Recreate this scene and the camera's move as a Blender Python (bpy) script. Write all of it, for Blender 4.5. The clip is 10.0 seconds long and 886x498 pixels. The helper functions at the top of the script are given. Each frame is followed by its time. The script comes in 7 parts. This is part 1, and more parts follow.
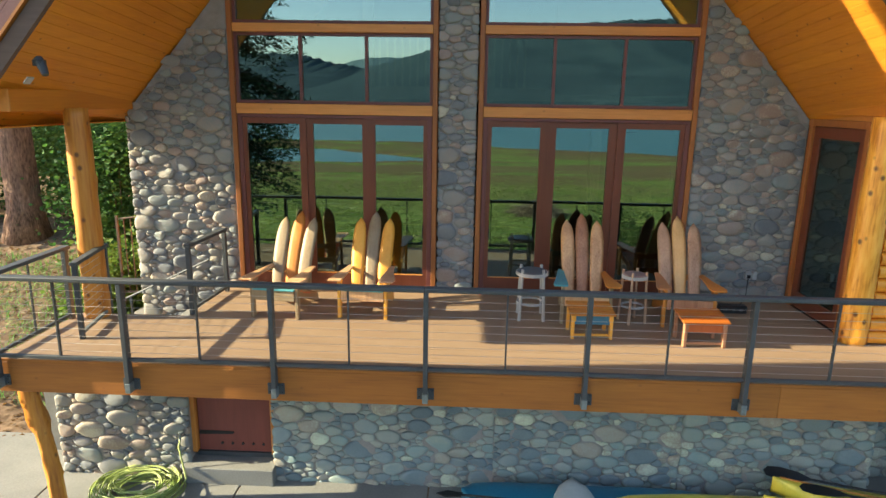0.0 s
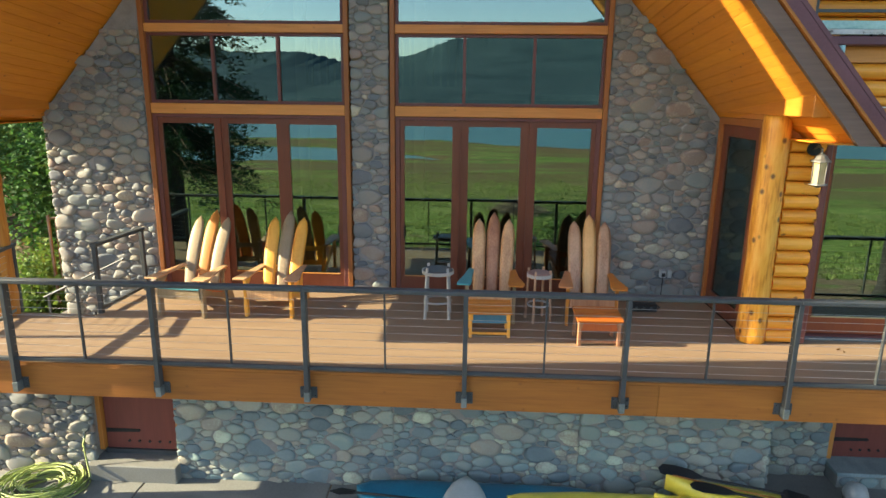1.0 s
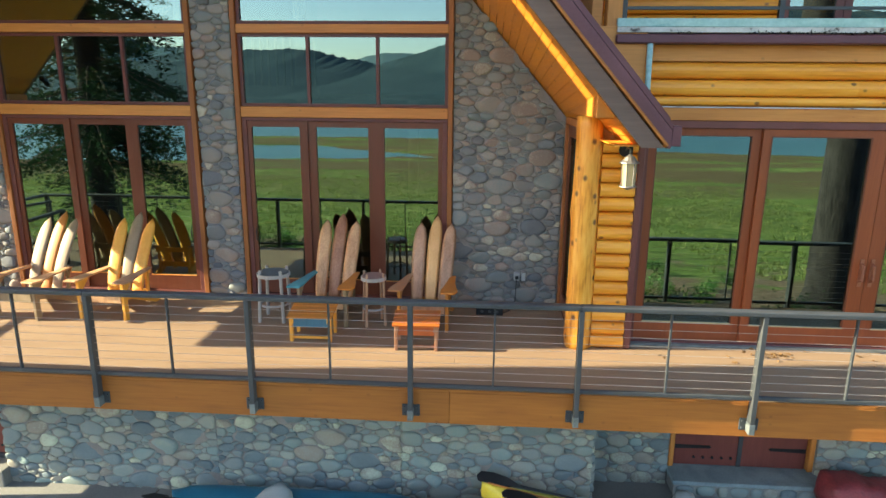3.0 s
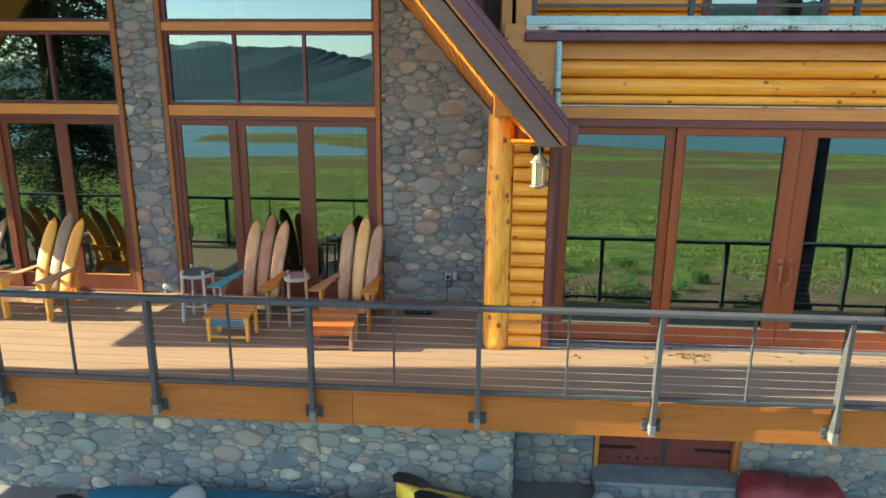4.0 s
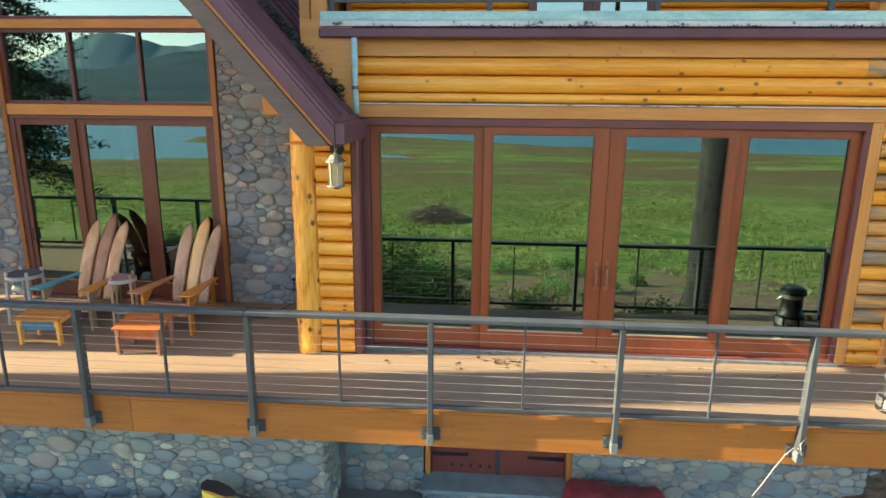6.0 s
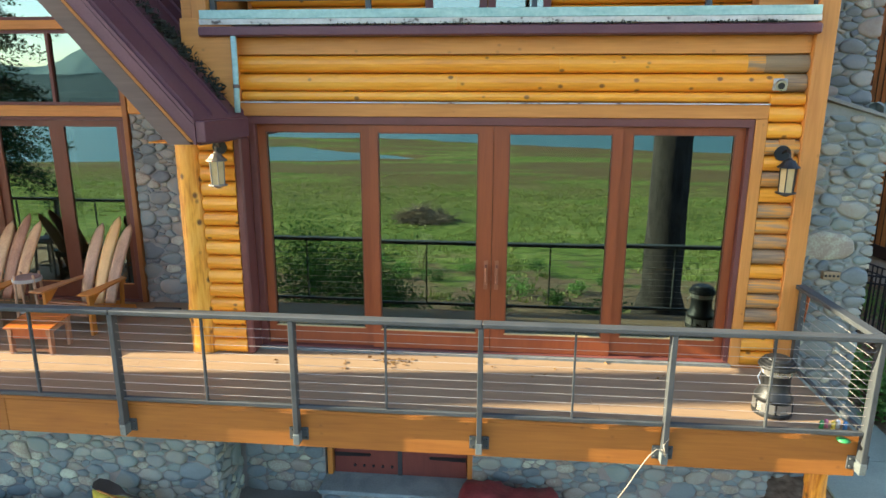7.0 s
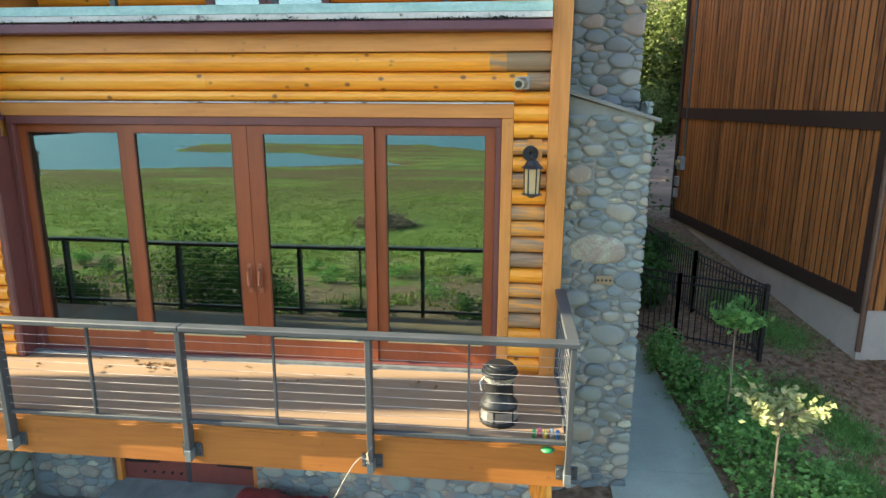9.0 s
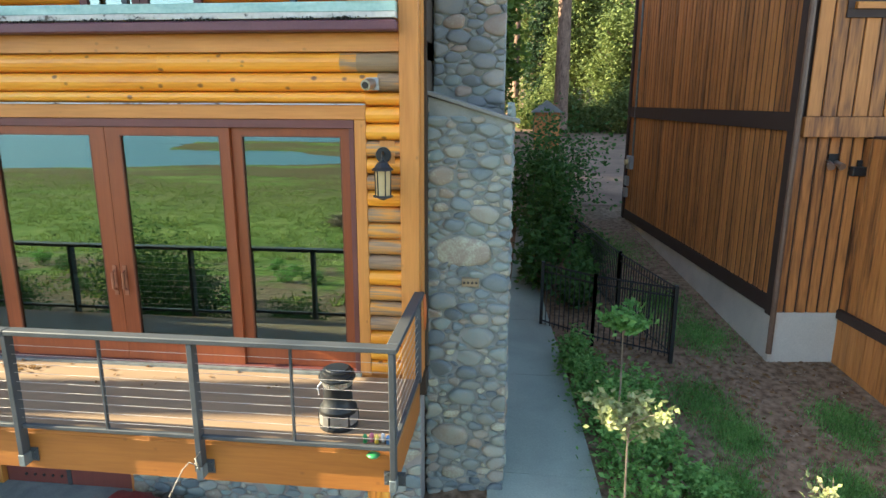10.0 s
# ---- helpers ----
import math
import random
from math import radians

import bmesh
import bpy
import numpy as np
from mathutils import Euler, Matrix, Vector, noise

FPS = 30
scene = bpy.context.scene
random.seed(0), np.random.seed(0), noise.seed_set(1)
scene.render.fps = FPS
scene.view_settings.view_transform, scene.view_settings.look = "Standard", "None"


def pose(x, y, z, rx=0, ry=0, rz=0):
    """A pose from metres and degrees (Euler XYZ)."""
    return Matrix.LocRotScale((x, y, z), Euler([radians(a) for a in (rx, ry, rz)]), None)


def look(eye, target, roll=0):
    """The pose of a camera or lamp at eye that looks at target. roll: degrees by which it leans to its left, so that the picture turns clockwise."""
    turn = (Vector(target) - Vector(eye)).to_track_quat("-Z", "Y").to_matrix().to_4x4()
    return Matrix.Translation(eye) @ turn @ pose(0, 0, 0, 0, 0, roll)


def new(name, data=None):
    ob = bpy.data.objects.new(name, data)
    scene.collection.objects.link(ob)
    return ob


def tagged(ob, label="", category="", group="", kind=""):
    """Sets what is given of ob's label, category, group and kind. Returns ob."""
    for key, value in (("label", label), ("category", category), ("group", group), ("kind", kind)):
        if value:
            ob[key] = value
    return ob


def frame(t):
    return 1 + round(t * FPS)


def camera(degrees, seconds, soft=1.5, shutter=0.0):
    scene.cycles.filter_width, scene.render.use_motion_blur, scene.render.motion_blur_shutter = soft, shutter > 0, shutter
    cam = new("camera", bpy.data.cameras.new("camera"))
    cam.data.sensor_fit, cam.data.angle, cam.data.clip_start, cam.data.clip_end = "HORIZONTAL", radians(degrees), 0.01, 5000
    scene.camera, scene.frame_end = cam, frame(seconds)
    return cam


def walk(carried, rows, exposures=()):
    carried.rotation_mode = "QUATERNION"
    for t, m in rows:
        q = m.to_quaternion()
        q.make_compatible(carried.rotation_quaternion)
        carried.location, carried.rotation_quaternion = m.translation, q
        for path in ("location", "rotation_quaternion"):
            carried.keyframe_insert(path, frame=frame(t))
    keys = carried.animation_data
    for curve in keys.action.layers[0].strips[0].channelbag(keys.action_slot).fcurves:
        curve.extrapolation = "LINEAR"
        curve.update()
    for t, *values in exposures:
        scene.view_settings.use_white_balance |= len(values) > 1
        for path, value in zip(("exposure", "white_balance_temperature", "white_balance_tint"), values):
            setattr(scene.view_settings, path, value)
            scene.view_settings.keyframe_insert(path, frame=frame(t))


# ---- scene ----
cam = camera(70.0, 10.0)
PATH = [
    (0, (-2.276, -0.842, 3.074), (-2.359, 1.104, 2.619), 0.9),
    (0.5, (-1.526, -0.822, 3.075), (-1.62, 1.123, 2.622), 0.7),
    (1, (-0.845, -0.799, 3.116), (-0.943, 1.144, 2.654), 0.7),
    (1.5, (-0.205, -0.761, 3.132), (-0.308, 1.182, 2.668), 0.7),
    (2, (0.393, -0.699, 3.166), (0.284, 1.242, 2.697), 0.6),
    (2.5, (1.008, -0.618, 3.187), (0.89, 1.322, 2.716), 0.6),
    (2.7, (1.275, -0.566, 3.17), (1.149, 1.374, 2.702), 0.6),
    (4, (2.734, -0.37, 3.199), (2.6, 1.568, 2.722), 0.5),
    (4.5, (3.325, -0.285, 3.208), (3.183, 1.651, 2.726), 0.4),
    (5, (3.939, -0.184, 3.202), (3.79, 1.751, 2.72), 0.4),
    (5.5, (4.491, -0.074, 3.201), (4.341, 1.861, 2.717), 0.5),
    (5.7, (4.726, -0.052, 3.196), (4.579, 1.884, 2.716), 0.5),
    (6.8, (6.305, 0.19, 3.139), (6.143, 2.128, 2.673), 0.3),
    (7, (6.593, 0.176, 3.149), (6.413, 2.112, 2.68), 0.2),
    (7.5, (7.325, 0.266, 3.134), (7.136, 2.202, 2.669), 0.2),
    (8, (8.046, 0.357, 3.114), (7.85, 2.294, 2.656), 0.2),
    (8.5, (8.734, 0.474, 3.08), (8.531, 2.412, 2.63), 0.2),
    (9, (9.486, 0.62, 3.078), (9.276, 2.557, 2.628), 0.2),
    (9.5, (10.278, 0.737, 3.082), (10.065, 2.674, 2.632), 0.1),
    (10, (11.069, 0.869, 3.116), (10.853, 2.804, 2.66), 0.2),
]
walk(cam, [(t, look(eye, target, roll)) for t, eye, target, roll in PATH],
     exposures=[(0.0, 2.15, 6480, 12), (2.5, 2.36, 6480, 12), (4.5, 2.50, 6480, 12), (7.5, 2.58, 6480, 12), (10.0, 2.70, 6480, 12)])


# ---- light ----
SUN_AZ, SUN_EL = radians(84.2), radians(22.5)      # from straight ahead of the house front towards its left
TO_SUN = Vector((-math.sin(SUN_AZ) * math.cos(SUN_EL), -math.cos(SUN_AZ) * math.cos(SUN_EL), math.sin(SUN_EL)))
world = bpy.data.worlds.new("sky")
scene.world = world
world.use_nodes = True
wn, wl = world.node_tree.nodes, world.node_tree.links
sky = wn.new("ShaderNodeTexSky")
sky.sky_type, sky.sun_disc = "NISHITA", False
sky.sun_elevation = SUN_EL
sky.sun_rotation = math.atan2(TO_SUN.x, TO_SUN.y)
sky.air_density, sky.dust_density, sky.ozone_density = 1.0, 0.8, 1.0
wl.new(sky.outputs[0], wn["Background"].inputs[0])
wn["Background"].inputs[1].default_value = 0.10
sun = new("sun", bpy.data.lights.new("sun", "SUN"))
sun.data.energy, sun.data.angle, sun.data.color = 4.0, radians(0.4), (1.0, 0.90, 0.615)
sun.matrix_world = look((0, 0, 30), Vector((0, 0, 30)) - TO_SUN)


# ---- helpers of this scene ----
def thing(name, label, category, loc=(0, 0, 0), group="", kind=""):
    ob = new(name)
    ob.location = loc
    ob.empty_display_size = 0.1
    return tagged(ob, label, category, group, kind)


def settle(ob, parent):
    """Puts ob under parent so that it stays where it was built."""
    ob.parent = parent
    if parent.type == "EMPTY":
        ob.matrix_parent_inverse = parent.matrix_basis.inverted()


def part(name, bm, material, parent=None, label="", smooth=False, bevel=0.0):
    if bevel:
        bmesh.ops.bevel(bm, geom=list(bm.edges), offset=bevel, segments=1, affect="EDGES", clamp_overlap=True)
    me = bpy.data.meshes.new(name)
    bm.to_mesh(me)
    bm.free()
    me.materials.append(material)
    if smooth:
        me.shade_smooth()
    ob = new(name, me)
    if parent is not None:
        settle(ob, parent)
    if label:
        ob["label"] = label
    return ob


def structure(name, bm, material, label, category="", smooth=False, bevel=0.0):
    ob = part(name, bm, material, None, "", smooth, bevel)
    return tagged(ob, label, category or name.split("_")[0], "", "structure")


def box(x0, x1, y0, y1, z0, z1, bm=None):
    bm = bm or bmesh.new()
    m = Matrix.LocRotScale(((x0 + x1) / 2, (y0 + y1) / 2, (z0 + z1) / 2), None, (abs(x1 - x0), abs(y1 - y0), abs(z1 - z0)))
    bmesh.ops.create_cube(bm, size=1, matrix=m)
    return bm


def tube(pts, radii, n=8, bm=None, caps=True):
    """A round rod through the points."""
    bm = bm or bmesh.new()
    pts = [Vector(p) for p in pts]
    if not hasattr(radii, "__len__"):
        radii = [radii] * len(pts)
    rings = []
    for i, p in enumerate(pts):
        d = (pts[min(i + 1, len(pts) - 1)] - pts[max(i - 1, 0)]).normalized()
        up = Vector((0, 0, 1)) if abs(d.z) < 0.9 else Vector((1, 0, 0))
        a = d.cross(up).normalized()
        b = d.cross(a)
        rings.append([bm.verts.new(p + (a * math.cos(2 * math.pi * k / n) + b * math.sin(2 * math.pi * k / n)) * radii[i]) for k in range(n)])
    for r, s in zip(rings, rings[1:]):
        for k in range(n):
            bm.faces.new((r[k], r[(k + 1) % n], s[(k + 1) % n], s[k]))
    if caps:
        bm.faces.new(rings[0][::-1])
        bm.faces.new(rings[-1])
    bmesh.ops.recalc_face_normals(bm, faces=bm.faces)
    return bm


def prism(outline, axis, a, b, bm=None):
    """A flat outline drawn out along an axis from a to b; outline points leave that axis out."""
    bm = bm or bmesh.new()

    def at(p, v):
        q = list(p)
        q.insert("xyz".index(axis), v)
        return q
    lo, hi = [bm.verts.new(at(p, a)) for p in outline], [bm.verts.new(at(p, b)) for p in outline]
    n = len(outline)
    bm.faces.new(lo)
    bm.faces.new(hi[::-1])
    for i in range(n):
        bm.faces.new((lo[i], hi[i], hi[(i + 1) % n], lo[(i + 1) % n]))
    bmesh.ops.recalc_face_normals(bm, faces=bm.faces)
    return bm


def lathe(profile, n=16, centre=(0, 0, 0), bm=None):
    """A turned shape from (radius, height) pairs."""
    bm = bm or bmesh.new()
    c = Vector(centre)
    rings = [[bm.verts.new(c + Vector((r * math.cos(2 * math.pi * k / n), r * math.sin(2 * math.pi * k / n), z))) for k in range(n)] for r, z in profile]
    for r, s in zip(rings, rings[1:]):
        for k in range(n):
            bm.faces.new((r[k], r[(k + 1) % n], s[(k + 1) % n], s[k]))
    bm.faces.new(rings[0][::-1])
    bm.faces.new(rings[-1])
    bmesh.ops.recalc_face_normals(bm, faces=bm.faces)
    return bm


# ---- materials ----
def lin(*rgb):
    return (*rgb, 1.0)


def material(name, stops, scale=(4, 4, 4), detail=(60, 60, 60), rough=0.7, bump=0.3, metal=0.0, per="", spread=0.25, coat=0.0, distance=0.01, fine=0.35):
    """Colour from a broad and a fine noise at real size; per: "object" or "island" shifts the colour from piece to piece."""
    m = bpy.data.materials.new(name)
    m.use_nodes = True
    n, l = m.node_tree.nodes, m.node_tree.links
    p = n["Principled BSDF"]
    co = n.new("ShaderNodeTexCoord")

    def noisy(sc, det=4.0, dist=0.0):
        mp = n.new("ShaderNodeMapping")
        mp.inputs["Scale"].default_value = sc
        l.new(co.outputs["Object"], mp.inputs[0])
        t = n.new("ShaderNodeTexNoise")
        t.inputs["Scale"].default_value, t.inputs["Detail"].default_value = 1.0, det
        t.inputs["Distortion"].default_value = dist
        l.new(mp.outputs[0], t.inputs[0])
        return t.outputs[0]
    big, small = noisy(scale, 5.0, 0.6), noisy(detail, 3.0)
    mix = n.new("ShaderNodeMix")
    mix.inputs[0].default_value = fine
    l.new(big, mix.inputs[2]), l.new(small, mix.inputs[3])
    value = mix.outputs[0]
    # the noise keeps near its middle: stretch it
    st = n.new("ShaderNodeMapRange")
    st.inputs[1].default_value, st.inputs[2].default_value = 0.3, 0.7
    l.new(value, st.inputs[0])
    value = st.outputs[0]
    if per:
        rnd = n.new("ShaderNodeObjectInfo").outputs["Random"] if per == "object" else n.new("ShaderNodeNewGeometry").outputs["Random Per Island"]
        w = n.new("ShaderNodeMix")
        w.inputs[0].default_value = spread
        l.new(value, w.inputs[2]), l.new(rnd, w.inputs[3])
        value = w.outputs[0]
    ramp = n.new("ShaderNodeValToRGB")
    els = ramp.color_ramp.elements
    for i, (pos, rgb) in enumerate(stops):
        e = els[i] if i < 2 else els.new(pos)
        e.position, e.color = pos, lin(*rgb)
    l.new(value, ramp.inputs[0])
    l.new(ramp.outputs[0], p.inputs["Base Color"])
    rr = n.new("ShaderNodeMapRange")
    rr.inputs[3].default_value, rr.inputs[4].default_value = max(rough - 0.12, 0.02), min(rough + 0.12, 1)
    l.new(big, rr.inputs[0])
    l.new(rr.outputs[0], p.inputs["Roughness"])
    p.inputs["Metallic"].default_value = metal
    if rough > 0.93:
        p.inputs["Specular IOR Level"].default_value = 0.05
    p.inputs["Coat Weight"].default_value = coat
    p.inputs["Coat Roughness"].default_value = 0.25
    if bump:
        b = n.new("ShaderNodeBump")
        b.inputs["Strength"].default_value, b.inputs["Distance"].default_value = bump, distance
        l.new(mix.outputs[0], b.inputs["Height"])
        l.new(b.outputs[0], p.inputs["Normal"])
    return m


def wood(name, stops, axis="x", rough=0.55, per="object", spread=0.35, bump=0.25, coat=0.0, grain=45, knots=0.0, knot_size=(0.055, 0.12), knot_rate=4.2):
    s, d = [7.0] * 3, [grain * 1.0] * 3
    s["xyz".index(axis)], d["xyz".index(axis)] = 0.8, 2.5
    m = material(name, stops, s, d, rough, bump, 0, per, spread, coat, 0.004, 0.45)
    if knots:
        n, l = m.node_tree.nodes, m.node_tree.links
        p = n["Principled BSDF"]
        co = n.new("ShaderNodeTexCoord")
        mp = n.new("ShaderNodeMapping")
        k = [knot_rate * 1.3] * 3
        k["xyz".index(axis)] = knot_rate
        mp.inputs["Scale"].default_value = k
        l.new(co.outputs["Object"], mp.inputs[0])
        v = n.new("ShaderNodeTexVoronoi")
        v.inputs["Scale"].default_value = 1.0
        l.new(mp.outputs[0], v.inputs[0])
        mr = n.new("ShaderNodeMapRange")
        mr.inputs[1].default_value, mr.inputs[2].default_value = knot_size
        mr.inputs[3].default_value, mr.inputs[4].default_value = knots, 0.0
        l.new(v.outputs["Distance"], mr.inputs[0])
        mx = n.new("ShaderNodeMix")
        mx.data_type = "RGBA"
        old = p.inputs["Base Color"].links[0].from_socket
        l.new(mr.outputs[0], mx.inputs[0])
        l.new(old, mx.inputs[6])
        mx.inputs[7].default_value = lin(0.09, 0.03, 0.012)
        l.new(mx.outputs[2], p.inputs["Base Color"])
    return m


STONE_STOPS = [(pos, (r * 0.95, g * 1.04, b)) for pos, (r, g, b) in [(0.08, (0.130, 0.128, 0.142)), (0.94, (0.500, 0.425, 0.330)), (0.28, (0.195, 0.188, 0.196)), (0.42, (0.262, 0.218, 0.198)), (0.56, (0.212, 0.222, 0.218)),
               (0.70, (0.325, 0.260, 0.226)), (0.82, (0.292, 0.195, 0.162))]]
# same stone with the teal shade under the deck put into its colour
SHADE_STOPS = [(p, tuple(c * k for c, k in zip(rgb, (1.10, 1.32, 1.32)))) for p, rgb in STONE_STOPS]
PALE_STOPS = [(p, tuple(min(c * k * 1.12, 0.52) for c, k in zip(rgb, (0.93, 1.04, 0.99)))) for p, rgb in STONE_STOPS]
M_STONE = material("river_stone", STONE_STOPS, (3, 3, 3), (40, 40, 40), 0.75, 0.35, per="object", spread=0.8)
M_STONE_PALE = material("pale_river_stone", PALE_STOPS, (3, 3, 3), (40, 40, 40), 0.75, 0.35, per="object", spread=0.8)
M_STONE_SHADE = material("shade_tinted_river_stone", SHADE_STOPS, (3, 3, 3), (40, 40, 40), 0.75, 0.35, per="object", spread=0.82)
M_SHADE_ISLE = material("shade_tinted_river_stone_joined", SHADE_STOPS, (3, 3, 3), (40, 40, 40), 0.75, 0.35, per="island", spread=0.82)
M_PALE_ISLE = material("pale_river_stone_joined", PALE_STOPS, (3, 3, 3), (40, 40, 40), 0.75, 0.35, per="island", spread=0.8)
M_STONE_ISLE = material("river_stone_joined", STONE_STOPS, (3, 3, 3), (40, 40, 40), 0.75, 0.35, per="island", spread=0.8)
M_MORTAR_PALE = material("pale_mortar", [(0, (0.19, 0.20, 0.18)), (1, (0.30, 0.31, 0.28))], (5, 5, 5), (90, 90, 90), 0.9, 0.5)
M_MORTAR = material("mortar", [(0, (0.205, 0.188, 0.172)), (1, (0.32, 0.298, 0.275))], (5, 5, 5), (90, 90, 90), 0.9, 0.5)
LOG = [(0.0, (0.60, 0.185, 0.010)), (1.0, (0.93, 0.455, 0.060)), (0.5, (0.86, 0.335, 0.024))]
M_LOG = wood("varnished_log", LOG, "x", 0.42, coat=0.15, knots=0.8, knot_size=(0.09, 0.16))
M_LOGZ = wood("varnished_log_post", [(0.05, (0.17, 0.045, 0.006)), (1, (0.93, 0.60, 0.17)), (0.3, (0.55, 0.185, 0.014)), (0.5, (0.80, 0.35, 0.035)), (0.72, (0.88, 0.45, 0.07))], "z", 0.42, coat=0.15, knots=0.9, bump=0.8, grain=34, knot_size=(0.10, 0.22), knot_rate=4.6)
for node in M_LOGZ.node_tree.nodes:              # the drawknife leaves short streaks
    if node.type == "MAPPING" and abs(node.inputs["Scale"].default_value[2] - 0.8) < 0.01:
        node.inputs["Scale"].default_value = (11.0, 11.0, 2.6)
# varnished log darkened: shade on the two western posts put into the colour
M_LOGSHADE = wood("shade_darkened_log_post", [(0.05, (0.10, 0.028, 0.005)), (1, (0.62, 0.33, 0.075)), (0.3, (0.33, 0.105, 0.010)), (0.5, (0.47, 0.175, 0.018)), (0.72, (0.54, 0.23, 0.032))], "z", 0.5, knots=0.9, bump=0.8, grain=34, knot_size=(0.10, 0.22), knot_rate=4.6)
M_TRIM = wood("orange_trim_x", [(0, (0.46, 0.160, 0.026)), (1, (0.74, 0.32, 0.075))], "x", 0.5, knots=0.3)
M_TRIMZ = wood("orange_trim_z", [(0, (0.46, 0.160, 0.026)), (1, (0.74, 0.32, 0.075))], "z", 0.5, knots=0.3)
M_SOFFIT = wood("soffit_boards", [(0, (0.50, 0.155, 0.008)), (1, (0.72, 0.285, 0.022))], "y", 0.5, per="island", knots=0.55)
M_BEAM = wood("eave_beam_wood", [(0, (0.48, 0.145, 0.010)), (1, (0.64, 0.235, 0.022))], "y", 0.5)
M_FASCIA = wood("deck_fascia_wood", [(0, (0.18, 0.056, 0.010)), (1, (0.45, 0.162, 0.022)), (0.4, (0.320, 0.106, 0.013))], "x", 0.6, knots=0.3)
M_DECK = wood("deck_plank_wood", [(0, (0.236, 0.153, 0.090)), (1, (0.304, 0.206, 0.122))], "x", 0.62, spread=0.08, bump=0.1)
M_BARGE = wood("weathered_barge_wood", [(0, (0.085, 0.055, 0.045)), (1, (0.19, 0.125, 0.095))], "x", 0.75)
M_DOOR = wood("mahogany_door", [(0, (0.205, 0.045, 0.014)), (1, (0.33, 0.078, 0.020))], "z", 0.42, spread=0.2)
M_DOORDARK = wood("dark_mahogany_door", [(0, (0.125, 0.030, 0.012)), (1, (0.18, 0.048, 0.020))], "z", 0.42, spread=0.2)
M_BASEDOOR = wood("brick_red_door", [(0, (0.15, 0.036, 0.026)), (1, (0.22, 0.058, 0.040))], "z", 0.6, spread=0.2)
M_CLAD = material("burgundy_cladding", [(0, (0.120, 0.035, 0.029)), (1, (0.175, 0.055, 0.044))], (2, 2, 2), (50, 50, 50), 0.5, 0.05)
M_ROOF = material("burgundy_metal_roof", [(0, (0.10, 0.035, 0.045)), (1, (0.16, 0.065, 0.075))], (1.5, 1.5, 1.5), (40, 40, 40), 0.5, 0.05, 0.15)
M_RAIL = material("dark_green_steel", [(0, (0.042, 0.050, 0.055)), (1, (0.080, 0.086, 0.088))], (3, 3, 3), (80, 80, 80), 0.55, 0.12, 0.2)
M_GALV = material("galvanised_steel", [(0, (0.12, 0.15, 0.152)), (1, (0.27, 0.30, 0.295))], (8, 8, 8), (60, 60, 60), 0.5, 0.15, 0.5)
M_CABLE = material("steel_cable", [(0, (0.40, 0.36, 0.32)), (1, (0.52, 0.47, 0.42))], (8, 8, 8), (60, 60, 60), 0.45, 0, 0.3)
M_CONC = material("concrete", [(0, (0.155, 0.155, 0.14)), (1, (0.26, 0.256, 0.232))], (0.9, 0.9, 0.9), (45, 45, 45), 0.88, 0.25)
M_PATH = material("path_concrete", [(0, (0.225, 0.268, 0.215)), (1, (0.365, 0.418, 0.335))], (0.9, 0.9, 0.9), (45, 45, 45), 0.88, 0.25)
M_FOUND = material("pale_foundation_concrete", [(0, (0.40, 0.375, 0.315)), (1, (0.60, 0.56, 0.48))], (1.2, 1.2, 1.2), (45, 45, 45), 0.88, 0.25)
M_SILL = material("teal_grey_stone", [(0, (0.17, 0.235, 0.235)), (1, (0.33, 0.41, 0.40))], (3, 3, 3), (45, 45, 45), 0.8, 0.25)
M_VERDI = material("green_copper_flashing", [(0, (0.22, 0.40, 0.36)), (1, (0.46, 0.64, 0.57))], (4, 12, 12), (30, 30, 30), 0.65, 0.2)
M_PEEL = material("peeling_white_paint", [(0.12, (0.07, 0.055, 0.04)), (1, (0.66, 0.64, 0.58)), (0.3, (0.50, 0.48, 0.43))], (3.5, 10, 10), (25, 25, 25), 0.75, 0.4)
M_BLACK = material("black_metal", [(0, (0.010, 0.011, 0.012)), (1, (0.024, 0.026, 0.028))], (4, 4, 4), (60, 60, 60), 0.45, 0.1, 0.3)
M_PALE = material("frosted_lantern_glass", [(0, (0.46, 0.33, 0.15)), (1, (0.60, 0.46, 0.24))], (6, 6, 6), (60, 60, 60), 0.35, 0)
M_GREYPLASTIC = material("grey_plastic", [(0, (0.33, 0.34, 0.33)), (1, (0.42, 0.43, 0.42))], (6, 6, 6), (60, 60, 60), 0.5, 0)
# the darkness of unlit rooms is put into this colour
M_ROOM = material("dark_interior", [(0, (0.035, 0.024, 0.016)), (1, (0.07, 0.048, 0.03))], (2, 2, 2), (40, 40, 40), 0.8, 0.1)


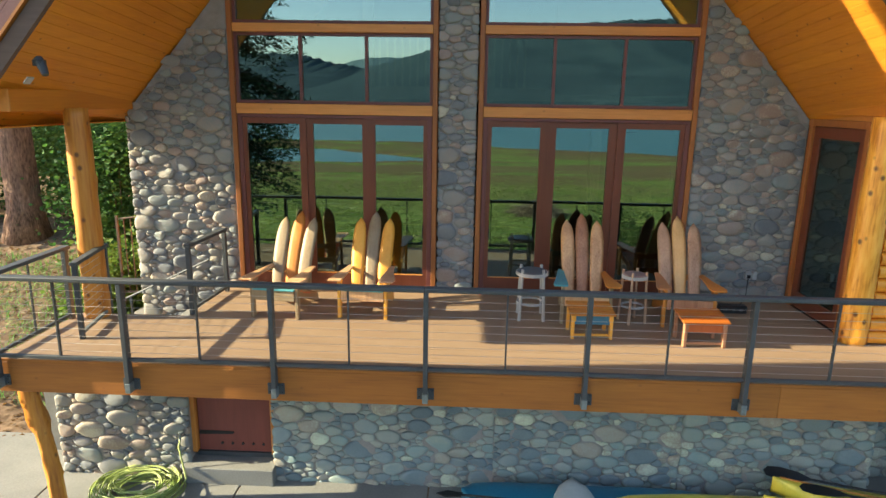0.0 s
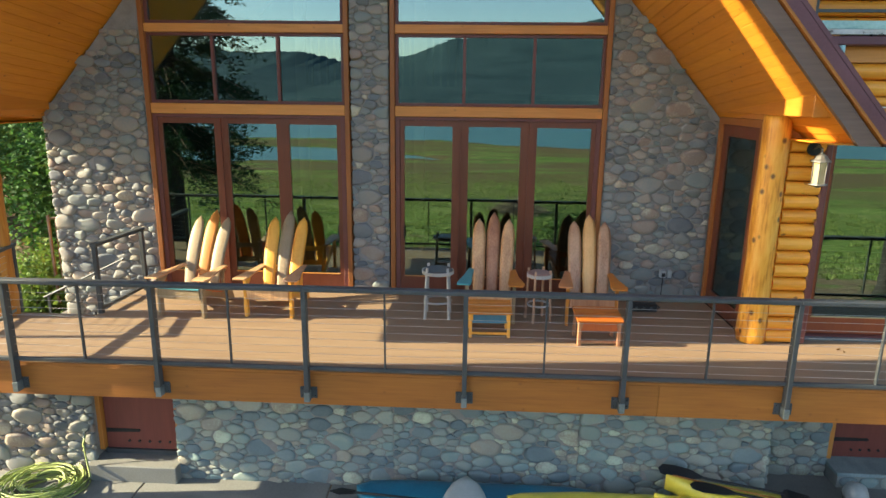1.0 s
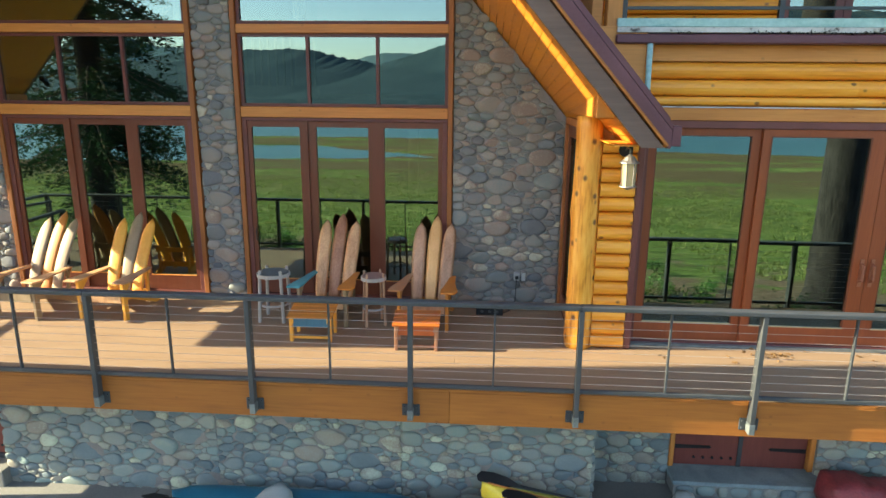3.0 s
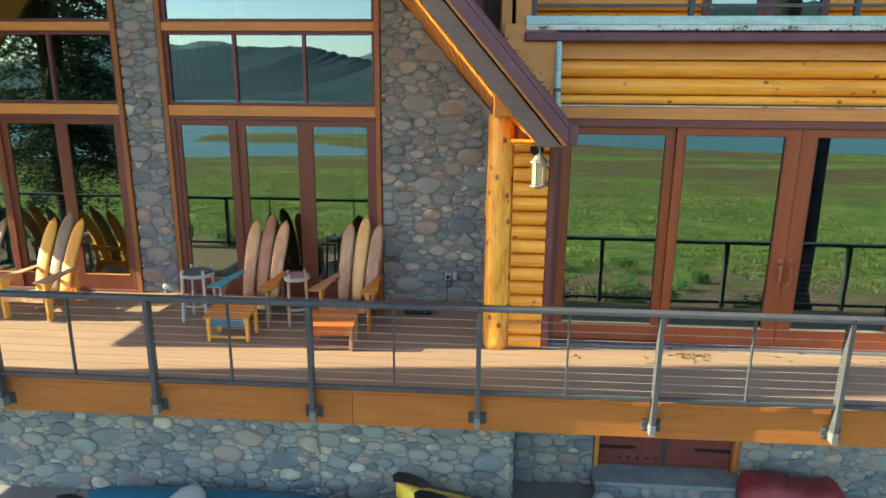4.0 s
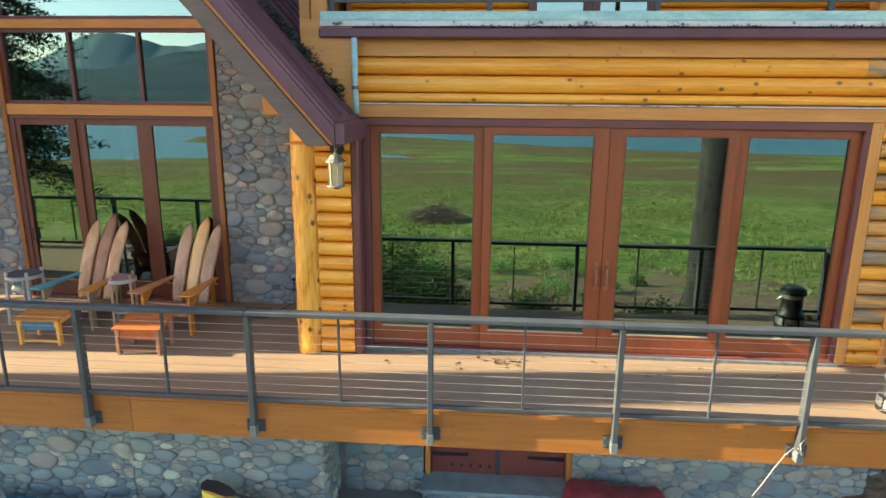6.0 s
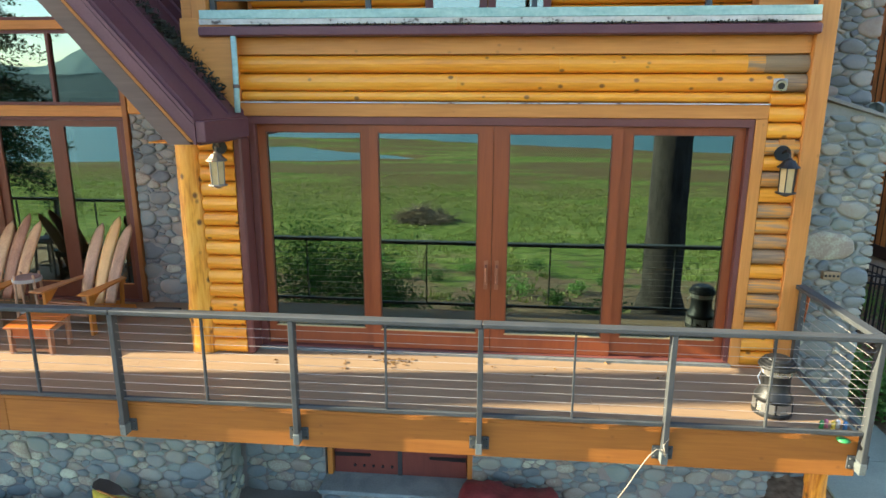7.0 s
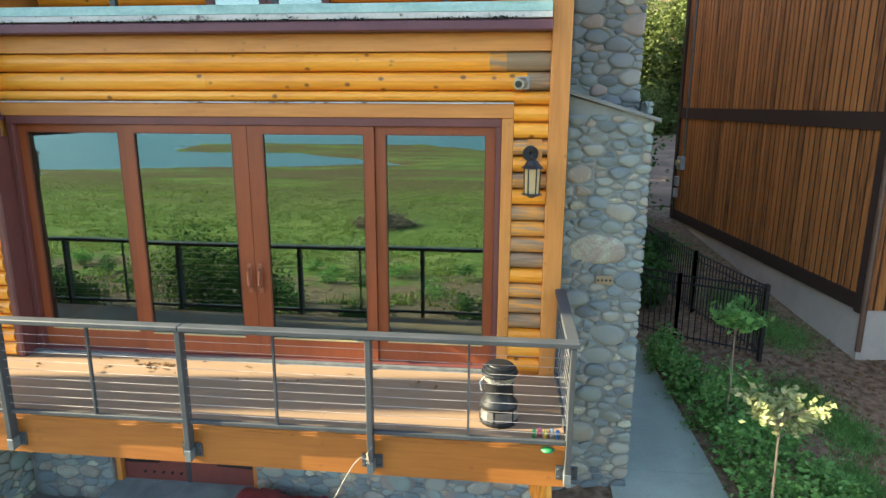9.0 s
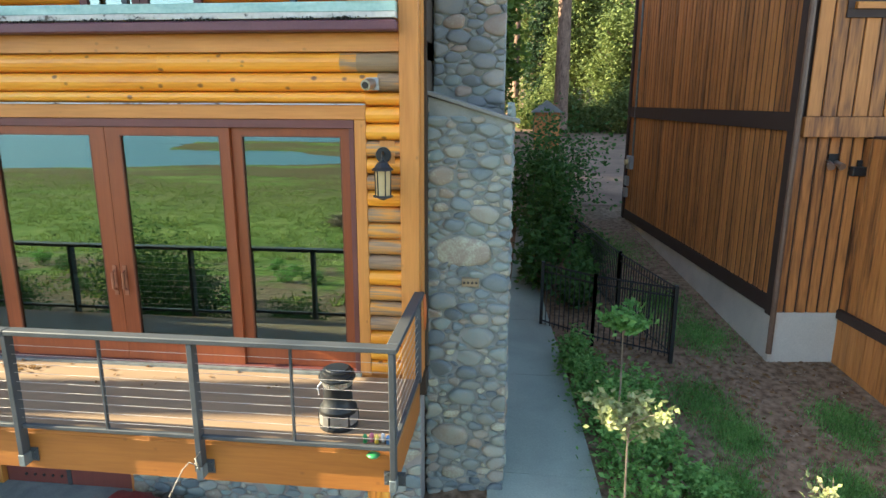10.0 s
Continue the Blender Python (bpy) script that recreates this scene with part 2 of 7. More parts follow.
def glass_material(name, gloss, tint):
    m = bpy.data.materials.new(name)
    m.use_nodes = True
    n, l = m.node_tree.nodes, m.node_tree.links
    n.remove(n["Principled BSDF"])
    g, t, mix = n.new("ShaderNodeBsdfGlossy"), n.new("ShaderNodeBsdfTransparent"), n.new("ShaderNodeMixShader")
    g.inputs["Roughness"].default_value = 0.0
    g.inputs["Color"].default_value = lin(0.72, 0.97, 0.94)
    t.inputs["Color"].default_value = lin(*tint)
    # the panes are not quite flat
    co = n.new("ShaderNodeTexCoord")
    w = n.new("ShaderNodeTexNoise")
    w.inputs["Scale"].default_value, w.inputs["Detail"].default_value = 1.3, 1.0
    b = n.new("ShaderNodeBump")
    b.inputs["Strength"].default_value, b.inputs["Distance"].default_value = 0.05, 0.01
    l.new(co.outputs["Object"], w.inputs[0]), l.new(w.outputs[0], b.inputs["Height"]), l.new(b.outputs[0], g.inputs["Normal"])
    mix.inputs[0].default_value = gloss
    l.new(t.outputs[0], mix.inputs[1]), l.new(g.outputs[0], mix.inputs[2])
    l.new(mix.outputs[0], n["Material Output"].inputs[0])
    return m


M_GLASS = glass_material("coated_window_glass", 0.225, (0.42, 0.45, 0.43))


# ---- ground and far country ----
def smooth01(v):
    v = min(max(v, 0.0), 1.0)
    return v * v * (3 - 2 * v)


def water_here(x, y):
    """Above 0 in the inlet and in the lake beyond the marsh, below 0 on land."""
    wob = 2.2 * noise.noise((x * 0.06, y * 0.05, 2.0)) + 1.0 * noise.noise((x * 0.16, y * 0.16, 5.0))
    d = -y
    near = 74.5 + 0.40 * (x + 4.7)
    far = float(np.interp(x, (-60, -52, -43, -28, -18, -4.7), (130, 96, 95, 95, 87, 75)))
    inlet = min(d - near - wob * 0.6, far + wob - d) if x < -3 else -9.0
    lake = d - float(np.interp(x, (-30, -10, 7, 20, 45, 90), (119, 120, 106, 101, 92, 84))) - wob
    return max(inlet, lake)


def ground_height(x, y):
    z = -2.16
    if y < 6:                                    # down to the meadow and the lake
        z = -2.16 - 1.9 * smooth01((6 - y) / 26) - 1.35 * smooth01((-20 - y) / 70)
        z += 0.16 * noise.noise((x * 0.13, y * 0.13, 0.3)) * smooth01((4 - y) / 4)
        w = water_here(x, y) if y < -50 else -9
        if w > -3:
            z -= 0.8 * smooth01((w + 3) / 5)
    # the bank behind and to the left of the house
    left = smooth01((-8.6 - x) / 2.2) * smooth01((y - 7.4) / 6.5)
    z += left * 2.0
    # rising side yard on the right
    right = smooth01((x - 8.3) / 2.4)
    if y > 2:
        yard = float(np.interp(y, (2, 8.4, 11, 14.5, 18.8, 27, 60), (-2.2, -1.67, -1.44, -1.14, -0.92, -0.3, -0.2)))
        yard += 0.16 * smooth01((x - 12.2) / 2.2) * smooth01((y - 5) / 5) * (1 - smooth01((y - 14) / 9))
        z += right * (yard - z)
    if y > 13:
        back = smooth01((y - 13) / 12)
        z = z + (max(z, -0.35) - z) * back + 0.02 * (y - 13) * back
        z += (0.5 * noise.noise((x * 0.08, y * 0.08, 4))) * smooth01((y - 32) / 20)
    if y > 60:
        z += 0.16 * (y - 60)
    return z


def lay_ground():
    def axis(stops):
        out = []
        for a, b, step in stops:
            out += list(np.arange(a, b, step))
        return out
    xs = axis([(-900, -200, 100), (-200, -90, 10), (-90, -16, 2.0), (-16, 24, 0.5), (24, 60, 3), (60, 220, 12), (220, 901, 100)])
    ys = axis([(-2600, -400, 200), (-400, -160, 15), (-160, -44, 1.5), (-44, -20, 3), (-20, 2, 1.0), (2, 24, 0.5), (24, 60, 3), (60, 200, 12), (200, 401, 100)])
    bm = bmesh.new()
    grid = [[bm.verts.new((x, y, ground_height(x, y))) for y in ys] for x in xs]
    for i in range(len(xs) - 1):
        for j in range(len(ys) - 1):
            bm.faces.new((grid[i][j], grid[i + 1][j], grid[i + 1][j + 1], grid[i][j + 1]))
    return structure("ground", bm, M_GROUND, "grassy meadow ground with bare earth around the house", "ground", smooth=True)


def ground_material():
    m = material("meadow_and_earth", [(0.02, (0.056, 0.086, 0.021)), (1.0, (0.35, 0.34, 0.125)), (0.35, (0.120, 0.176, 0.038)), (0.65, (0.188, 0.238, 0.060))], (0.24, 0.30, 0.3), (1.9, 2.1, 1.5), 0.95, 1.0, distance=0.18, fine=0.55)
    n, l = m.node_tree.nodes, m.node_tree.links
    p = n["Principled BSDF"]
    green = p.inputs["Base Color"].links[0].from_socket
    co = n.new("ShaderNodeTexCoord")
    sep = n.new("ShaderNodeSeparateXYZ")
    l.new(co.outputs["Object"], sep.inputs[0])
    # bare earth near and behind the house
    t = n.new("ShaderNodeTexNoise")
    t.inputs["Scale"].default_value, t.inputs["Detail"].default_value = 0.55, 5.0
    l.new(co.outputs["Object"], t.inputs[0])
    earth = n.new("ShaderNodeValToRGB")
    t2 = n.new("ShaderNodeTexNoise")
    t2.inputs["Scale"].default_value, t2.inputs["Detail"].default_value = 9.0, 6.0
    l.new(co.outputs["Object"], t2.inputs[0]), l.new(t2.outputs[0], earth.inputs[0])
    earth.color_ramp.elements[0].position, earth.color_ramp.elements[0].color = 0.3, lin(0.105, 0.068, 0.040)
    earth.color_ramp.elements[1].position, earth.color_ramp.elements[1].color = 0.72, lin(0.31, 0.215, 0.138)
    near = n.new("ShaderNodeMapRange")
    near.inputs[1].default_value, near.inputs[2].default_value = -28.0, 1.0
    l.new(sep.outputs[1], near.inputs[0])
    add = n.new("ShaderNodeMath")
    add.operation = "ADD"
    l.new(near.outputs[0], add.inputs[0]), l.new(t.outputs[0], add.inputs[1])
    cut = n.new("ShaderNodeMapRange")
    cut.inputs[1].default_value, cut.inputs[2].default_value = 1.13, 1.27
    cut.inputs[3].default_value, cut.inputs[4].default_value = 0.0, 1.0
    l.new(add.outputs[0], cut.inputs[0])
    mx = n.new("ShaderNodeMix")
    mx.data_type = "RGBA"
    l.new(cut.outputs[0], mx.inputs[0]), l.new(green, mx.inputs[6]), l.new(earth.outputs[0], mx.inputs[7])
    # brown reeds towards the shore
    reed = n.new("ShaderNodeMapRange")
    reed.inputs[1].default_value, reed.inputs[2].default_value = -18.0, -46.0
    l.new(sep.outputs[1], reed.inputs[0])
    t3 = n.new("ShaderNodeTexNoise")
    mp = n.new("ShaderNodeMapping")
    mp.inputs["Scale"].default_value = (0.05, 0.22, 0.1)
    l.new(co.outputs["Object"], mp.inputs[0]), l.new(mp.outputs[0], t3.inputs[0])
    t3.inputs["Scale"].default_value, t3.inputs["Detail"].default_value = 1.0, 6.0
    rc = n.new("ShaderNodeMapRange")
    rc.inputs[1].default_value, rc.inputs[2].default_value, rc.inputs[4].default_value = 0.42, 0.50, 0.9
    l.new(t3.outputs[0], rc.inputs[0])
    mul = n.new("ShaderNodeMath")
    mul.operation = "MULTIPLY"
    l.new(reed.outputs[0], mul.inputs[0]), l.new(rc.outputs[0], mul.inputs[1])
    mx2 = n.new("ShaderNodeMix")
    mx2.data_type = "RGBA"
    l.new(mul.outputs[0], mx2.inputs[0]), l.new(mx.outputs[2], mx2.inputs[6])
    mx2.inputs[7].default_value = lin(0.150, 0.095, 0.050)
    l.new(mx2.outputs[2], p.inputs["Base Color"])
    return m


M_GROUND = ground_material()
lay_ground()
M_WATER = material("lake_water", [(0, (0.050, 0.140, 0.172)), (1, (0.080, 0.188, 0.215))], (0.05, 0.2, 1), (0.7, 3, 1), 0.32, 0.25, distance=0.15)
M_WATER.node_tree.nodes["Principled BSDF"].inputs["Specular IOR Level"].default_value = 0.05
bm = bmesh.new()
v = [bm.verts.new(c) for c in ((-900, -2600, -5.75), (900, -2600, -5.75), (900, -52, -5.75), (-900, -52, -5.75))]
bm.faces.new(v)
structure("water", bm, M_WATER, "calm blue lake beyond the meadow", "lake")
# distance haze is put into both hill colours, palest on the far one
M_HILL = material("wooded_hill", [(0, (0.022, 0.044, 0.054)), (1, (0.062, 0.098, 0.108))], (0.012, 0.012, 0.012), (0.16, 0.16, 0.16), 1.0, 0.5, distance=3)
M_FARHILL = material("hazed_far_hill", [(0, (0.115, 0.18, 0.195)), (1, (0.145, 0.21, 0.225))], (0.004, 0.004, 0.004), (0.05, 0.05, 0.05), 1.0, 0.2, distance=4)


def ridge(name, y0, depth, base, height, seed, mat, label, tree=5.0):
    """A wooded ridge with an uneven flank and the tips of its trees along the crest."""
    bm = bmesh.new()
    rows = []
    xs = np.arange(-2300, 2301, 5)
    rng = np.random.default_rng(int(seed * 10))
    tips = rng.random(len(xs)) ** 2 * tree
    for j in range(9):
        f = j / 8
        row = []
        for x, tip in zip(xs, tips):
            h = height(x) * (1 + 0.05 * noise.noise((x * 0.006, seed, 0)) + 0.03 * noise.noise((x * 0.018, seed, 1)))
            relief = 0.10 * h * noise.noise((x * 0.004, f * 2.5, seed)) * (1 - f)
            row.append(bm.verts.new((x, y0 - depth * f, base + h * f ** 2.0 + relief * (f > 0) + tip * (j == 8))))
        rows.append(row)
    for a, b in zip(rows, rows[1:]):
        for k in range(len(xs) - 1):
            bm.faces.new((a[k], a[k + 1], b[k + 1], b[k]))
    return structure(name, bm, mat, label, "hill", smooth=True)


def near_hill(x):
    return float(np.interp(x, (-2300, -1000, -890, -800, -650, -430, -330, -270, -60, 350, 700, 2300), (62, 62, 68, 100, 118, 116, 92, 80, 143, 203, 215, 160)))


def far_hill(x):
    return 170 + 55 * math.sin(x * 0.0042 + 1.2) + 25 * math.sin(x * 0.011)


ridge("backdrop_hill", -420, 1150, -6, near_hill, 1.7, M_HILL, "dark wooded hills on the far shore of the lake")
ridge("backdrop_mountain", -2000, 500, -6, far_hill, 7.1, M_FARHILL, "far mountains beyond the wooded hills, their haze painted pale blue", 0.0)

# ---- patio, path ----
patio = thing("patio", "pale concrete patio slabs under the deck", "patio", (-2, 6.5, -2.15), kind="structure")
for i, (x0, x1) in enumerate([(-12, -7.96), (-7.95, -5.36), (-5.35, -2.76), (-2.75, 0.14), (0.15, 3.0), (3.02, 6.0), (6.02, 8.6)]):
    for (y0, y1) in ((1.2, 4.1), (4.12, 7.95)):
        part("slab", box(x0 + 0.006, x1 - 0.006, y0, y1, -2.3, -2.14), M_CONC, patio, bevel=0.006)

# ---- stone walls ----
def clip(poly, p, n):
    """The part of a polygon where (q - p) . n <= 0."""
    out = []
    for i in range(len(poly)):
        a, b = poly[i], poly[(i + 1) % len(poly)]
        da, db = np.dot(a - p, n), np.dot(b - p, n)
        if da <= 0:
            out.append(a)
        if (da < 0) != (db < 0):
            out.append(a + (b - a) * (da / (da - db)))
    return out


def cobbles(width, height, rng, inside=None, big=0.128, small=0.018, stretch=1.7, tries=4200, gap=0.003, first=()):
    """Closely set river stones on a wall of that size: a list of rounded outlines."""
    w, h = width / stretch, height
    sites = []
    P, R = np.zeros((0, 2)), np.zeros(0)
    for u, v, r in first:
        P, R = np.vstack((P, (u / stretch, v))), np.append(R, r)
    n = int(tries * w * h)
    for i in range(n):
        q = rng.uniform((0, 0), (w, h))
        top = big * (1.0, 0.70, 0.52, 0.36)[int(rng.integers(0, 4))]
        r = top
        if len(R):
            r = min(r, float(np.min(np.hypot(P[:, 0] - q[0], P[:, 1] - q[1]) - R)))
        floor_r = small * (2.6 if i < n * 0.12 else 1.6 if i < n * 0.4 else 1.0)
        if r < floor_r:
            continue
        P, R = np.vstack((P, q)), np.append(R, r)
    shapes = []
    for i in range(len(R)):
        c, r = P[i], R[i]
        if inside is not None and not inside(c[0] * stretch, c[1]):
            continue
        reach = r * 3.2
        ang = np.linspace(0, 2 * math.pi, 13)[:-1] + rng.uniform(0, 1)
        poly = [c + reach * np.array((math.cos(a), math.sin(a))) for a in ang]
        d = np.hypot(P[:, 0] - c[0], P[:, 1] - c[1])
        for j in np.argsort(d)[1:14]:
            to = (P[j] - c) / d[j]
            cut = (d[j] ** 2 + r ** 2 - R[j] ** 2) / (2 * d[j])
            poly = clip(poly, c + to * (cut - gap), to)
            if len(poly) < 3:
                break
        if len(poly) < 3:
            continue
        for lo, nn in (((0.0, 0.0), (-1, 0)), ((0.0, 0.0), (0, -1)), ((w, h), (1, 0)), ((w, h), (0, 1))):
            poly = clip(poly, np.array(lo), np.array(nn, float)) if len(poly) > 2 else poly
        if len(poly) < 3:
            continue
        for k in range(1):                       # round the corners
            poly = [a * u + b * (1 - u) for a, b in zip(poly, poly[1:] + poly[:1]) for u in (0.84, 0.16)]
        # even spacing
        pts = np.array(poly + poly[:1])
        seg = np.hypot(*np.diff(pts, axis=0).T)
        cum = np.concatenate(([0], np.cumsum(seg)))
        if cum[-1] < 0.1:
            continue
        at = np.linspace(0, cum[-1], 16)[:-1]
        ring = np.stack((np.interp(at, cum, pts[:, 0]) * stretch, np.interp(at, cum, pts[:, 1])), 1)
        # no river stone is quite an oval
        mid = ring.mean(0)
        turn = np.arctan2(ring[:, 1] - mid[1], ring[:, 0] - mid[0])
        f1, f2, f3 = rng.uniform(0, 6.3, 3)
        swell = 0.97 + 0.055 * np.sin(2 * turn + f1) + 0.05 * np.sin(3 * turn + f2) + 0.03 * np.sin(5 * turn + f3)
        shapes.append(mid + (ring - mid) * swell[:, None])
    return shapes


BULGE = [1.0]


def stone_mesh(ring, rng, to_world):
    c = ring.mean(0)
    size = min(np.ptp(ring[:, 0]), np.ptp(ring[:, 1]))
    h = min(size, 0.16) * rng.uniform(0.12, 0.24) * BULGE[0] + 0.007
    lean = rng.uniform(-0.55, 0.55, 2)
    verts, faces = [], []
    for s, z in ((0.95, -0.03), (1.0, 0.34 * h), (0.92, 0.74 * h), (0.66, 0.96 * h)):
        for q in ring:
            o = (q - c) * s
            wob = 1 + rng.uniform(-0.03, 0.03)
            verts.append(to_world(c[0] + o[0] * wob, c[1] + o[1] * wob, z * rng.uniform(0.86, 1.1) + (max(z, 0) / max(h, 1e-6)) * float(np.dot(lean, o)) * 0.5))
    n = len(ring)
    for k in range(3):
        for i in range(n):
            faces.append((k * n + i, k * n + (i + 1) % n, (k + 1) * n + (i + 1) % n, (k + 1) * n + i))
    verts.append(to_world(c[0], c[1], h))
    faces += [(3 * n + i, 3 * n + (i + 1) % n, 4 * n) for i in range(n)]
    return verts, faces


def stone_face(parent, width, height, to_world, seed, inside=None, limit=300, near=None, bulge=1.0, single=None, joined=None, **kw):
    """Sets stones on one face of a wall: singly up to the limit, the rest as one joined part."""
    rng = np.random.default_rng(seed)
    BULGE[0] = bulge
    shapes = cobbles(width, height, rng, inside, **kw)
    if near is not None:
        shapes.sort(key=lambda s: abs(s[:, 0].mean() - near))
    allv, allf = [], []
    for i, ring in enumerate(shapes):
        v, f = stone_mesh(ring, rng, to_world)
        if i < limit:
            me = bpy.data.meshes.new("stone")
            me.from_pydata(v, [], f)
            me.materials.append(single or M_STONE)
            me.shade_smooth()
            ob = new("stone", me)
            settle(ob, parent)
        else:
            k = len(allv)
            allv += v
            allf += [tuple(a + k for a in q) for q in f]
    if allv:
        me = bpy.data.meshes.new("stones")
        me.from_pydata(allv, [], allf)
        me.materials.append(joined or M_STONE_ISLE)
        me.shade_smooth()
        ob = new("stones", me)
        settle(ob, parent)
        tagged(ob, "river stones set in mortar", "", "", "stuff")
    return len(shapes)


def facing_front(x0, z0, y):
    return lambda u, v, h: (x0 + u, y - h, z0 + v)


def facing_left(y0, z0, x):
    return lambda u, v, h: (x - h, y0 - u, z0 + v)


def facing_right(y0, z0, x):
    return lambda u, v, h: (x + h, y0 + u, z0 + v)


GABLE_X, GABLE_HALF, EAVE_Z, SLOPE = -2.445, 5.22, 2.93, 1.15


def soffit_z(x):
    return EAVE_Z + SLOPE * (GABLE_HALF - abs(x - GABLE_X))


# ---- house: stone walls ----
WALLS = {}


def stone_wall(key, name, bm, label, mortar=M_MORTAR):
    ob = structure(name, bm, mortar, label, "stone wall")
    WALLS[key] = ob
    return ob


GL, GR = (-6.05, -2.82), (-2.19, 1.13)             # the two tall window openings of the great room
top_l = soffit_z(-7.75)
stone_wall("left", "wall_stone_west", prism([(-7.74, -1.0), (-6.06, -1.0), (-6.06, soffit_z(-6.06)), (-7.74, top_l)], "y", 9.17, 9.5), "river stone wall beside the tall windows, sunlit below")
stone_wall("column", "wall_stone_middle", box(-2.79, -2.22, 9.17, 9.5, 0, 8.3), "river stone pier between the two tall windows")
stone_wall("right", "wall_stone_east", prism([(1.14, 0), (2.82, 0), (2.82, soffit_z(2.82)), (1.14, soffit_z(1.14))], "y", 9.17, 9.5), "shaded river stone wall beside the tall windows")
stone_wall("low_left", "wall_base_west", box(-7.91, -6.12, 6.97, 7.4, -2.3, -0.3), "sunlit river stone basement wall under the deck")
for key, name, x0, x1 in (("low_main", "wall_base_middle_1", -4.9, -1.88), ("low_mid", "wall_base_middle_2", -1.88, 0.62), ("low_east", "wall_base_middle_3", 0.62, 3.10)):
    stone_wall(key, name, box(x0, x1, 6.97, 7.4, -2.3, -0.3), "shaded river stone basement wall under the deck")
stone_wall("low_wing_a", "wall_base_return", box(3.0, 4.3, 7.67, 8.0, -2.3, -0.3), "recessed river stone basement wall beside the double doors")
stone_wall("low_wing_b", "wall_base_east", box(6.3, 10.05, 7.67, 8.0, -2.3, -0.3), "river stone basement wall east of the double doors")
bm = prism([(10.09, -2.3), (11.0, -2.3), (11.02, 2.905), (10.09, 3.165)], "y", 8.03, 9.6)
box(10.115, 10.92, 8.38, 9.6, 2.8, 9.0, bm)
stone_wall("chimney", "wall_chimney", bm, "river stone chimney with a sloped shoulder", M_MORTAR_PALE)
cap = thing("chimney_cap", "sloped grey stone slab on the chimney shoulder", "stone cap", (10.5, 8.2, 3.1), kind="structure")
part("slab", prism([(10.06, 3.19), (11.12, 2.87), (11.12, 2.915), (10.06, 3.235)], "y", 7.97, 8.40), M_CONC, cap, bevel=0.006)
# plain inner shell of the great room and the wing, to close the house
shell = bmesh.new()
box(-7.7, 2.85, 15.0, 15.2, 0, 9, shell), box(-7.72, -7.5, 9.5, 15, 0, 9, shell), box(2.62, 2.85, 9.5, 15, 0, 9, shell), box(-7.7, 2.85, 9.3, 15, -0.3, -0.02, shell)
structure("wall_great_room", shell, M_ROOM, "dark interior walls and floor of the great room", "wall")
shell = bmesh.new()
box(2.9, 10.1, 12.0, 12.2, 0, 7, shell), box(2.9, 3.1, 7.95, 12, 0, 4, shell), box(9.9, 10.1, 7.9, 12, 0, 7, shell), box(2.9, 10.1, 7.75, 12, -0.3, -0.02, shell), box(2.9, 10.1, 7.95, 12, 3.55, 3.75, shell)
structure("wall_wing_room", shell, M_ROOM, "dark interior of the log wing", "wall")

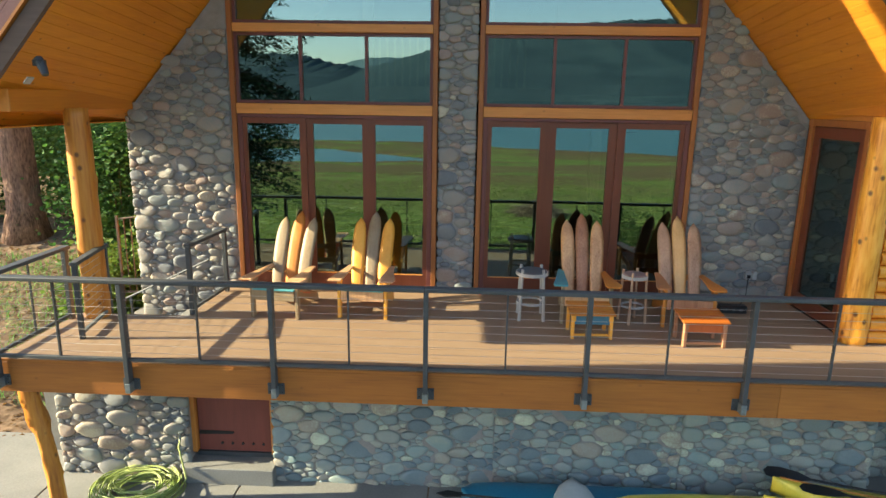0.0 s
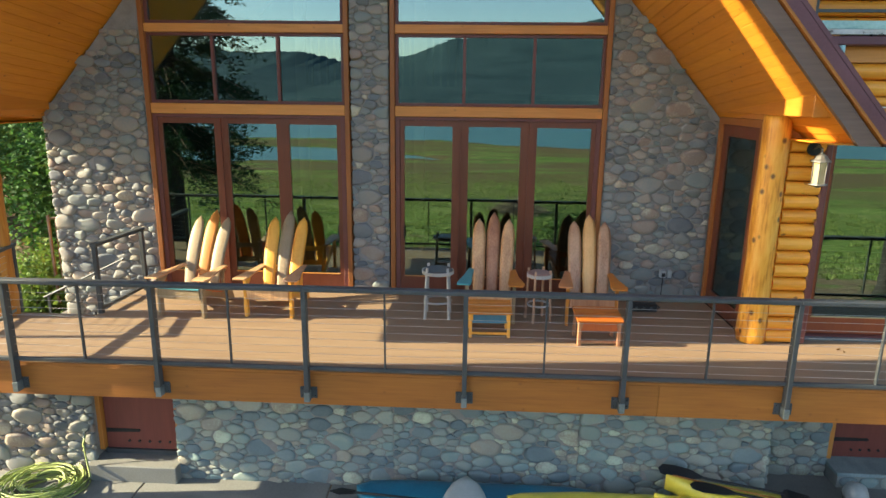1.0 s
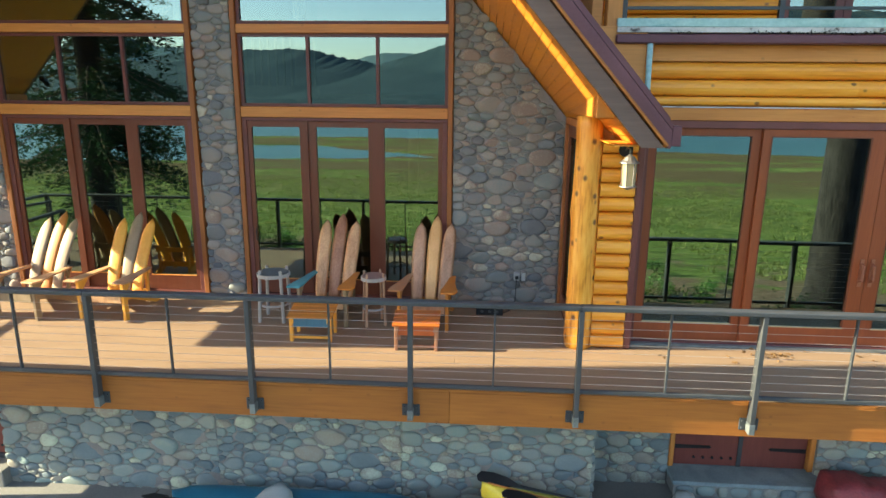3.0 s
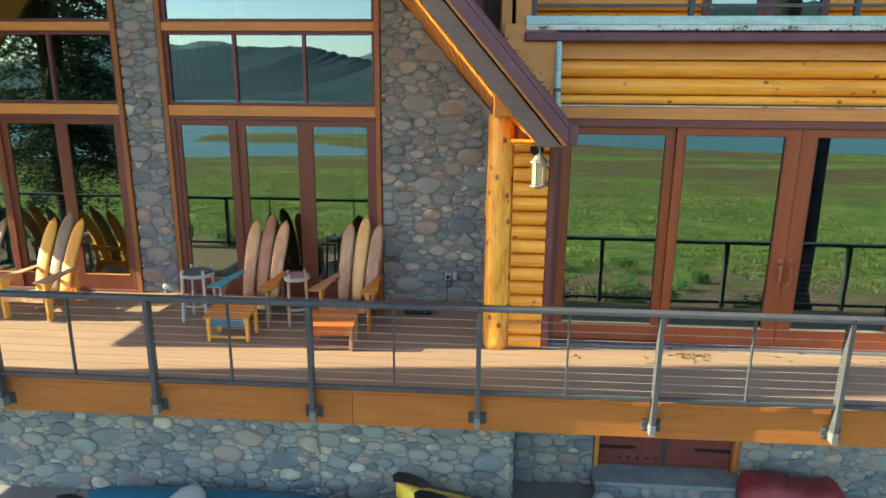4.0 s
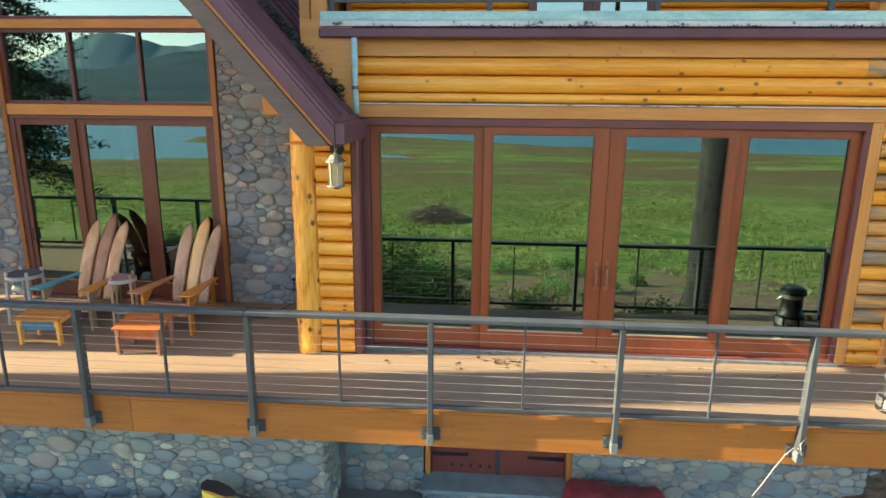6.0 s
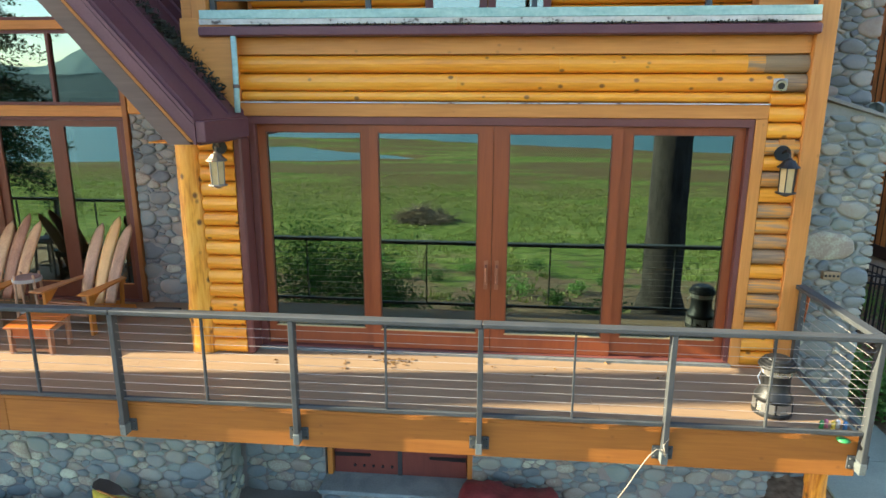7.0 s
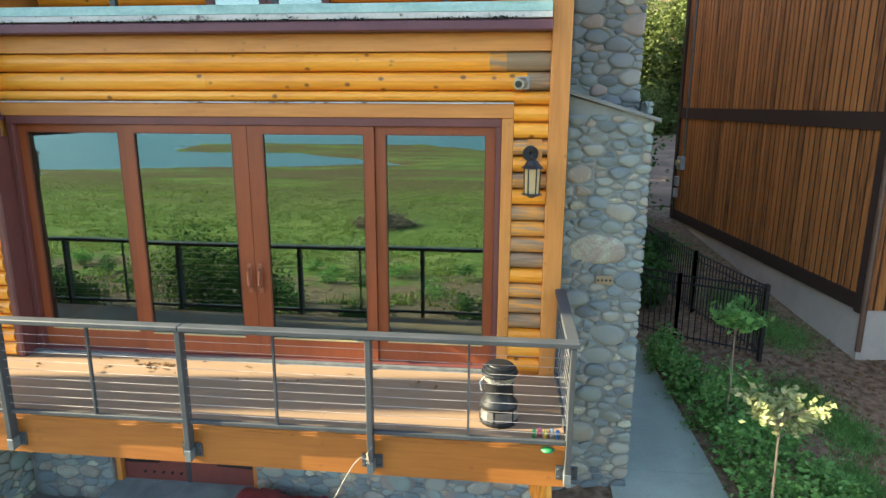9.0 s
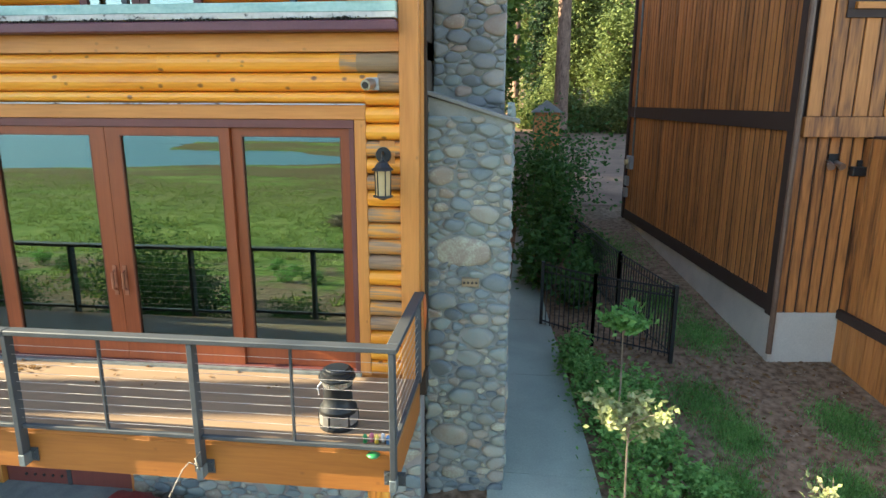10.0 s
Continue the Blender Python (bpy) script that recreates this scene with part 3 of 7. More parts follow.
# ---- great room windows and doors ----
M_FASCIAZ = wood("red_brown_trim_z", [(0, (0.24, 0.075, 0.014)), (1, (0.38, 0.135, 0.028))], "z", 0.55, knots=0.2)
def glazed_wall(n, x0, x1, splits, inner):
    w = thing("window_%d" % n, "tall orange-trimmed window wall with burgundy sashes and glass doors", "window", ((x0 + x1) / 2, 9.2, 0), kind="structure")
    y = 9.12
    for a, b in ((x0, x0 + 0.075), (x1 - 0.075, x1)):
        part("trim_post", box(a, b, y, y + 0.2, 0, 7.0), M_FASCIAZ, w, bevel=0.006)
    for z0, z1 in ((2.842, 3.0), (4.065, 4.19), (5.55, 5.69)):
        part("transom_beam", box(x0 + 0.077, x1 - 0.077, y + 0.01, y + 0.2, z0, z1), M_TRIM, w, bevel=0.006)
    a, b = x0 + 0.08, x1 - 0.08
    # upper sashes
    for z0, z1, cols in ((3.005, 4.06, 3), (4.195, 5.545, 1)):
        fr = bmesh.new()
        f = 0.045
        box(a, b, y + 0.06, y + 0.15, z0, z0 + f, fr), box(a, b, y + 0.06, y + 0.15, z1 - f, z1, fr)
        for k in range(cols + 1):
            cx = a + (b - a) * k / cols
            box(max(a, cx - f / 2 - (f / 2 if k == cols else 0)), min(b, cx + f / 2 + (f / 2 if k == 0 else 0)), y + 0.058, y + 0.152, z0 + f, z1 - f, fr)
        part("window_frame", fr, M_CLAD, w)
        for k in range(cols):
            p0, p1 = a + (b - a) * k / cols + 0.022, a + (b - a) * (k + 1) / cols - 0.022
            ob = part("pane", box(p0, p1, y + 0.10, y + 0.11, z0 + f, z1 - f), M_GLASS, w)
            ob.visible_shadow = False
    # door frame
    fr = bmesh.new()
    box(a, b, y + 0.03, y + 0.19, 2.79, 2.838, fr), box(a, a + 0.07, y + 0.03, y + 0.19, 0.0, 2.79, fr), box(b - 0.07, b, y + 0.03, y + 0.19, 0.0, 2.79, fr), box(a, b, y + 0.0, y + 0.19, 0.0, 0.035, fr)
    part("door_frame", fr, M_CLAD, w, bevel=0.004)
    d = thing("door_%d" % n, "mahogany patio door leaves with tall reflecting glass", "door", ((x0 + x1) / 2, 9.2, 0), kind="structure")
    edges = [a + 0.072] + splits + [b - 0.072]
    for k in range(3):
        p0, p1 = edges[k], edges[k + 1]
        back = 0.03 if k == 1 else 0.0
        s0, s1 = 0.065 if k == 0 else inner, 0.065 if k == 2 else inner
        leaf = bmesh.new()
        yy0, yy1 = y + 0.05 + back, y + 0.10 + back
        box(p0, p0 + s0, yy0, yy1, 0.04, 2.785, leaf), box(p1 - s1, p1, yy0, yy1, 0.04, 2.785, leaf)
        box(p0 + s0, p1 - s1, yy0, yy1, 2.695, 2.785, leaf), box(p0 + s0, p1 - s1, yy0, yy1, 0.04, 0.275, leaf)
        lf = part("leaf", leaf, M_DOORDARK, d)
        ob = part("pane", box(p0 + s0, p1 - s1, yy0 + 0.022, yy0 + 0.03, 0.275, 2.695), M_GLASS, lf)
        ob.visible_shadow = False
        part("glazing_bead", box(p0 + s0, p1 - s1, yy0 - 0.004, yy0 + 0.02, 0.275, 0.288), M_TRIM, lf)
    hx = edges[3] - 0.065 if n == 1 else edges[0] + 0.065
    part("handle", tube([(hx, y + 0.045, 1.12), (hx, y + 0.0, 1.10), (hx, y + 0.0, 0.93), (hx, y + 0.045, 0.91)], 0.011, 6), M_BLACK, d, "black door pull")


glazed_wall(1, GL[0], GL[1], [-4.89, -3.90], 0.105)
glazed_wall(2, GR[0], GR[1], [-1.097, -0.04], 0.125)

# ---- deck ----
deck = thing("deck", "wide wooden deck of brown planks in front of the house", "deck", (1, 6.5, 0), kind="structure")
DX0, DX1 = -7.9, 10.06
def lay_planks():
    rng = np.random.default_rng(5)
    y, w = 5.985, 0.14
    while y < 9.1:
        y1 = y + w - 0.0016
        spans = [(DX0, DX1)] if y1 < 7.55 else [(DX0, 2.9)] if y1 < 7.75 else [(-6.3, 2.84)]
        for a, b in spans:
            x = a
            while x < b - 0.01:
                ln = rng.uniform(3.0, 4.9) if x > a else rng.uniform(1.5, 4.5)
                e = b if b - (x + ln) < 1.0 else x + ln
                part("plank", box(x + 0.001, e - 0.001, y, y1, -0.03, rng.uniform(-0.0005, 0.0005)), M_DECK, deck)
                x = e
        y += w


lay_planks()
sub = bmesh.new()
box(DX0 + 0.02, DX1 - 0.02, 6.05, 7.5, -0.06, -0.036, sub), box(-6.28, 2.8, 7.52, 9.1, -0.06, -0.036, sub), box(DX0 + 0.02, 2.8, 7.5, 7.72, -0.06, -0.037, sub)
part("joist_deck", sub, M_DECK, deck)
for a, b in ((DX0, 1.3), (1.302, DX1)):
    part("fascia_beam", box(a, b, 5.97, 6.10, -0.42, -0.035), M_FASCIA, deck, bevel=0.006)
    part("nosing", box(a, b, 5.971, 5.983, -0.0345, -0.002), M_FASCIA, deck)
part("end_beam", box(DX1 - 0.12, DX1, 6.105, 7.55, -0.42, -0.04), M_FASCIA, deck, bevel=0.006)
part("end_beam", box(DX0, DX0 + 0.12, 6.105, 7.7, -0.42, -0.04), M_FASCIA, deck, bevel=0.006)
part("back_beam", box(DX0 + 0.13, -6.29, 7.62, 7.70, -0.42, -0.04), M_FASCIA, deck, bevel=0.006)

# ---- railings ----
RY = 5.915
def rail_post(parent, x, y=RY, bracket=True):
    p = part("post", box(x - 0.026, x + 0.026, y - 0.055, y + 0.045, -0.22 if bracket else 0.0, 1.0), M_RAIL, parent, bevel=0.004)
    if bracket:
        part("end_cap", box(x - 0.032, x + 0.032, y - 0.06, y + 0.05, -0.34, -0.222), M_GALV, p, "galvanised post foot", bevel=0.004)
        part("plate", box(x - 0.10, x + 0.10, 5.952, 5.968, -0.33, -0.19), M_RAIL, p, bevel=0.003)
        for dx in (-0.075, 0.075):
            for z in (-0.30, -0.22):
                part("bolt", tube([(x + dx, 5.953, z), (x + dx, 5.93, z)], 0.013, 6), M_RAIL, p)
    return p


def cables(parent, a, b, n=9, z0=0.155, step=0.092):
    for k in range(n):
        z = z0 + k * step
        part("cable", tube([(a[0], a[1], z), (b[0], b[1], z)], 0.0023, 5, caps=False), M_CABLE, parent)


POSTS = [-7.84, -6.25, -4.51, -2.745, -0.92, 0.87, 2.69, 4.56, 6.43, 8.235, 10.065]
rail = thing("deck_railing", "dark steel deck railing with horizontal steel cables", "railing", (1, RY, 0))
for x in POSTS:
    rail_post(rail, x)
for a, b in ((-7.95, -2.76), (-2.757, 2.68), (2.683, 6.44), (6.443, 10.12)):
    part("top_rail", box(a, b, RY - 0.06, RY + 0.055, 1.0, 1.05), M_RAIL, rail, bevel=0.008)
for a, b in zip(POSTS, POSTS[1:]):
    part("bottom_rail", box(a + 0.028, b - 0.028, RY - 0.022, RY + 0.022, 0.05, 0.09), M_RAIL, rail, bevel=0.004)
    m = (a + b) / 2
    part("spacer_bar", box(m - 0.009, m + 0.009, RY - 0.018, RY + 0.018, 0.09, 1.0), M_RAIL, rail)
    cables(rail, (a, RY), (b, RY))
# east end
side = thing("side_railing", "steel cable railing closing the end of the deck", "railing", (10.06, 6.8, 0))
part("post", box(10.03, 10.09, 7.42, 7.50, 0.0, 1.0), M_RAIL, side, bevel=0.004)
part("top_rail", box(10.005, 10.12, 5.975, 7.55, 1.0, 1.05), M_RAIL, side, bevel=0.008)
part("bottom_rail", box(10.04, 10.08, 5.965, 7.42, 0.05, 0.09), M_RAIL, side, bevel=0.004)
cables(side, (10.06, 5.96), (10.06, 7.42))
# west end, the swung gate and the stair guard
side = thing("side_railing", "steel cable railing on the end of the deck by the stairs", "railing", (-7.86, 6.8, 0))
part("post", box(-7.89, -7.83, 7.36, 7.44, 0.0, 1.0), M_RAIL, side, bevel=0.004)
part("top_rail", box(-7.92, -7.80, 5.975, 7.46, 1.0, 1.05), M_RAIL, side, bevel=0.008)
part("bottom_rail", box(-7.88, -7.84, 5.965, 7.36, 0.05, 0.09), M_RAIL, side, bevel=0.004)
part("spacer_bar", box(-7.87, -7.85, 6.65, 6.67, 0.09, 1.0), M_RAIL, side)
cables(side, (-7.86, 5.96), (-7.86, 7.36))


def railing_piece(name, label, a, b, h=1.03, rods=True):
    a, b = Vector(a), Vector(b)
    d = (b - a).normalized()
    s = Vector((-d.y, d.x, 0)) * 0.03
    t = thing(name, label, "railing", a)

    def bar(p, q, z0, z1, w=1.0):
        bm = bmesh.new()
        vs = [bm.verts.new(c + o + Vector((0, 0, z))) for z in (z0, z1) for c, o in ((p, s * w), (p, -s * w), (q, -s * w), (q, s * w))]
        for f in ((0, 1, 2, 3), (7, 6, 5, 4), (0, 4, 5, 1), (1, 5, 6, 2), (2, 6, 7, 3), (3, 7, 4, 0)):
            bm.faces.new([vs[i] for i in f])
        bmesh.ops.recalc_face_normals(bm, faces=bm.faces)
        return bm
    for p in (a, b - d * 0.06):
        part("post", bar(p, p + d * 0.06, 0.0, h - 0.05), M_RAIL, t, bevel=0.004)
    part("top_rail", bar(a - d * 0.01, b + d * 0.01, h - 0.048, h, 1.6), M_RAIL, t, bevel=0.006)
    part("bottom_rail", bar(a + d * 0.062, b - d * 0.062, 0.06, 0.10, 0.7), M_GALV if rods else M_RAIL, t)
    if rods:
        cables(t, (a.x, a.y), (b.x, b.y))
    return t


railing_piece("deck_gate", "steel cable gate standing open on the deck", (-7.25, 6.64, 0), (-7.47, 7.72, 0))
railing_piece("stair_guard", "dark steel guard rail beside the stairs", (-6.27, 7.70, 0), (-6.2, 8.92, 0), 1.05, False)
stairs = thing("stairs", "concrete steps from the deck down to the side walk", "stairs", (-7, 8.3, -0.4), kind="structure")
for k, (a, b, z) in enumerate(((-6.60, -6.30, -0.17), (-6.905, -6.605, -0.34), (-7.21, -6.91, -0.51), (-7.515, -7.215, -0.68))):
    part("step", box(a, b, 7.73, 8.9, z - 0.15, z), M_CONC, stairs, bevel=0.008)
part("landing", box(-8.5, -7.52, 7.72, 14.0, -1.0, -0.85), M_CONC, stairs, bevel=0.008)
part("retaining_wall", box(-8.5, -7.93, 7.5, 7.715, -2.2, -0.87), M_CONC, stairs)
hr = thing("handrail", "thin sloping steel handrail of the stairs", "handrail", (-7.0, 8.75, 0))
part("bar", tube([(-7.68, 8.5, -0.04 + 0.0), (-6.3, 8.5, 0.63)], 0.018, 6), M_RAIL, hr)
part("post", box(-7.62, -7.59, 8.485, 8.515, -0.85, -0.02), M_RAIL, hr)

# ---- log posts ----
def log_post(name, label, base, h, r, seed, lean=(0, 0), knobs=0.30, bow=0.0, mat=M_LOGZ):
    rng = np.random.default_rng(seed)
    bm = bmesh.new()
    n, rows = 14, int(h / 0.12) + 2
    rings = []
    for j in range(rows):
        z = h * j / (rows - 1)
        ring = []
        for k in range(n):
            a = 2 * math.pi * k / n
            rr = r * (1 + 0.06 * noise.noise((math.cos(a) * 1.2 + seed, math.sin(a) * 1.2, z * 1.3)) + knobs * max(0, noise.noise((math.cos(a) * 2.2, math.sin(a) * 2.2 + seed, z * 3.0)) - 0.22)) * (1.06 - 0.08 * j / rows)
            ring.append(bm.verts.new((base[0] + rr * math.cos(a) + lean[0] * z + bow * math.sin(z * 2.6), base[1] + rr * math.sin(a) + lean[1] * z, base[2] + z)))
        rings.append(ring)
    for p, q in zip(rings, rings[1:]):
        for k in range(n):
            bm.faces.new((p[k], p[(k + 1) % n], q[(k + 1) % n], q[k]))
    bm.faces.new(rings[0][::-1]), bm.faces.new(rings[-1])
    ob = part(name, bm, mat, None, "", True)
    return tagged(ob, label, "log post")


log_post("log_post", "peeled varnished log post beside the log wing", (2.90, 7.44, 0), 2.963, 0.168, 3)
log_post("log_post", "peeled varnished log post beside the deck stairs", (-7.57, 7.56, -0.9), 3.81, 0.158, 8, mat=M_LOGSHADE)
log_post("log_post", "knotty log post under the deck corner by the patio", (-7.56, 6.25, -2.14), 1.72, 0.094, 9, (-0.10, 0.0), 1.5, 0.025, M_LOGSHADE)
log_post("log_post", "short log post under the deck corner by the chimney", (9.87, 6.235, -2.1), 1.68, 0.098, 10, (0, 0), 0.8, 0.01)

# ---- gable roof over the porch ----
RY0, RY1 = 6.30, 15.2
roof = thing("roof", "steep gable roof of burgundy standing seam metal over the porch", "roof", (GABLE_X, 9, 8.9), kind="structure")
T = 0.88
def slope_pt(side, z_s_offset, dist):
    """x and z on the slope: dist from the ridge line, along x."""
    return GABLE_X + side * dist, EAVE_Z + SLOPE * (GABLE_HALF - dist) + z_s_offset


for side in (-1, 1):
    p = lambda d, o: slope_pt(side, o, d)
    cut = GABLE_HALF + (EAVE_Z - 2.67) / SLOPE
    end = 6.0
    zt = p(end, T)[1]
    xe = GABLE_X + side * end
    # metal covering
    ow = [p(0, T), p(end, T), (xe, zt - 0.05), p(0, T - 0.06)]
    part("covering", prism(ow, "y", RY0 - 0.02, RY1), M_ROOF, roof)
    for k in range(22):
        y = RY0 + 0.02 + k * 0.41
        a, b = p(0.05, T), p(end - 0.02, T)
        part("seam", prism([a, b, (b[0], b[1] + 0.045), (a[0], a[1] + 0.045)], "y", y, y + 0.022), M_ROOF, roof)
    # rake metal and barge board at the front
    part("rake_trim", prism([p(0, T - 0.06), p(end, T - 0.06), (xe, 2.67), (xe - side * 0.015, 2.67), p(0, T - 0.26)], "y", RY0 - 0.02, RY0 + 0.05), M_ROOF, roof)
    part("barge_cap", prism([p(0, T - 0.262), (xe - side * 0.022, 2.70), (xe - side * 0.060, 2.70), p(0, T - 0.31)], "y", RY0 - 0.035, RY0 + 0.06), M_FASCIA, roof)
    part("barge_board", prism([p(0, T - 0.312), (xe - side * 0.062, 2.67), (GABLE_X + side * (cut + 0.26), 2.67), p(0, 0.30)], "y", RY0 + 0.0, RY0 + 0.07), M_BARGE, roof)
    part("eave_fascia", box(xe - 0.012, xe + 0.012, RY0 + 0.055, 7.42 if side > 0 else RY1, 2.66, zt + 0.0), M_ROOF, roof)
    part("gutter", box(min(xe, xe + side * 0.10), max(xe, xe + side * 0.10), RY0 - 0.01, 7.40 if side > 0 else RY1, 2.69, 2.90), M_ROOF, roof, bevel=0.008)
    # sloped ceiling boards
    bm = bmesh.new()
    d = 0.0
    while d < cut + 0.30:
        e = d + 0.095
        prism([p(d + 0.003, 0.0), p(e - 0.003, 0.0), p(e - 0.003, 0.02), p(d + 0.003, 0.02)], "y", RY0 + 0.075, 9.5, bm)
        d += 0.095
    prism([p(0, 0.025), p(cut + 0.3, 0.025), p(cut + 0.3, 0.05), p(0, 0.05)], "y", RY0 + 0.075, RY1, bm)
    # the ceiling rises a little towards the open front
    for vert in bm.verts:
        vert.co.z = max(vert.co.z + 0.30 * min(max((9.5 - vert.co.y) / 3.1, 0.0), 1.0), 2.692)
    part("rake_backing", prism([p(0, 0.55), (GABLE_X + side * (cut + 0.45), 2.70), (GABLE_X + side * (cut + 0.24), 2.70), p(0, 0.302)], "y", RY0 + 0.045, RY0 + 0.11), M_BEAM, roof)
    structure("ceiling_west" if side < 0 else "ceiling_east", bm, M_SOFFIT, "sloped orange tongue and groove porch ceiling", "ceiling")
    bm = bmesh.new()
    for k in range(5):
        a, b = GABLE_X + side * (cut + k * 0.11), GABLE_X + side * (cut + k * 0.11 + 0.105)
        box(min(a, b), max(a, b), RY0 + 0.08, 7.4 if side > 0 else RY1, 2.675, 2.69, bm)
    structure("ceiling_eave_west" if side < 0 else "ceiling_eave_east", bm, M_SOFFIT, "flat orange eave boards", "ceiling")
    if side < 0:
        part("eave_beam", box(-7.83, -7.63, 6.42, 9.15, 2.875, 3.14), M_BEAM, roof, bevel=0.01)
    else:
        part("eave_beam", box(2.79, 2.99, 6.42, 9.15, 2.965, 3.34), M_BEAM, roof, bevel=0.01)

# ---- log wing ----
wing = thing("wall_log_wing", "golden varnished log wall of the wing", "log wall", (6.5, 7.7, 0), kind="structure")
def half_log(x0, x1, y, z0, z1, parent=wing, mat=None, depth=0.10):
    bm = bmesh.new()
    n = 8
    c, r = (z0 + z1) / 2, (z1 - z0) / 2 - 0.002
    pts = [(y + 0.12, c - r)] + [(y - depth * math.sin(math.pi * k / n) ** 0.7, c - r * math.cos(math.pi * k / n)) for k in range(n + 1)] + [(y + 0.12, c + r)]
    prism(pts, "x", x0, x1, bm)
    return part("log", bm, mat or M_LOG, parent, smooth=False)


M_LOGGREY = wood("weathered_log", [(0, (0.17, 0.11, 0.06)), (1, (0.36, 0.24, 0.13))], "x", 0.7)
M_LOGWORN = wood("part_weathered_log", [(0.15, (0.17, 0.115, 0.07)), (1, (0.80, 0.36, 0.06)), (0.45, (0.34, 0.21, 0.11)), (0.62, (0.70, 0.29, 0.04))], "x", 0.65, knots=0.7)
half_log(3.52, 9.49, 7.66, 3.088, 3.203, depth=0.07)
for z0, z1, cuts in ((3.205, 3.403, (3.2, 6.05, 9.62)), (3.405, 3.607, (3.2, 7.2, 9.22))):
    for a, b in zip(cuts, cuts[1:]):
        half_log(a + 0.001, b - 0.001, 7.68, z0, z1)
half_log(9.22, 9.40, 7.68, 3.405, 3.607, mat=M_LOGWORN)
half_log(9.40, 9.858, 7.68, 3.405, 3.607, mat=M_LOGGREY)["label"] = "weathered grey log end"
half_log(9.62, 9.858, 7.68, 3.205, 3.403, mat=M_LOGWORN)
part("band_board", box(3.2, 9.858, 7.60, 7.66, 3.612, 3.80), M_TRIM, wing, bevel=0.005)
part("header_board", box(3.42, 9.49, 7.565, 7.65, 2.918, 3.068), M_TRIM, wing, bevel=0.006)
part("drip_strip", box(3.42, 9.49, 7.552, 7.60, 3.070, 3.084), M_PEEL, wing, "thin pale drip strip")
part("side_board", box(9.365, 9.49, 7.565, 7.65, 0.0, 2.916), M_TRIMZ, wing, bevel=0.006)
part("corner_board", box(9.86, 10.065, 7.53, 7.66, -0.04, 7.0), M_TRIMZ, wing, bevel=0.008)
part("corner_return", box(10.045, 10.07, 7.662, 8.02, -0.04, 7.0), M_TRIMZ, wing)
part("corner_return", box(10.045, 10.07, 8.022, 8.7, 3.0, 7.0), M_TRIMZ, wing)
part("sheathing", box(9.3, 9.95, 7.70, 7.9, -0.1, 7.0), M_TRIM, wing)
part("sheathing", box(2.9, 3.5, 7.46, 7.9, -0.1, 4.0), M_TRIM, wing)
part("sheathing", box(3.2, 9.95, 7.72, 7.95, 2.9, 4.1), M_TRIM, wing)
z, k = 0.0, 0
while z < 3.2:
    half_log(9.492, 9.858, 7.66, z, min(z + 0.178, 3.2), mat=M_LOGWORN if k in (3, 4, 5, 7, 8, 9, 10, 12, 14) else M_LOG)
    z += 0.18
    k += 1
z = 0.0
while z < 2.66:
    half_log(3.05, 3.47, 7.42, z, min(z + 0.178, 2.68))
    z += 0.18
part("pilaster", box(3.47, 3.567, 7.33, 7.6, 0.0, 2.68), M_CLAD, wing, "burgundy downspout casing", bevel=0.02)
part("upper_post", box(3.02, 3.2, 7.50, 7.70, 3.2, 7.0), M_TRIMZ, wing, bevel=0.01)
part("upper_sheathing", box(-1.0, 3.02, 9.6, 9.7, 3.2, 7.0), M_CLAD, wing)
# gutter, flashing and balcony edge
gut = thing("roof_gutter", "burgundy gutter under a peeling balcony edge", "gutter", (6.5, 7.4, 3.85), kind="structure")
part("trough", box(3.13, 9.86, 7.40, 7.58, 3.80, 3.905), M_ROOF, gut, bevel=0.015)
part("drip_board", box(3.14, 9.85, 7.43, 7.60, 3.925, 3.985), M_PEEL, gut, "peeling white board", bevel=0.004)
part("copper_flashing", box(3.14, 9.85, 7.445, 7.62, 3.99, 4.085), M_VERDI, gut, "weathered green copper flashing", bevel=0.004)
part("balcony_floor", box(3.1, 9.95, 7.6, 8.9, 3.95, 4.06), M_DECK, gut)
spout = thing("downspout", "green copper downspout from gutter to porch roof", "downspout", (3.55, 7.45, 3.3))
part("pipe", tube([(3.53, 7.43, 3.80), (3.535, 7.41, 3.25), (3.55, 7.36, 2.96)], 0.035, 8), M_VERDI, spout, smooth=True)
part("strap", tube([(3.534, 7.412, 3.27), (3.535, 7.408, 3.23)], 0.042, 8), M_BARGE, spout)

# upper floor behind the balcony
upper = thing("wall_upper_floor", "log wall of the upper floor behind the balcony", "log wall", (6.5, 8.9, 4.1), kind="structure")
for k in range(5):
    half_log(3.2, 10.0, 8.95, 4.08 + k * 0.224, 4.30 + k * 0.224, upper)
part("backing", box(3.1, 10.0, 9.0, 9.2, 4.0, 7.0), M_TRIM, upper)
d = thing("door_upper", "burgundy balcony doors with pale reflecting panes", "door", (6.5, 8.8, 4.1), kind="structure")
for x0, x1 in ((5.55, 6.35), (6.36, 7.16)):
    fr = bmesh.new()
    box(x0, x1, 8.80, 8.86, 4.08, 4.14, fr), box(x0, x0 + 0.1, 8.80, 8.86, 4.14, 6, fr), box(x1 - 0.1, x1, 8.80, 8.86, 4.14, 6, fr)
    lf = part("leaf", fr, M_CLAD, d)
    part("pane", box(x0 + 0.1, x1 - 0.1, 8.83, 8.84, 4.14, 6), M_GLASS, lf).visible_shadow = False
bal = thing("balcony_railing", "green steel balcony railing", "railing", (6.5, 7.62, 4.1))
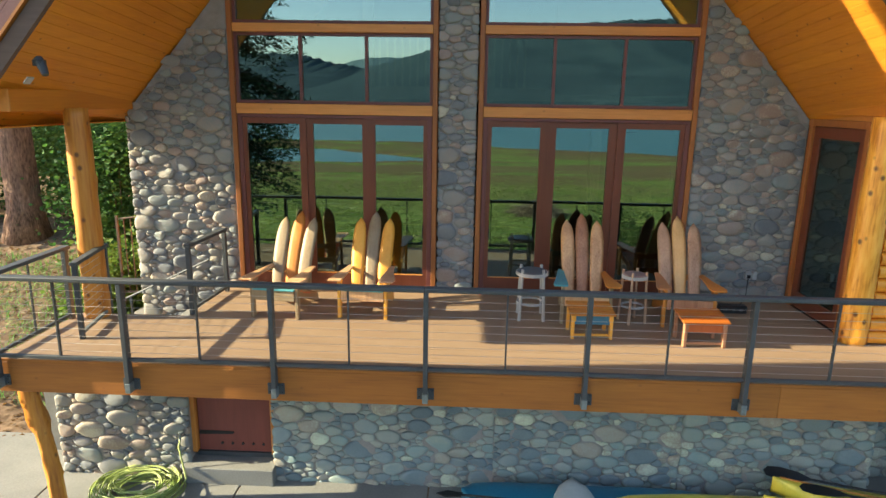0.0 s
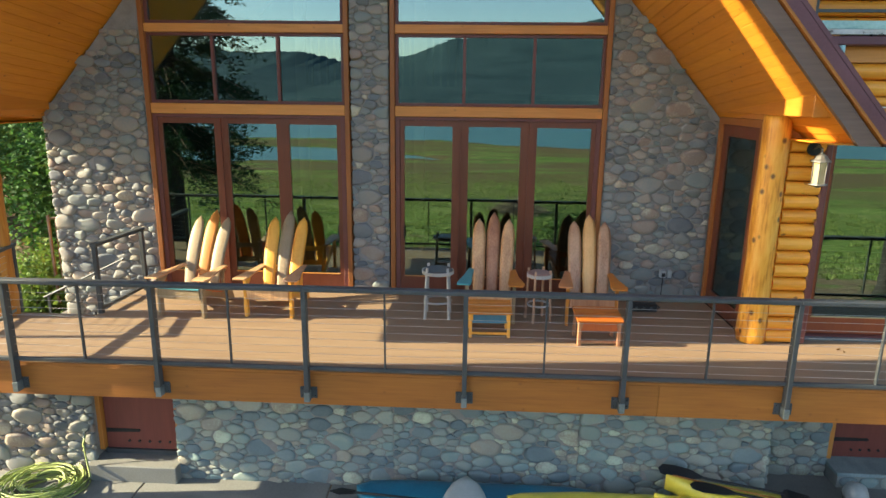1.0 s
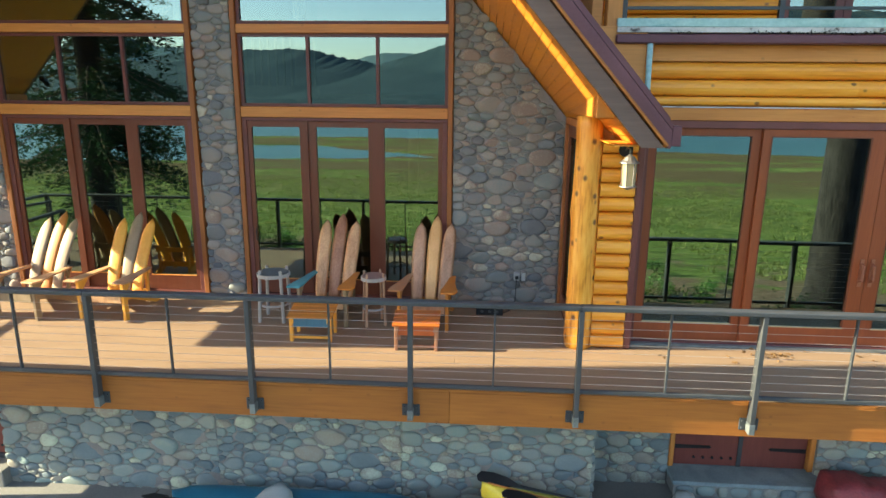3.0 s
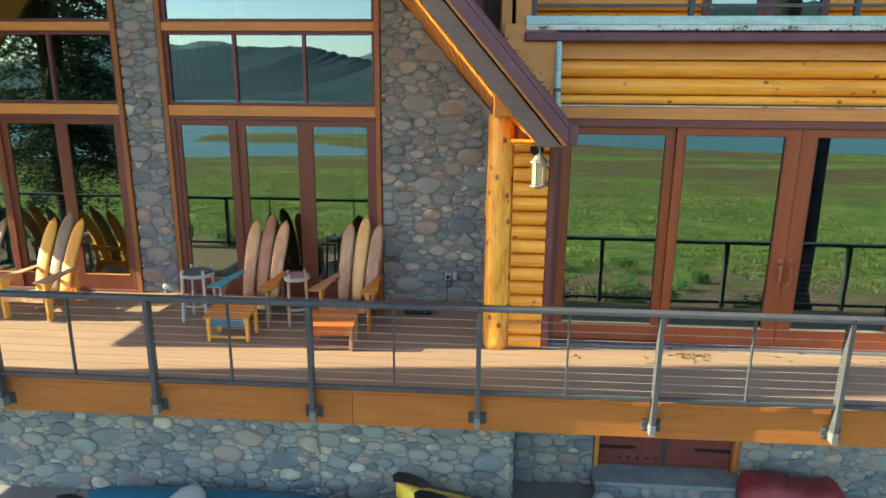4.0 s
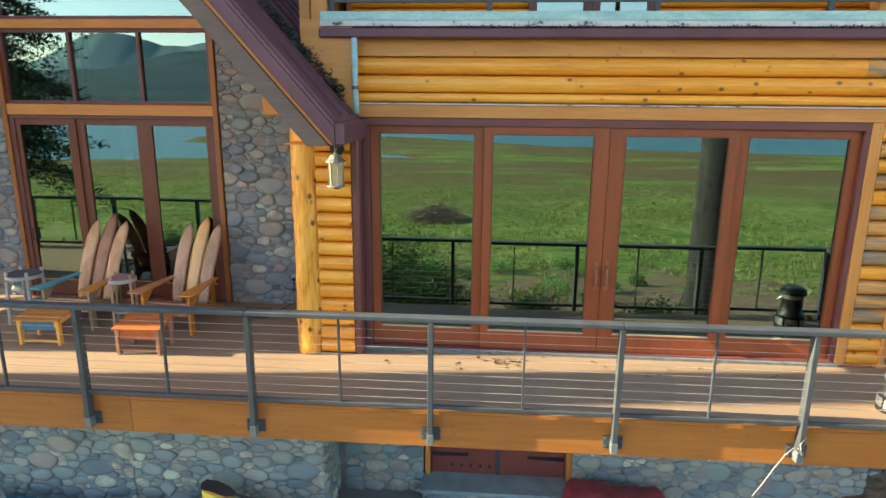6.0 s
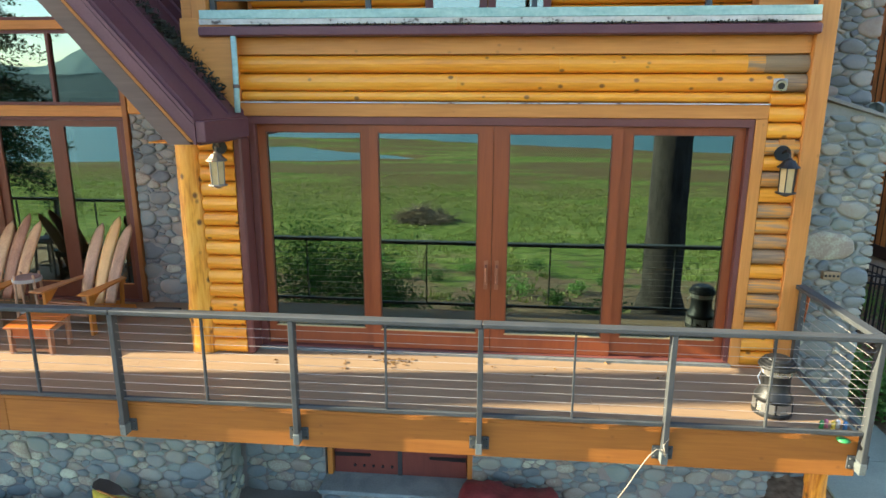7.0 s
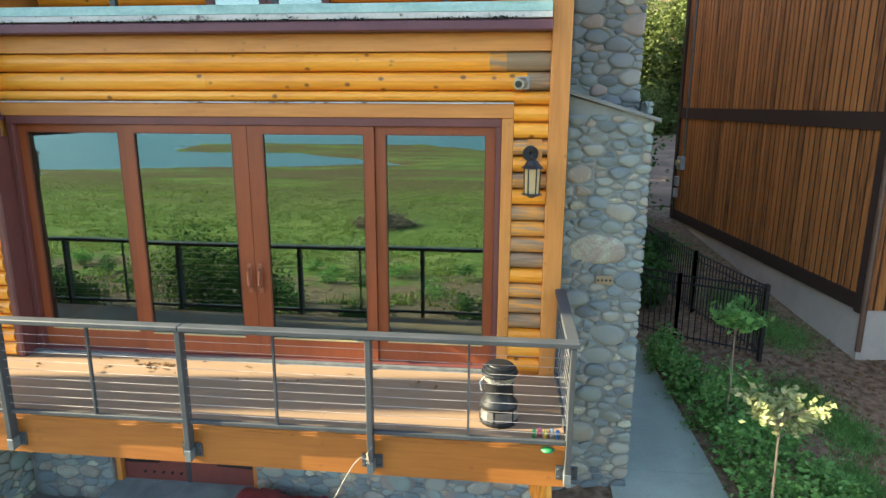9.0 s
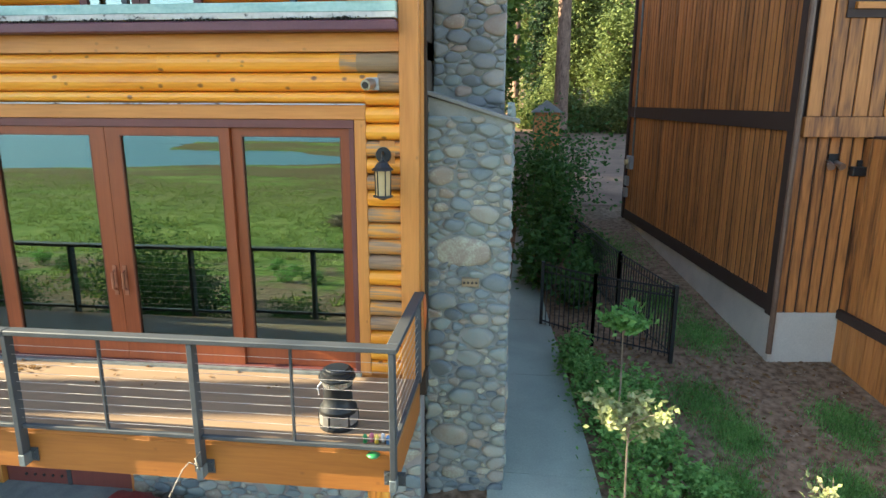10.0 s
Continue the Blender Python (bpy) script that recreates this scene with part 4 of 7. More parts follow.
part("bottom_rail", box(3.2, 9.9, 7.60, 7.64, 4.20, 4.235), M_RAIL, bal)
part("top_rail", box(3.2, 9.9, 7.58, 7.66, 5.0, 5.05), M_RAIL, bal)
for x in (3.24, 5.05, 6.9, 8.75, 9.87):
    part("post", box(x - 0.03, x + 0.03, 7.59, 7.65, 4.09, 5.0), M_RAIL, bal)

# wing doors
wd = thing("door_wing", "four tall mahogany glass doors reflecting the meadow", "door", (6.44, 7.65, 0), kind="structure")
fr = bmesh.new()
FX0, FX1, FZ = 3.57, 9.36, 2.915
box(FX0, FX1, 7.575, 7.74, FZ - 0.09, FZ, fr), box(FX0, FX0 + 0.08, 7.575, 7.74, 0, FZ - 0.09, fr), box(FX1 - 0.057, FX1, 7.575, 7.74, 0, FZ - 0.09, fr), box(FX0, FX1, 7.56, 7.74, 0.0, 0.045, fr)
part("door_frame", fr, M_CLAD, wd, bevel=0.004)
edges = [FX0 + 0.083, 5.02, 6.49, 7.955, FX1 - 0.06]
stiles = [(0.10, 0.10), (0.10, 0.172), (0.172, 0.11), (0.11, 0.10)]
for k in range(4):
    a, b = edges[k] + 0.003, edges[k + 1] - 0.003
    s0, s1 = stiles[k]
    yy = 7.60 if k in (1, 2) else 7.645
    top, low = FZ - 0.178, 0.278
    leaf = bmesh.new()
    box(a, a + s0, yy, yy + 0.055, 0.05, FZ - 0.095, leaf), box(b - s1, b, yy, yy + 0.055, 0.05, FZ - 0.095, leaf)
    box(a + s0, b - s1, yy, yy + 0.055, top, FZ - 0.095, leaf), box(a + s0, b - s1, yy, yy + 0.055, 0.05, low, leaf)
    lf = part("leaf", leaf, M_DOOR, wd)
    part("pane", box(a + s0, b - s1, yy + 0.025, yy + 0.033, low, top), M_GLASS, lf).visible_shadow = False
    part("glazing_bead", box(a + s0, b - s1, yy - 0.004, yy + 0.022, low, low + 0.014), M_PALE, lf)
    for x0, x1 in ((a + s0, a + s0 + 0.013), (b - s1 - 0.013, b - s1)):
        part("glazing_bead", box(x0, x1, yy - 0.003, yy + 0.022, low + 0.0145, top), M_DOORDARK, lf)
    part("glazing_bead", box(a + s0 + 0.0135, b - s1 - 0.0135, yy - 0.003, yy + 0.022, top - 0.013, top), M_DOORDARK, lf)
M_BRONZE = material("worn_bronze", [(0, (0.26, 0.095, 0.055)), (1, (0.42, 0.17, 0.10))], (6, 6, 6), (60, 60, 60), 0.4, 0.05, 0.5)
for hx in (6.425, 6.555):
    part("handle", tube([(hx, 7.60, 1.16), (hx, 7.545, 1.14), (hx, 7.54, 0.96), (hx, 7.545, 0.95), (hx, 7.60, 0.93)], 0.018, 6), M_BRONZE, wd, "bronze door pull")
    part("handle_plate", box(hx - 0.024, hx + 0.024, 7.588, 7.598, 0.86, 1.22), M_BRONZE, wd, "bronze back plate")
part("sill", box(FX0 - 0.02, FX1 + 0.02, 7.50, 7.56, 0.0, 0.03), M_GALV, wd)

# side door of the wing, seen edge on from the porch
sd = thing("door_side", "glass door in an orange frame in the side of the wing", "door", (2.9, 8.3, 0), kind="structure")
fr = bmesh.new()
box(2.80, 2.95, 9.02, 9.12, 0, 2.9, fr), box(2.80, 2.95, 7.62, 7.70, 0, 2.9, fr), box(2.80, 2.95, 7.70, 9.02, 2.80, 2.9, fr)
part("door_frame", fr, M_FASCIAZ, sd, bevel=0.005)
lf = bmesh.new()
box(2.84, 2.90, 8.86, 9.015, 0.03, 2.795, lf), box(2.84, 2.90, 7.705, 7.86, 0.03, 2.795, lf), box(2.84, 2.90, 7.86, 8.86, 2.63, 2.795, lf), box(2.84, 2.90, 7.86, 8.86, 0.03, 0.26, lf)
leaf = part("leaf", lf, M_DOORDARK, sd)
part("pane", box(2.865, 2.872, 7.86, 8.86, 0.26, 2.63), M_GLASS, leaf).visible_shadow = False
part("upper_wall", box(2.86, 2.98, 7.6, 9.5, 2.9, 8.0), M_TRIM, sd)

# ---- unseen upper walls and roofs, added to close the house and shade the neighbour ----
top = thing("roof_wing", "unseen burgundy roof added over the wing, shading the neighbouring building", "roof", (6.5, 11, 7), kind="structure")
part("covering", prism([(6.9, 6.75), (11.2, 9.7), (15.5, 8.6), (15.5, 8.72), (11.2, 9.85), (6.9, 6.87)], "x", 2.0, 11.2), M_ROOF, top)
part("back_wall", box(-7.7, 10.1, 15.2, 15.4, -0.5, 7.0), M_TRIM, top)
part("covering", prism([(15.5, 8.55), (21, 10.6), (26, 8.5), (26, 8.6), (21, 10.75), (15.5, 8.67)], "x", 0.0, 8.9), M_ROOF, top)
part("rear_wall", box(0.5, 8.8, 15.45, 25.6, -0.6, 8.6), M_TRIM, top)
part("end_wall", prism([(9.2, 4.0), (15.3, 4.0), (15.3, 8.6), (11.2, 9.6), (9.2, 8.2)], "x", 9.95, 10.09), M_TRIM, top)
part("east_wall", box(9.95, 10.09, 9.6, 15.3, -0.6, 4.0), M_TRIM, top)
part("west_wall", box(-7.74, -7.6, 9.5, 15.3, -0.5, 3.0), M_TRIM, top)

# ---- basement doors ----
def basement_door(n, x0, x1, y, leaves, zs, label):
    t = thing("door_basement_%d" % n, label, "door", ((x0 + x1) / 2, y, zs), kind="structure")
    part("jamb", box(x0, x0 + 0.07, y - 0.07, y + 0.1, zs + 0.087, -0.4), M_TRIMZ, t, bevel=0.005)
    part("jamb", box(x1 - 0.07, x1, y - 0.07, y + 0.1, zs + 0.087, -0.4), M_TRIMZ, t, bevel=0.005)
    w = (x1 - x0 - 0.15) / leaves
    for k in range(leaves):
        a = x0 + 0.075 + k * w
        lf = part("leaf", box(a + 0.008, a + w - 0.008, y, y + 0.06, zs + 0.09, -0.4), M_BASEDOOR, t, bevel=0.004)
        s = 1 if k == 0 else -1
        e = a + 0.02 if k == 0 else a + w - 0.02
        part("strap_hinge", prism([(e, zs + 0.34), (e + s * 0.48, zs + 0.355), (e + s * 0.50, zs + 0.375), (e + s * 0.48, zs + 0.395), (e, zs + 0.40)], "y", y - 0.012, y + 0.002), M_BLACK, lf)
        for j in range(5 if k == 0 else 0):
            x = a + w * (0.32 + 0.14 * j)
            part("stud", tube([(x, y + 0.002, zs + 0.21), (x, y - 0.014, zs + 0.21)], 0.02, 8), M_BLACK, lf)
    if leaves == 2:
        part("mullion", box((x0 + x1) / 2 - 0.03, (x0 + x1) / 2 + 0.03, y - 0.012, y - 0.002, zs + 0.09, -0.4), M_RAIL, t)
    if leaves == 1:
        part("sill", box(x0 - 0.03, x1 + 0.03, y - 0.36, y + 0.05, -2.15, zs + 0.02), M_CONC, t, bevel=0.012)
        part("threshold", box(x0 + 0.07, x1 - 0.07, y - 0.03, y + 0.05, zs + 0.021, zs + 0.086), M_RAIL, t)
        return
    part("sill", box(x0 - 0.03, x1 + 0.03, y - 0.44, y + 0.05, zs + 0.03, zs + 0.086), M_SILL, t, bevel=0.010)
    part("riser", box(x0 + 0.0, x1 - 0.0, y - 0.40, y + 0.05, -2.15, zs + 0.029), M_MORTAR_PALE, t)
    rng = np.random.default_rng(40 + n)
    x, h = x0 + 0.02, zs + 0.02 + 2.13
    while x < x1 - 0.12:
        w = min(rng.uniform(0.14, 0.30), x1 - 0.02 - x)
        part("stone", lathe([(0.08, -0.5), (0.36, -0.42), (0.5, -0.1), (0.47, 0.28), (0.2, 0.5)], 10), M_STONE_SHADE, t, smooth=True)
        t.children[-1].matrix_parent_inverse = t.matrix_basis.inverted() @ pose(x + w / 2, y - 0.40, -2.13 + h / 2) @ Matrix.Diagonal((w * 0.95, 0.07, h * rng.uniform(0.75, 0.95), 1))
        x += w + 0.012


basement_door(1, -6.13, -4.92, 7.16, 1, -1.92, "brick-red plank basement door with black strap hinge")
basement_door(2, 4.32, 6.30, 7.78, 2, -1.98, "brick-red double basement doors with black strap hinges")
for x0, x1, y0, y1 in ((-6.13, -4.9, 7.25, 7.4), (4.3, 6.32, 7.87, 8.0)):
    structure("wall_behind_door", box(x0, x1, y0, y1, -2.3, -0.35), M_ROOM, "wall behind the basement door", "wall")

# ---- neighbouring building ----
M_SIDE = wood("stained_siding", [(0.08, (0.075, 0.032, 0.016)), (1, (0.72, 0.33, 0.11)), (0.26, (0.24, 0.092, 0.028)), (0.5, (0.46, 0.180, 0.047)), (0.8, (0.58, 0.235, 0.066))], "z", 0.6, spread=0.38, bump=0.4, grain=30)
M_SIDEDARK = wood("dark_band_wood", [(0, (0.028, 0.016, 0.012)), (1, (0.06, 0.032, 0.022))], "x", 0.75)
CORNER, FAR = Vector((15.47, 11.6, 0)), Vector((14.48, 20.7, 0))
along = (FAR - CORNER).normalized()
front = Vector((along.y, -along.x, 0))
BZ0, BZ1 = -0.34, 6.5
nb = thing("neighbour_building", "two-storey neighbouring building with dark vertical wood siding", "building", CORNER)


def slab(o, u, a, b, n, t0, t1, z0, z1, bm=None):
    """A board on a wall: from a to b along u, t0 to t1 along the normal."""
    bm = bm or bmesh.new()
    vs = [bm.verts.new(o + u * s + n * t + Vector((0, 0, z))) for z in (z0, z1) for s, t in ((a, t0), (b, t0), (b, t1), (a, t1))]
    for f in ((0, 1, 2, 3), (7, 6, 5, 4), (0, 4, 5, 1), (1, 5, 6, 2), (2, 6, 7, 3), (3, 7, 4, 0)):
        bm.faces.new([vs[i] for i in f])
    bmesh.ops.recalc_face_normals(bm, faces=bm.faces)
    return bm


out_l = Vector((-along.y, along.x, 0)) * 1.0
if out_l.x > 0:
    out_l = -out_l
out_f = -along
length = (FAR - CORNER).length
part("wall", slab(CORNER, along, 0.0, length, -out_l, 0.0, 6.0, BZ0, BZ1), M_SIDEDARK, nb)
part("foundation", slab(CORNER, along, -0.02, length + 0.02, -out_l, 0.0, 0.5, -1.6, BZ0), M_FOUND, nb, "pale concrete foundation")
part("foundation", slab(CORNER, front, -0.01, 1.15, out_f, -0.1, 0.04, -1.6, BZ0), M_FOUND, nb, "pale concrete foundation")
step = 0.185
k = 0
while k * step < length - 0.05:
    a = k * step
    for z0, z1 in ((BZ0, 2.66), (2.96, BZ1)):
        part("siding_board", slab(CORNER, along, a + 0.026, a + step - 0.026, out_l, -0.02, 0.010 + 0.005 * (k % 3), z0, z1), M_SIDE, nb, bevel=0.006)
    k += 1
part("band", slab(CORNER, along, -0.03, length + 0.04, out_l, -0.02, 0.05, 2.665, 2.955), M_SIDEDARK, nb)
part("corner_trim", slab(CORNER, along, -0.05, 0.12, out_l, 0.018, 0.062, BZ0 - 0.05, BZ1), M_SIDEDARK, nb)
part("corner_trim", slab(CORNER, along, length - 0.12, length + 0.05, out_l, 0.018, 0.07, BZ0 - 0.05, BZ1), M_SIDEDARK, nb)
part("base_trim", slab(CORNER, along, 0.12, length, out_l, 0.0, 0.036, BZ0 - 0.02, BZ0 + 0.26), M_SIDEDARK, nb)
k = 0
while k * step < 1.25:
    a = k * step
    part("siding_board", slab(CORNER, front, a + 0.02, a + step - 0.02, out_f, -0.02, 0.03 + 0.004 * (k % 3), BZ0, 2.6), M_SIDE, nb, bevel=0.006)
    k += 1
# the nearer, jutting part
J = CORNER + front * 0.10 + out_f * 0.05
k = 0
part("jut_wall", slab(J, front, 0.02, 5.0, out_f, -1.2, -0.01, 2.66, BZ1), M_SIDEDARK, nb)
while k * 0.24 < 4.0:
    part("siding_board", slab(J, front, k * 0.24 + 0.014, k * 0.24 + 0.226, out_f, -0.01, 0.022 + 0.006 * (k % 2), 2.9, BZ1), M_SIDE, nb, bevel=0.006)
    k += 1
part("jut_beam", slab(J, front, -0.05, 5.0, out_f, -0.15, 0.12, 2.58, 2.895), M_SIDE, nb, bevel=0.01)
part("window_trim", slab(J, front, 0.40, 2.2, out_f, 0.02, 0.06, 4.36, 4.48), M_SIDEDARK, nb)
part("window_trim", slab(J, front, 0.40, 0.50, out_f, 0.02, 0.055, 4.485, 5.6), M_SIDEDARK, nb)
# light on this stretch of sill is put into its orange colour
part("window_sill", slab(J, front, 0.52, 0.95, out_f, 0.03, 0.10, 4.485, 4.58), M_TRIM, nb)
# opaque pane; the dark room behind it is put into its colour
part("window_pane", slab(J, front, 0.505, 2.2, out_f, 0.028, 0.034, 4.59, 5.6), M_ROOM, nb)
L = CORNER + front * 1.15
part("low_wall", slab(L, out_f, 0.0, 5.0, front, 0.0, 0.3, -1.2, 2.6), M_SIDEDARK, nb)
k = 0
while k * 0.2 < 4.6:
    part("siding_board", slab(L, out_f, k * 0.2 + 0.012, k * 0.2 + 0.186, -front, -0.01, 0.024, -0.27, 2.56), M_SIDE, nb, bevel=0.006)
    part("siding_board", slab(L, out_f, k * 0.2 + 0.006, k * 0.2 + 0.19, -front, -0.01, 0.05, -1.5, -0.44), M_SIDE, nb)
    k += 1
part("skirt_trim", slab(L, out_f, 0.0, 5.0, -front, 0.0, 0.09, -0.43, -0.28), M_SIDEDARK, nb)
M_PIPE = material("brown_painted_pipe", [(0, (0.10, 0.055, 0.035)), (1, (0.20, 0.12, 0.08))], (6, 6, 2), (50, 50, 20), 0.5, 0.1)
ds = thing("rain_pipe", "brown rain pipe on the corner of the neighbouring building", "rain pipe", CORNER)
c = CORNER + out_f * 0.09 + out_l * 0.02
part("pipe", tube([c + Vector((0, 0, 6.4)), c + Vector((0, 0, -1.05))], 0.05, 8), M_PIPE, ds)


# ---- furniture on the deck ----
def paint(name, a, b, axis="z", rough=0.5):
    return wood(name, [(0, a), (1, b)], axis, rough, per="object", spread=0.15, bump=0.15)


P_CREAM = paint("worn_cream_paint", (0.235, 0.165, 0.088), (0.33, 0.245, 0.142))
P_WHITE = paint("worn_white_paint", (0.30, 0.28, 0.25), (0.42, 0.40, 0.36))
P_ORANGE = paint("orange_varnish", (0.42, 0.135, 0.016), (0.56, 0.22, 0.03))
P_RED = paint("red_orange_varnish", (0.42, 0.085, 0.02), (0.58, 0.15, 0.03))
P_YELLOW = paint("yellow_varnish", (0.72, 0.31, 0.030), (0.88, 0.44, 0.065))
P_GREYWOOD = wood("bleached_wood", [(0, (0.26, 0.135, 0.070)), (1, (0.56, 0.345, 0.205)), (0.5, (0.44, 0.255, 0.145))], "z", 0.5, spread=0.15, bump=0.15, grain=60)
P_BROWN = wood("brown_board_wood", [(0, (0.20, 0.075, 0.035)), (1, (0.50, 0.255, 0.135)), (0.5, (0.37, 0.170, 0.085))], "z", 0.5, spread=0.15, bump=0.15, grain=60)
P_PINK = wood("pinkish_board_wood", [(0, (0.36, 0.165, 0.070)), (1, (0.74, 0.46, 0.235)), (0.5, (0.58, 0.325, 0.15))], "z", 0.5, spread=0.15, bump=0.15, grain=60)
P_AMBER = paint("amber_varnish", (0.36, 0.085, 0.010), (0.56, 0.17, 0.020), "x", 0.35)
P_TEAL = paint("teal_paint", (0.045, 0.22, 0.25), (0.085, 0.34, 0.36))
P_BLUE = paint("dull_blue_paint", (0.03, 0.12, 0.19), (0.06, 0.20, 0.28))
P_TAN = paint("honey_board_wood", (0.64, 0.34, 0.11), (0.80, 0.49, 0.20))
P_RUST = paint("rust_brown_varnish", (0.38, 0.15, 0.05), (0.50, 0.22, 0.08))
P_SLATE = paint("dark_slate_paint", (0.05, 0.055, 0.06), (0.10, 0.105, 0.11))
P_MAUVE = paint("faded_mauve_wood", (0.19, 0.11, 0.095), (0.29, 0.18, 0.15))


def surfboard(centre, width, length, tilt, fan, z0, y0):
    """A narrow board with a rounded nose, standing and leaning back."""
    bm = bmesh.new()
    n = 14
    prof = []
    for k in range(n + 1):
        f = k / n
        w = width / 2 * (0.80 + 0.20 * math.sin(min(f * 1.6, 1) * math.pi / 2)) if f < 0.70 else width / 2 * max(1 - ((f - 0.70) / 0.30) ** 2.3, 0.0) ** 0.52
        prof.append((f * length, max(w, 0.006)))
    rings = []
    for s, w in prof:
        ring = []
        for u, v in ((-1, 0), (-0.55, -0.6), (0, -1), (0.55, -0.6), (1, 0), (0.55, 0.6), (0, 1), (-0.55, 0.6)):
            bow = 0.24 * s * s
            x = centre + u * w + math.sin(fan) * s
            y = y0 + math.sin(tilt) * s + v * 0.014 * min(1, w / (width * 0.3)) * math.cos(tilt) + bow
            ring.append(bm.verts.new((x, y, z0 + math.cos(tilt) * s - v * 0.014 * math.sin(tilt))))
        rings.append(ring)
    for a, b in zip(rings, rings[1:]):
        for k in range(8):
            bm.faces.new((a[k], a[(k + 1) % 8], b[(k + 1) % 8], b[k]))
    bm.faces.new(rings[0][::-1]), bm.faces.new(rings[-1])
    bmesh.ops.recalc_face_normals(bm, faces=bm.faces)
    return bm


def lounge_chair(label, spot, turn, boards, arms, legs, seat, apron, edge=None, taller=1.0):
    """A low lounge chair whose back is three small surfboards. It faces -y."""
    c = thing("lounge_chair", label, "chair", (0, 0, 0), "surfboard chairs on the deck")
    W = 0.335
    for s in (-1, 1):
        part("front_leg", box(s * W - 0.022, s * W + 0.022, 0.0, 0.09, 0, 0.575), legs, c, bevel=0.004)
        part("side_rail", prism([(0.02, 0.30), (0.02, 0.42), (0.30, 0.36), (0.98, 0.12), (1.02, 0.0), (0.90, 0.0), (0.30, 0.24)], "x", s * (W - 0.05) - 0.016, s * (W - 0.05) + 0.016), legs, c, bevel=0.003)
        part("arm_bracket", prism([(0.09, 0.42), (0.09, 0.57), (0.26, 0.57)], "x", s * W - 0.014, s * W + 0.014), legs, c)
        bm = prism([(s * W - 0.105 + s * 0.03, -0.10), (s * W + 0.085 + s * 0.03, -0.10), (s * W + 0.105 + s * 0.04, 0.02), (s * W + 0.06, 0.40), (s * W + 0.04 - s * 0.02, 0.78), (s * W - 0.04 - s * 0.02, 0.78), (s * W - 0.07, 0.40), (s * W - 0.115 + s * 0.02, 0.02)], "z", 0.578, 0.602)
        part("armrest", bm, arms[0 if s < 0 else 1], c, bevel=0.006)
        part("back_post", prism([(0.72, 0.10), (0.78, 0.10), (0.82, 0.60), (0.77, 0.60)], "x", s * (W - 0.08) - 0.016, s * (W - 0.08) + 0.016), legs, c)
    for k in range(6):
        y, z = 0.03 + k * 0.105, 0.425 - k * 0.035 - (0.012 if k > 2 else 0)
        part("seat_slat", slab(Vector((0, y, z)), Vector((1, 0, 0)), -W + 0.03, W - 0.03, Vector((0, 0.95, -0.3)), 0.0, 0.092, -0.011, 0.011), seat, c, bevel=0.003)
    part("apron", box(-W + 0.03, W - 0.03, -0.012, 0.012, 0.27, 0.415), apron, c, bevel=0.004)
    if edge:
        part("front_edge", box(-W + 0.025, W - 0.025, -0.03, 0.05, 0.418, 0.446), edge, c, bevel=0.006)
    part("back_brace", box(-W + 0.04, W - 0.04, 0.795, 0.82, 0.50, 0.58), legs, c)
    part("low_brace", box(-W + 0.04, W - 0.04, 0.63, 0.66, 0.20, 0.29), legs, c)
    for k, m in enumerate(boards):
        ln = (1.14 if k == 1 else 1.05) * taller
        part("backboard", surfboard((k - 1) * 0.196, 0.204, ln * 1.02, radians(15), (k - 1) * radians(1.8), 0.24, 0.58 + (0.012 if k == 1 else 0)), m, c, smooth=True)
    c.matrix_basis = pose(spot[0], spot[1], 0, 0, 0, turn)
    return c


lounge_chair("cream lounge chair with surfboard back and orange centre board", (-5.04, 7.66), -6, (P_CREAM, P_ORANGE, P_CREAM), (P_PINK, P_PINK), P_CREAM, P_RED, P_CREAM, P_TEAL)
lounge_chair("yellow lounge chair with surfboard back and bleached centre board", (-3.79, 7.74), -2, (P_YELLOW, P_CREAM, P_YELLOW), (P_PINK, P_GREYWOOD), P_YELLOW, P_PINK, P_PINK, P_TEAL)
lounge_chair("lounge chair with brown surfboard back, teal and orange arms", (-0.60, 7.78), -3, (P_PINK, P_BROWN, P_PINK), (P_TEAL, P_ORANGE), P_CREAM, P_PINK, P_PINK, None, 1.03)
lounge_chair("lounge chair with grey and yellow surfboard back, orange arms", (0.82, 7.74), -5, (P_GREYWOOD, P_TAN, P_GREYWOOD), (P_RUST, P_ORANGE), P_ORANGE, P_BROWN, P_BROWN, None, 1.03)


def footstool(label, spot, turn, top, apron, legs):
    f = thing("footstool", label, "footstool", (0, 0, 0), "footstools of the lounge chairs")
    for s in (-1, 1):
        part("leg", box(s * 0.255 - 0.02, s * 0.255 + 0.02, -0.19, -0.12, 0, 0.33), legs, f, bevel=0.003)
        part("leg", box(s * 0.255 - 0.02, s * 0.255 + 0.02, 0.16, 0.22, 0, 0.38), legs, f, bevel=0.003)
        part("side_board", prism([(-0.19, 0.25), (0.22, 0.30), (0.22, 0.37), (-0.19, 0.325)], "x", s * 0.232 - 0.01, s * 0.232 + 0.01), legs, f)
    for k in range(4):
        y = -0.22 + k * 0.112
        z = 0.335 + k * 0.0145
        part("slat", slab(Vector((0, y, z)), Vector((1, 0, 0)), -0.30, 0.30, Vector((0, 0.99, 0.13)), 0, 0.098, 0, 0.022), top, f, bevel=0.004)
    part("apron", box(-0.233, 0.233, -0.165, -0.14, 0.20, 0.318), apron, f, bevel=0.003)
    part("stretcher", box(-0.235, 0.235, -0.16, -0.14, 0.035, 0.065), legs, f)
    f.matrix_basis = pose(spot[0], spot[1], 0, 0, 0, turn)


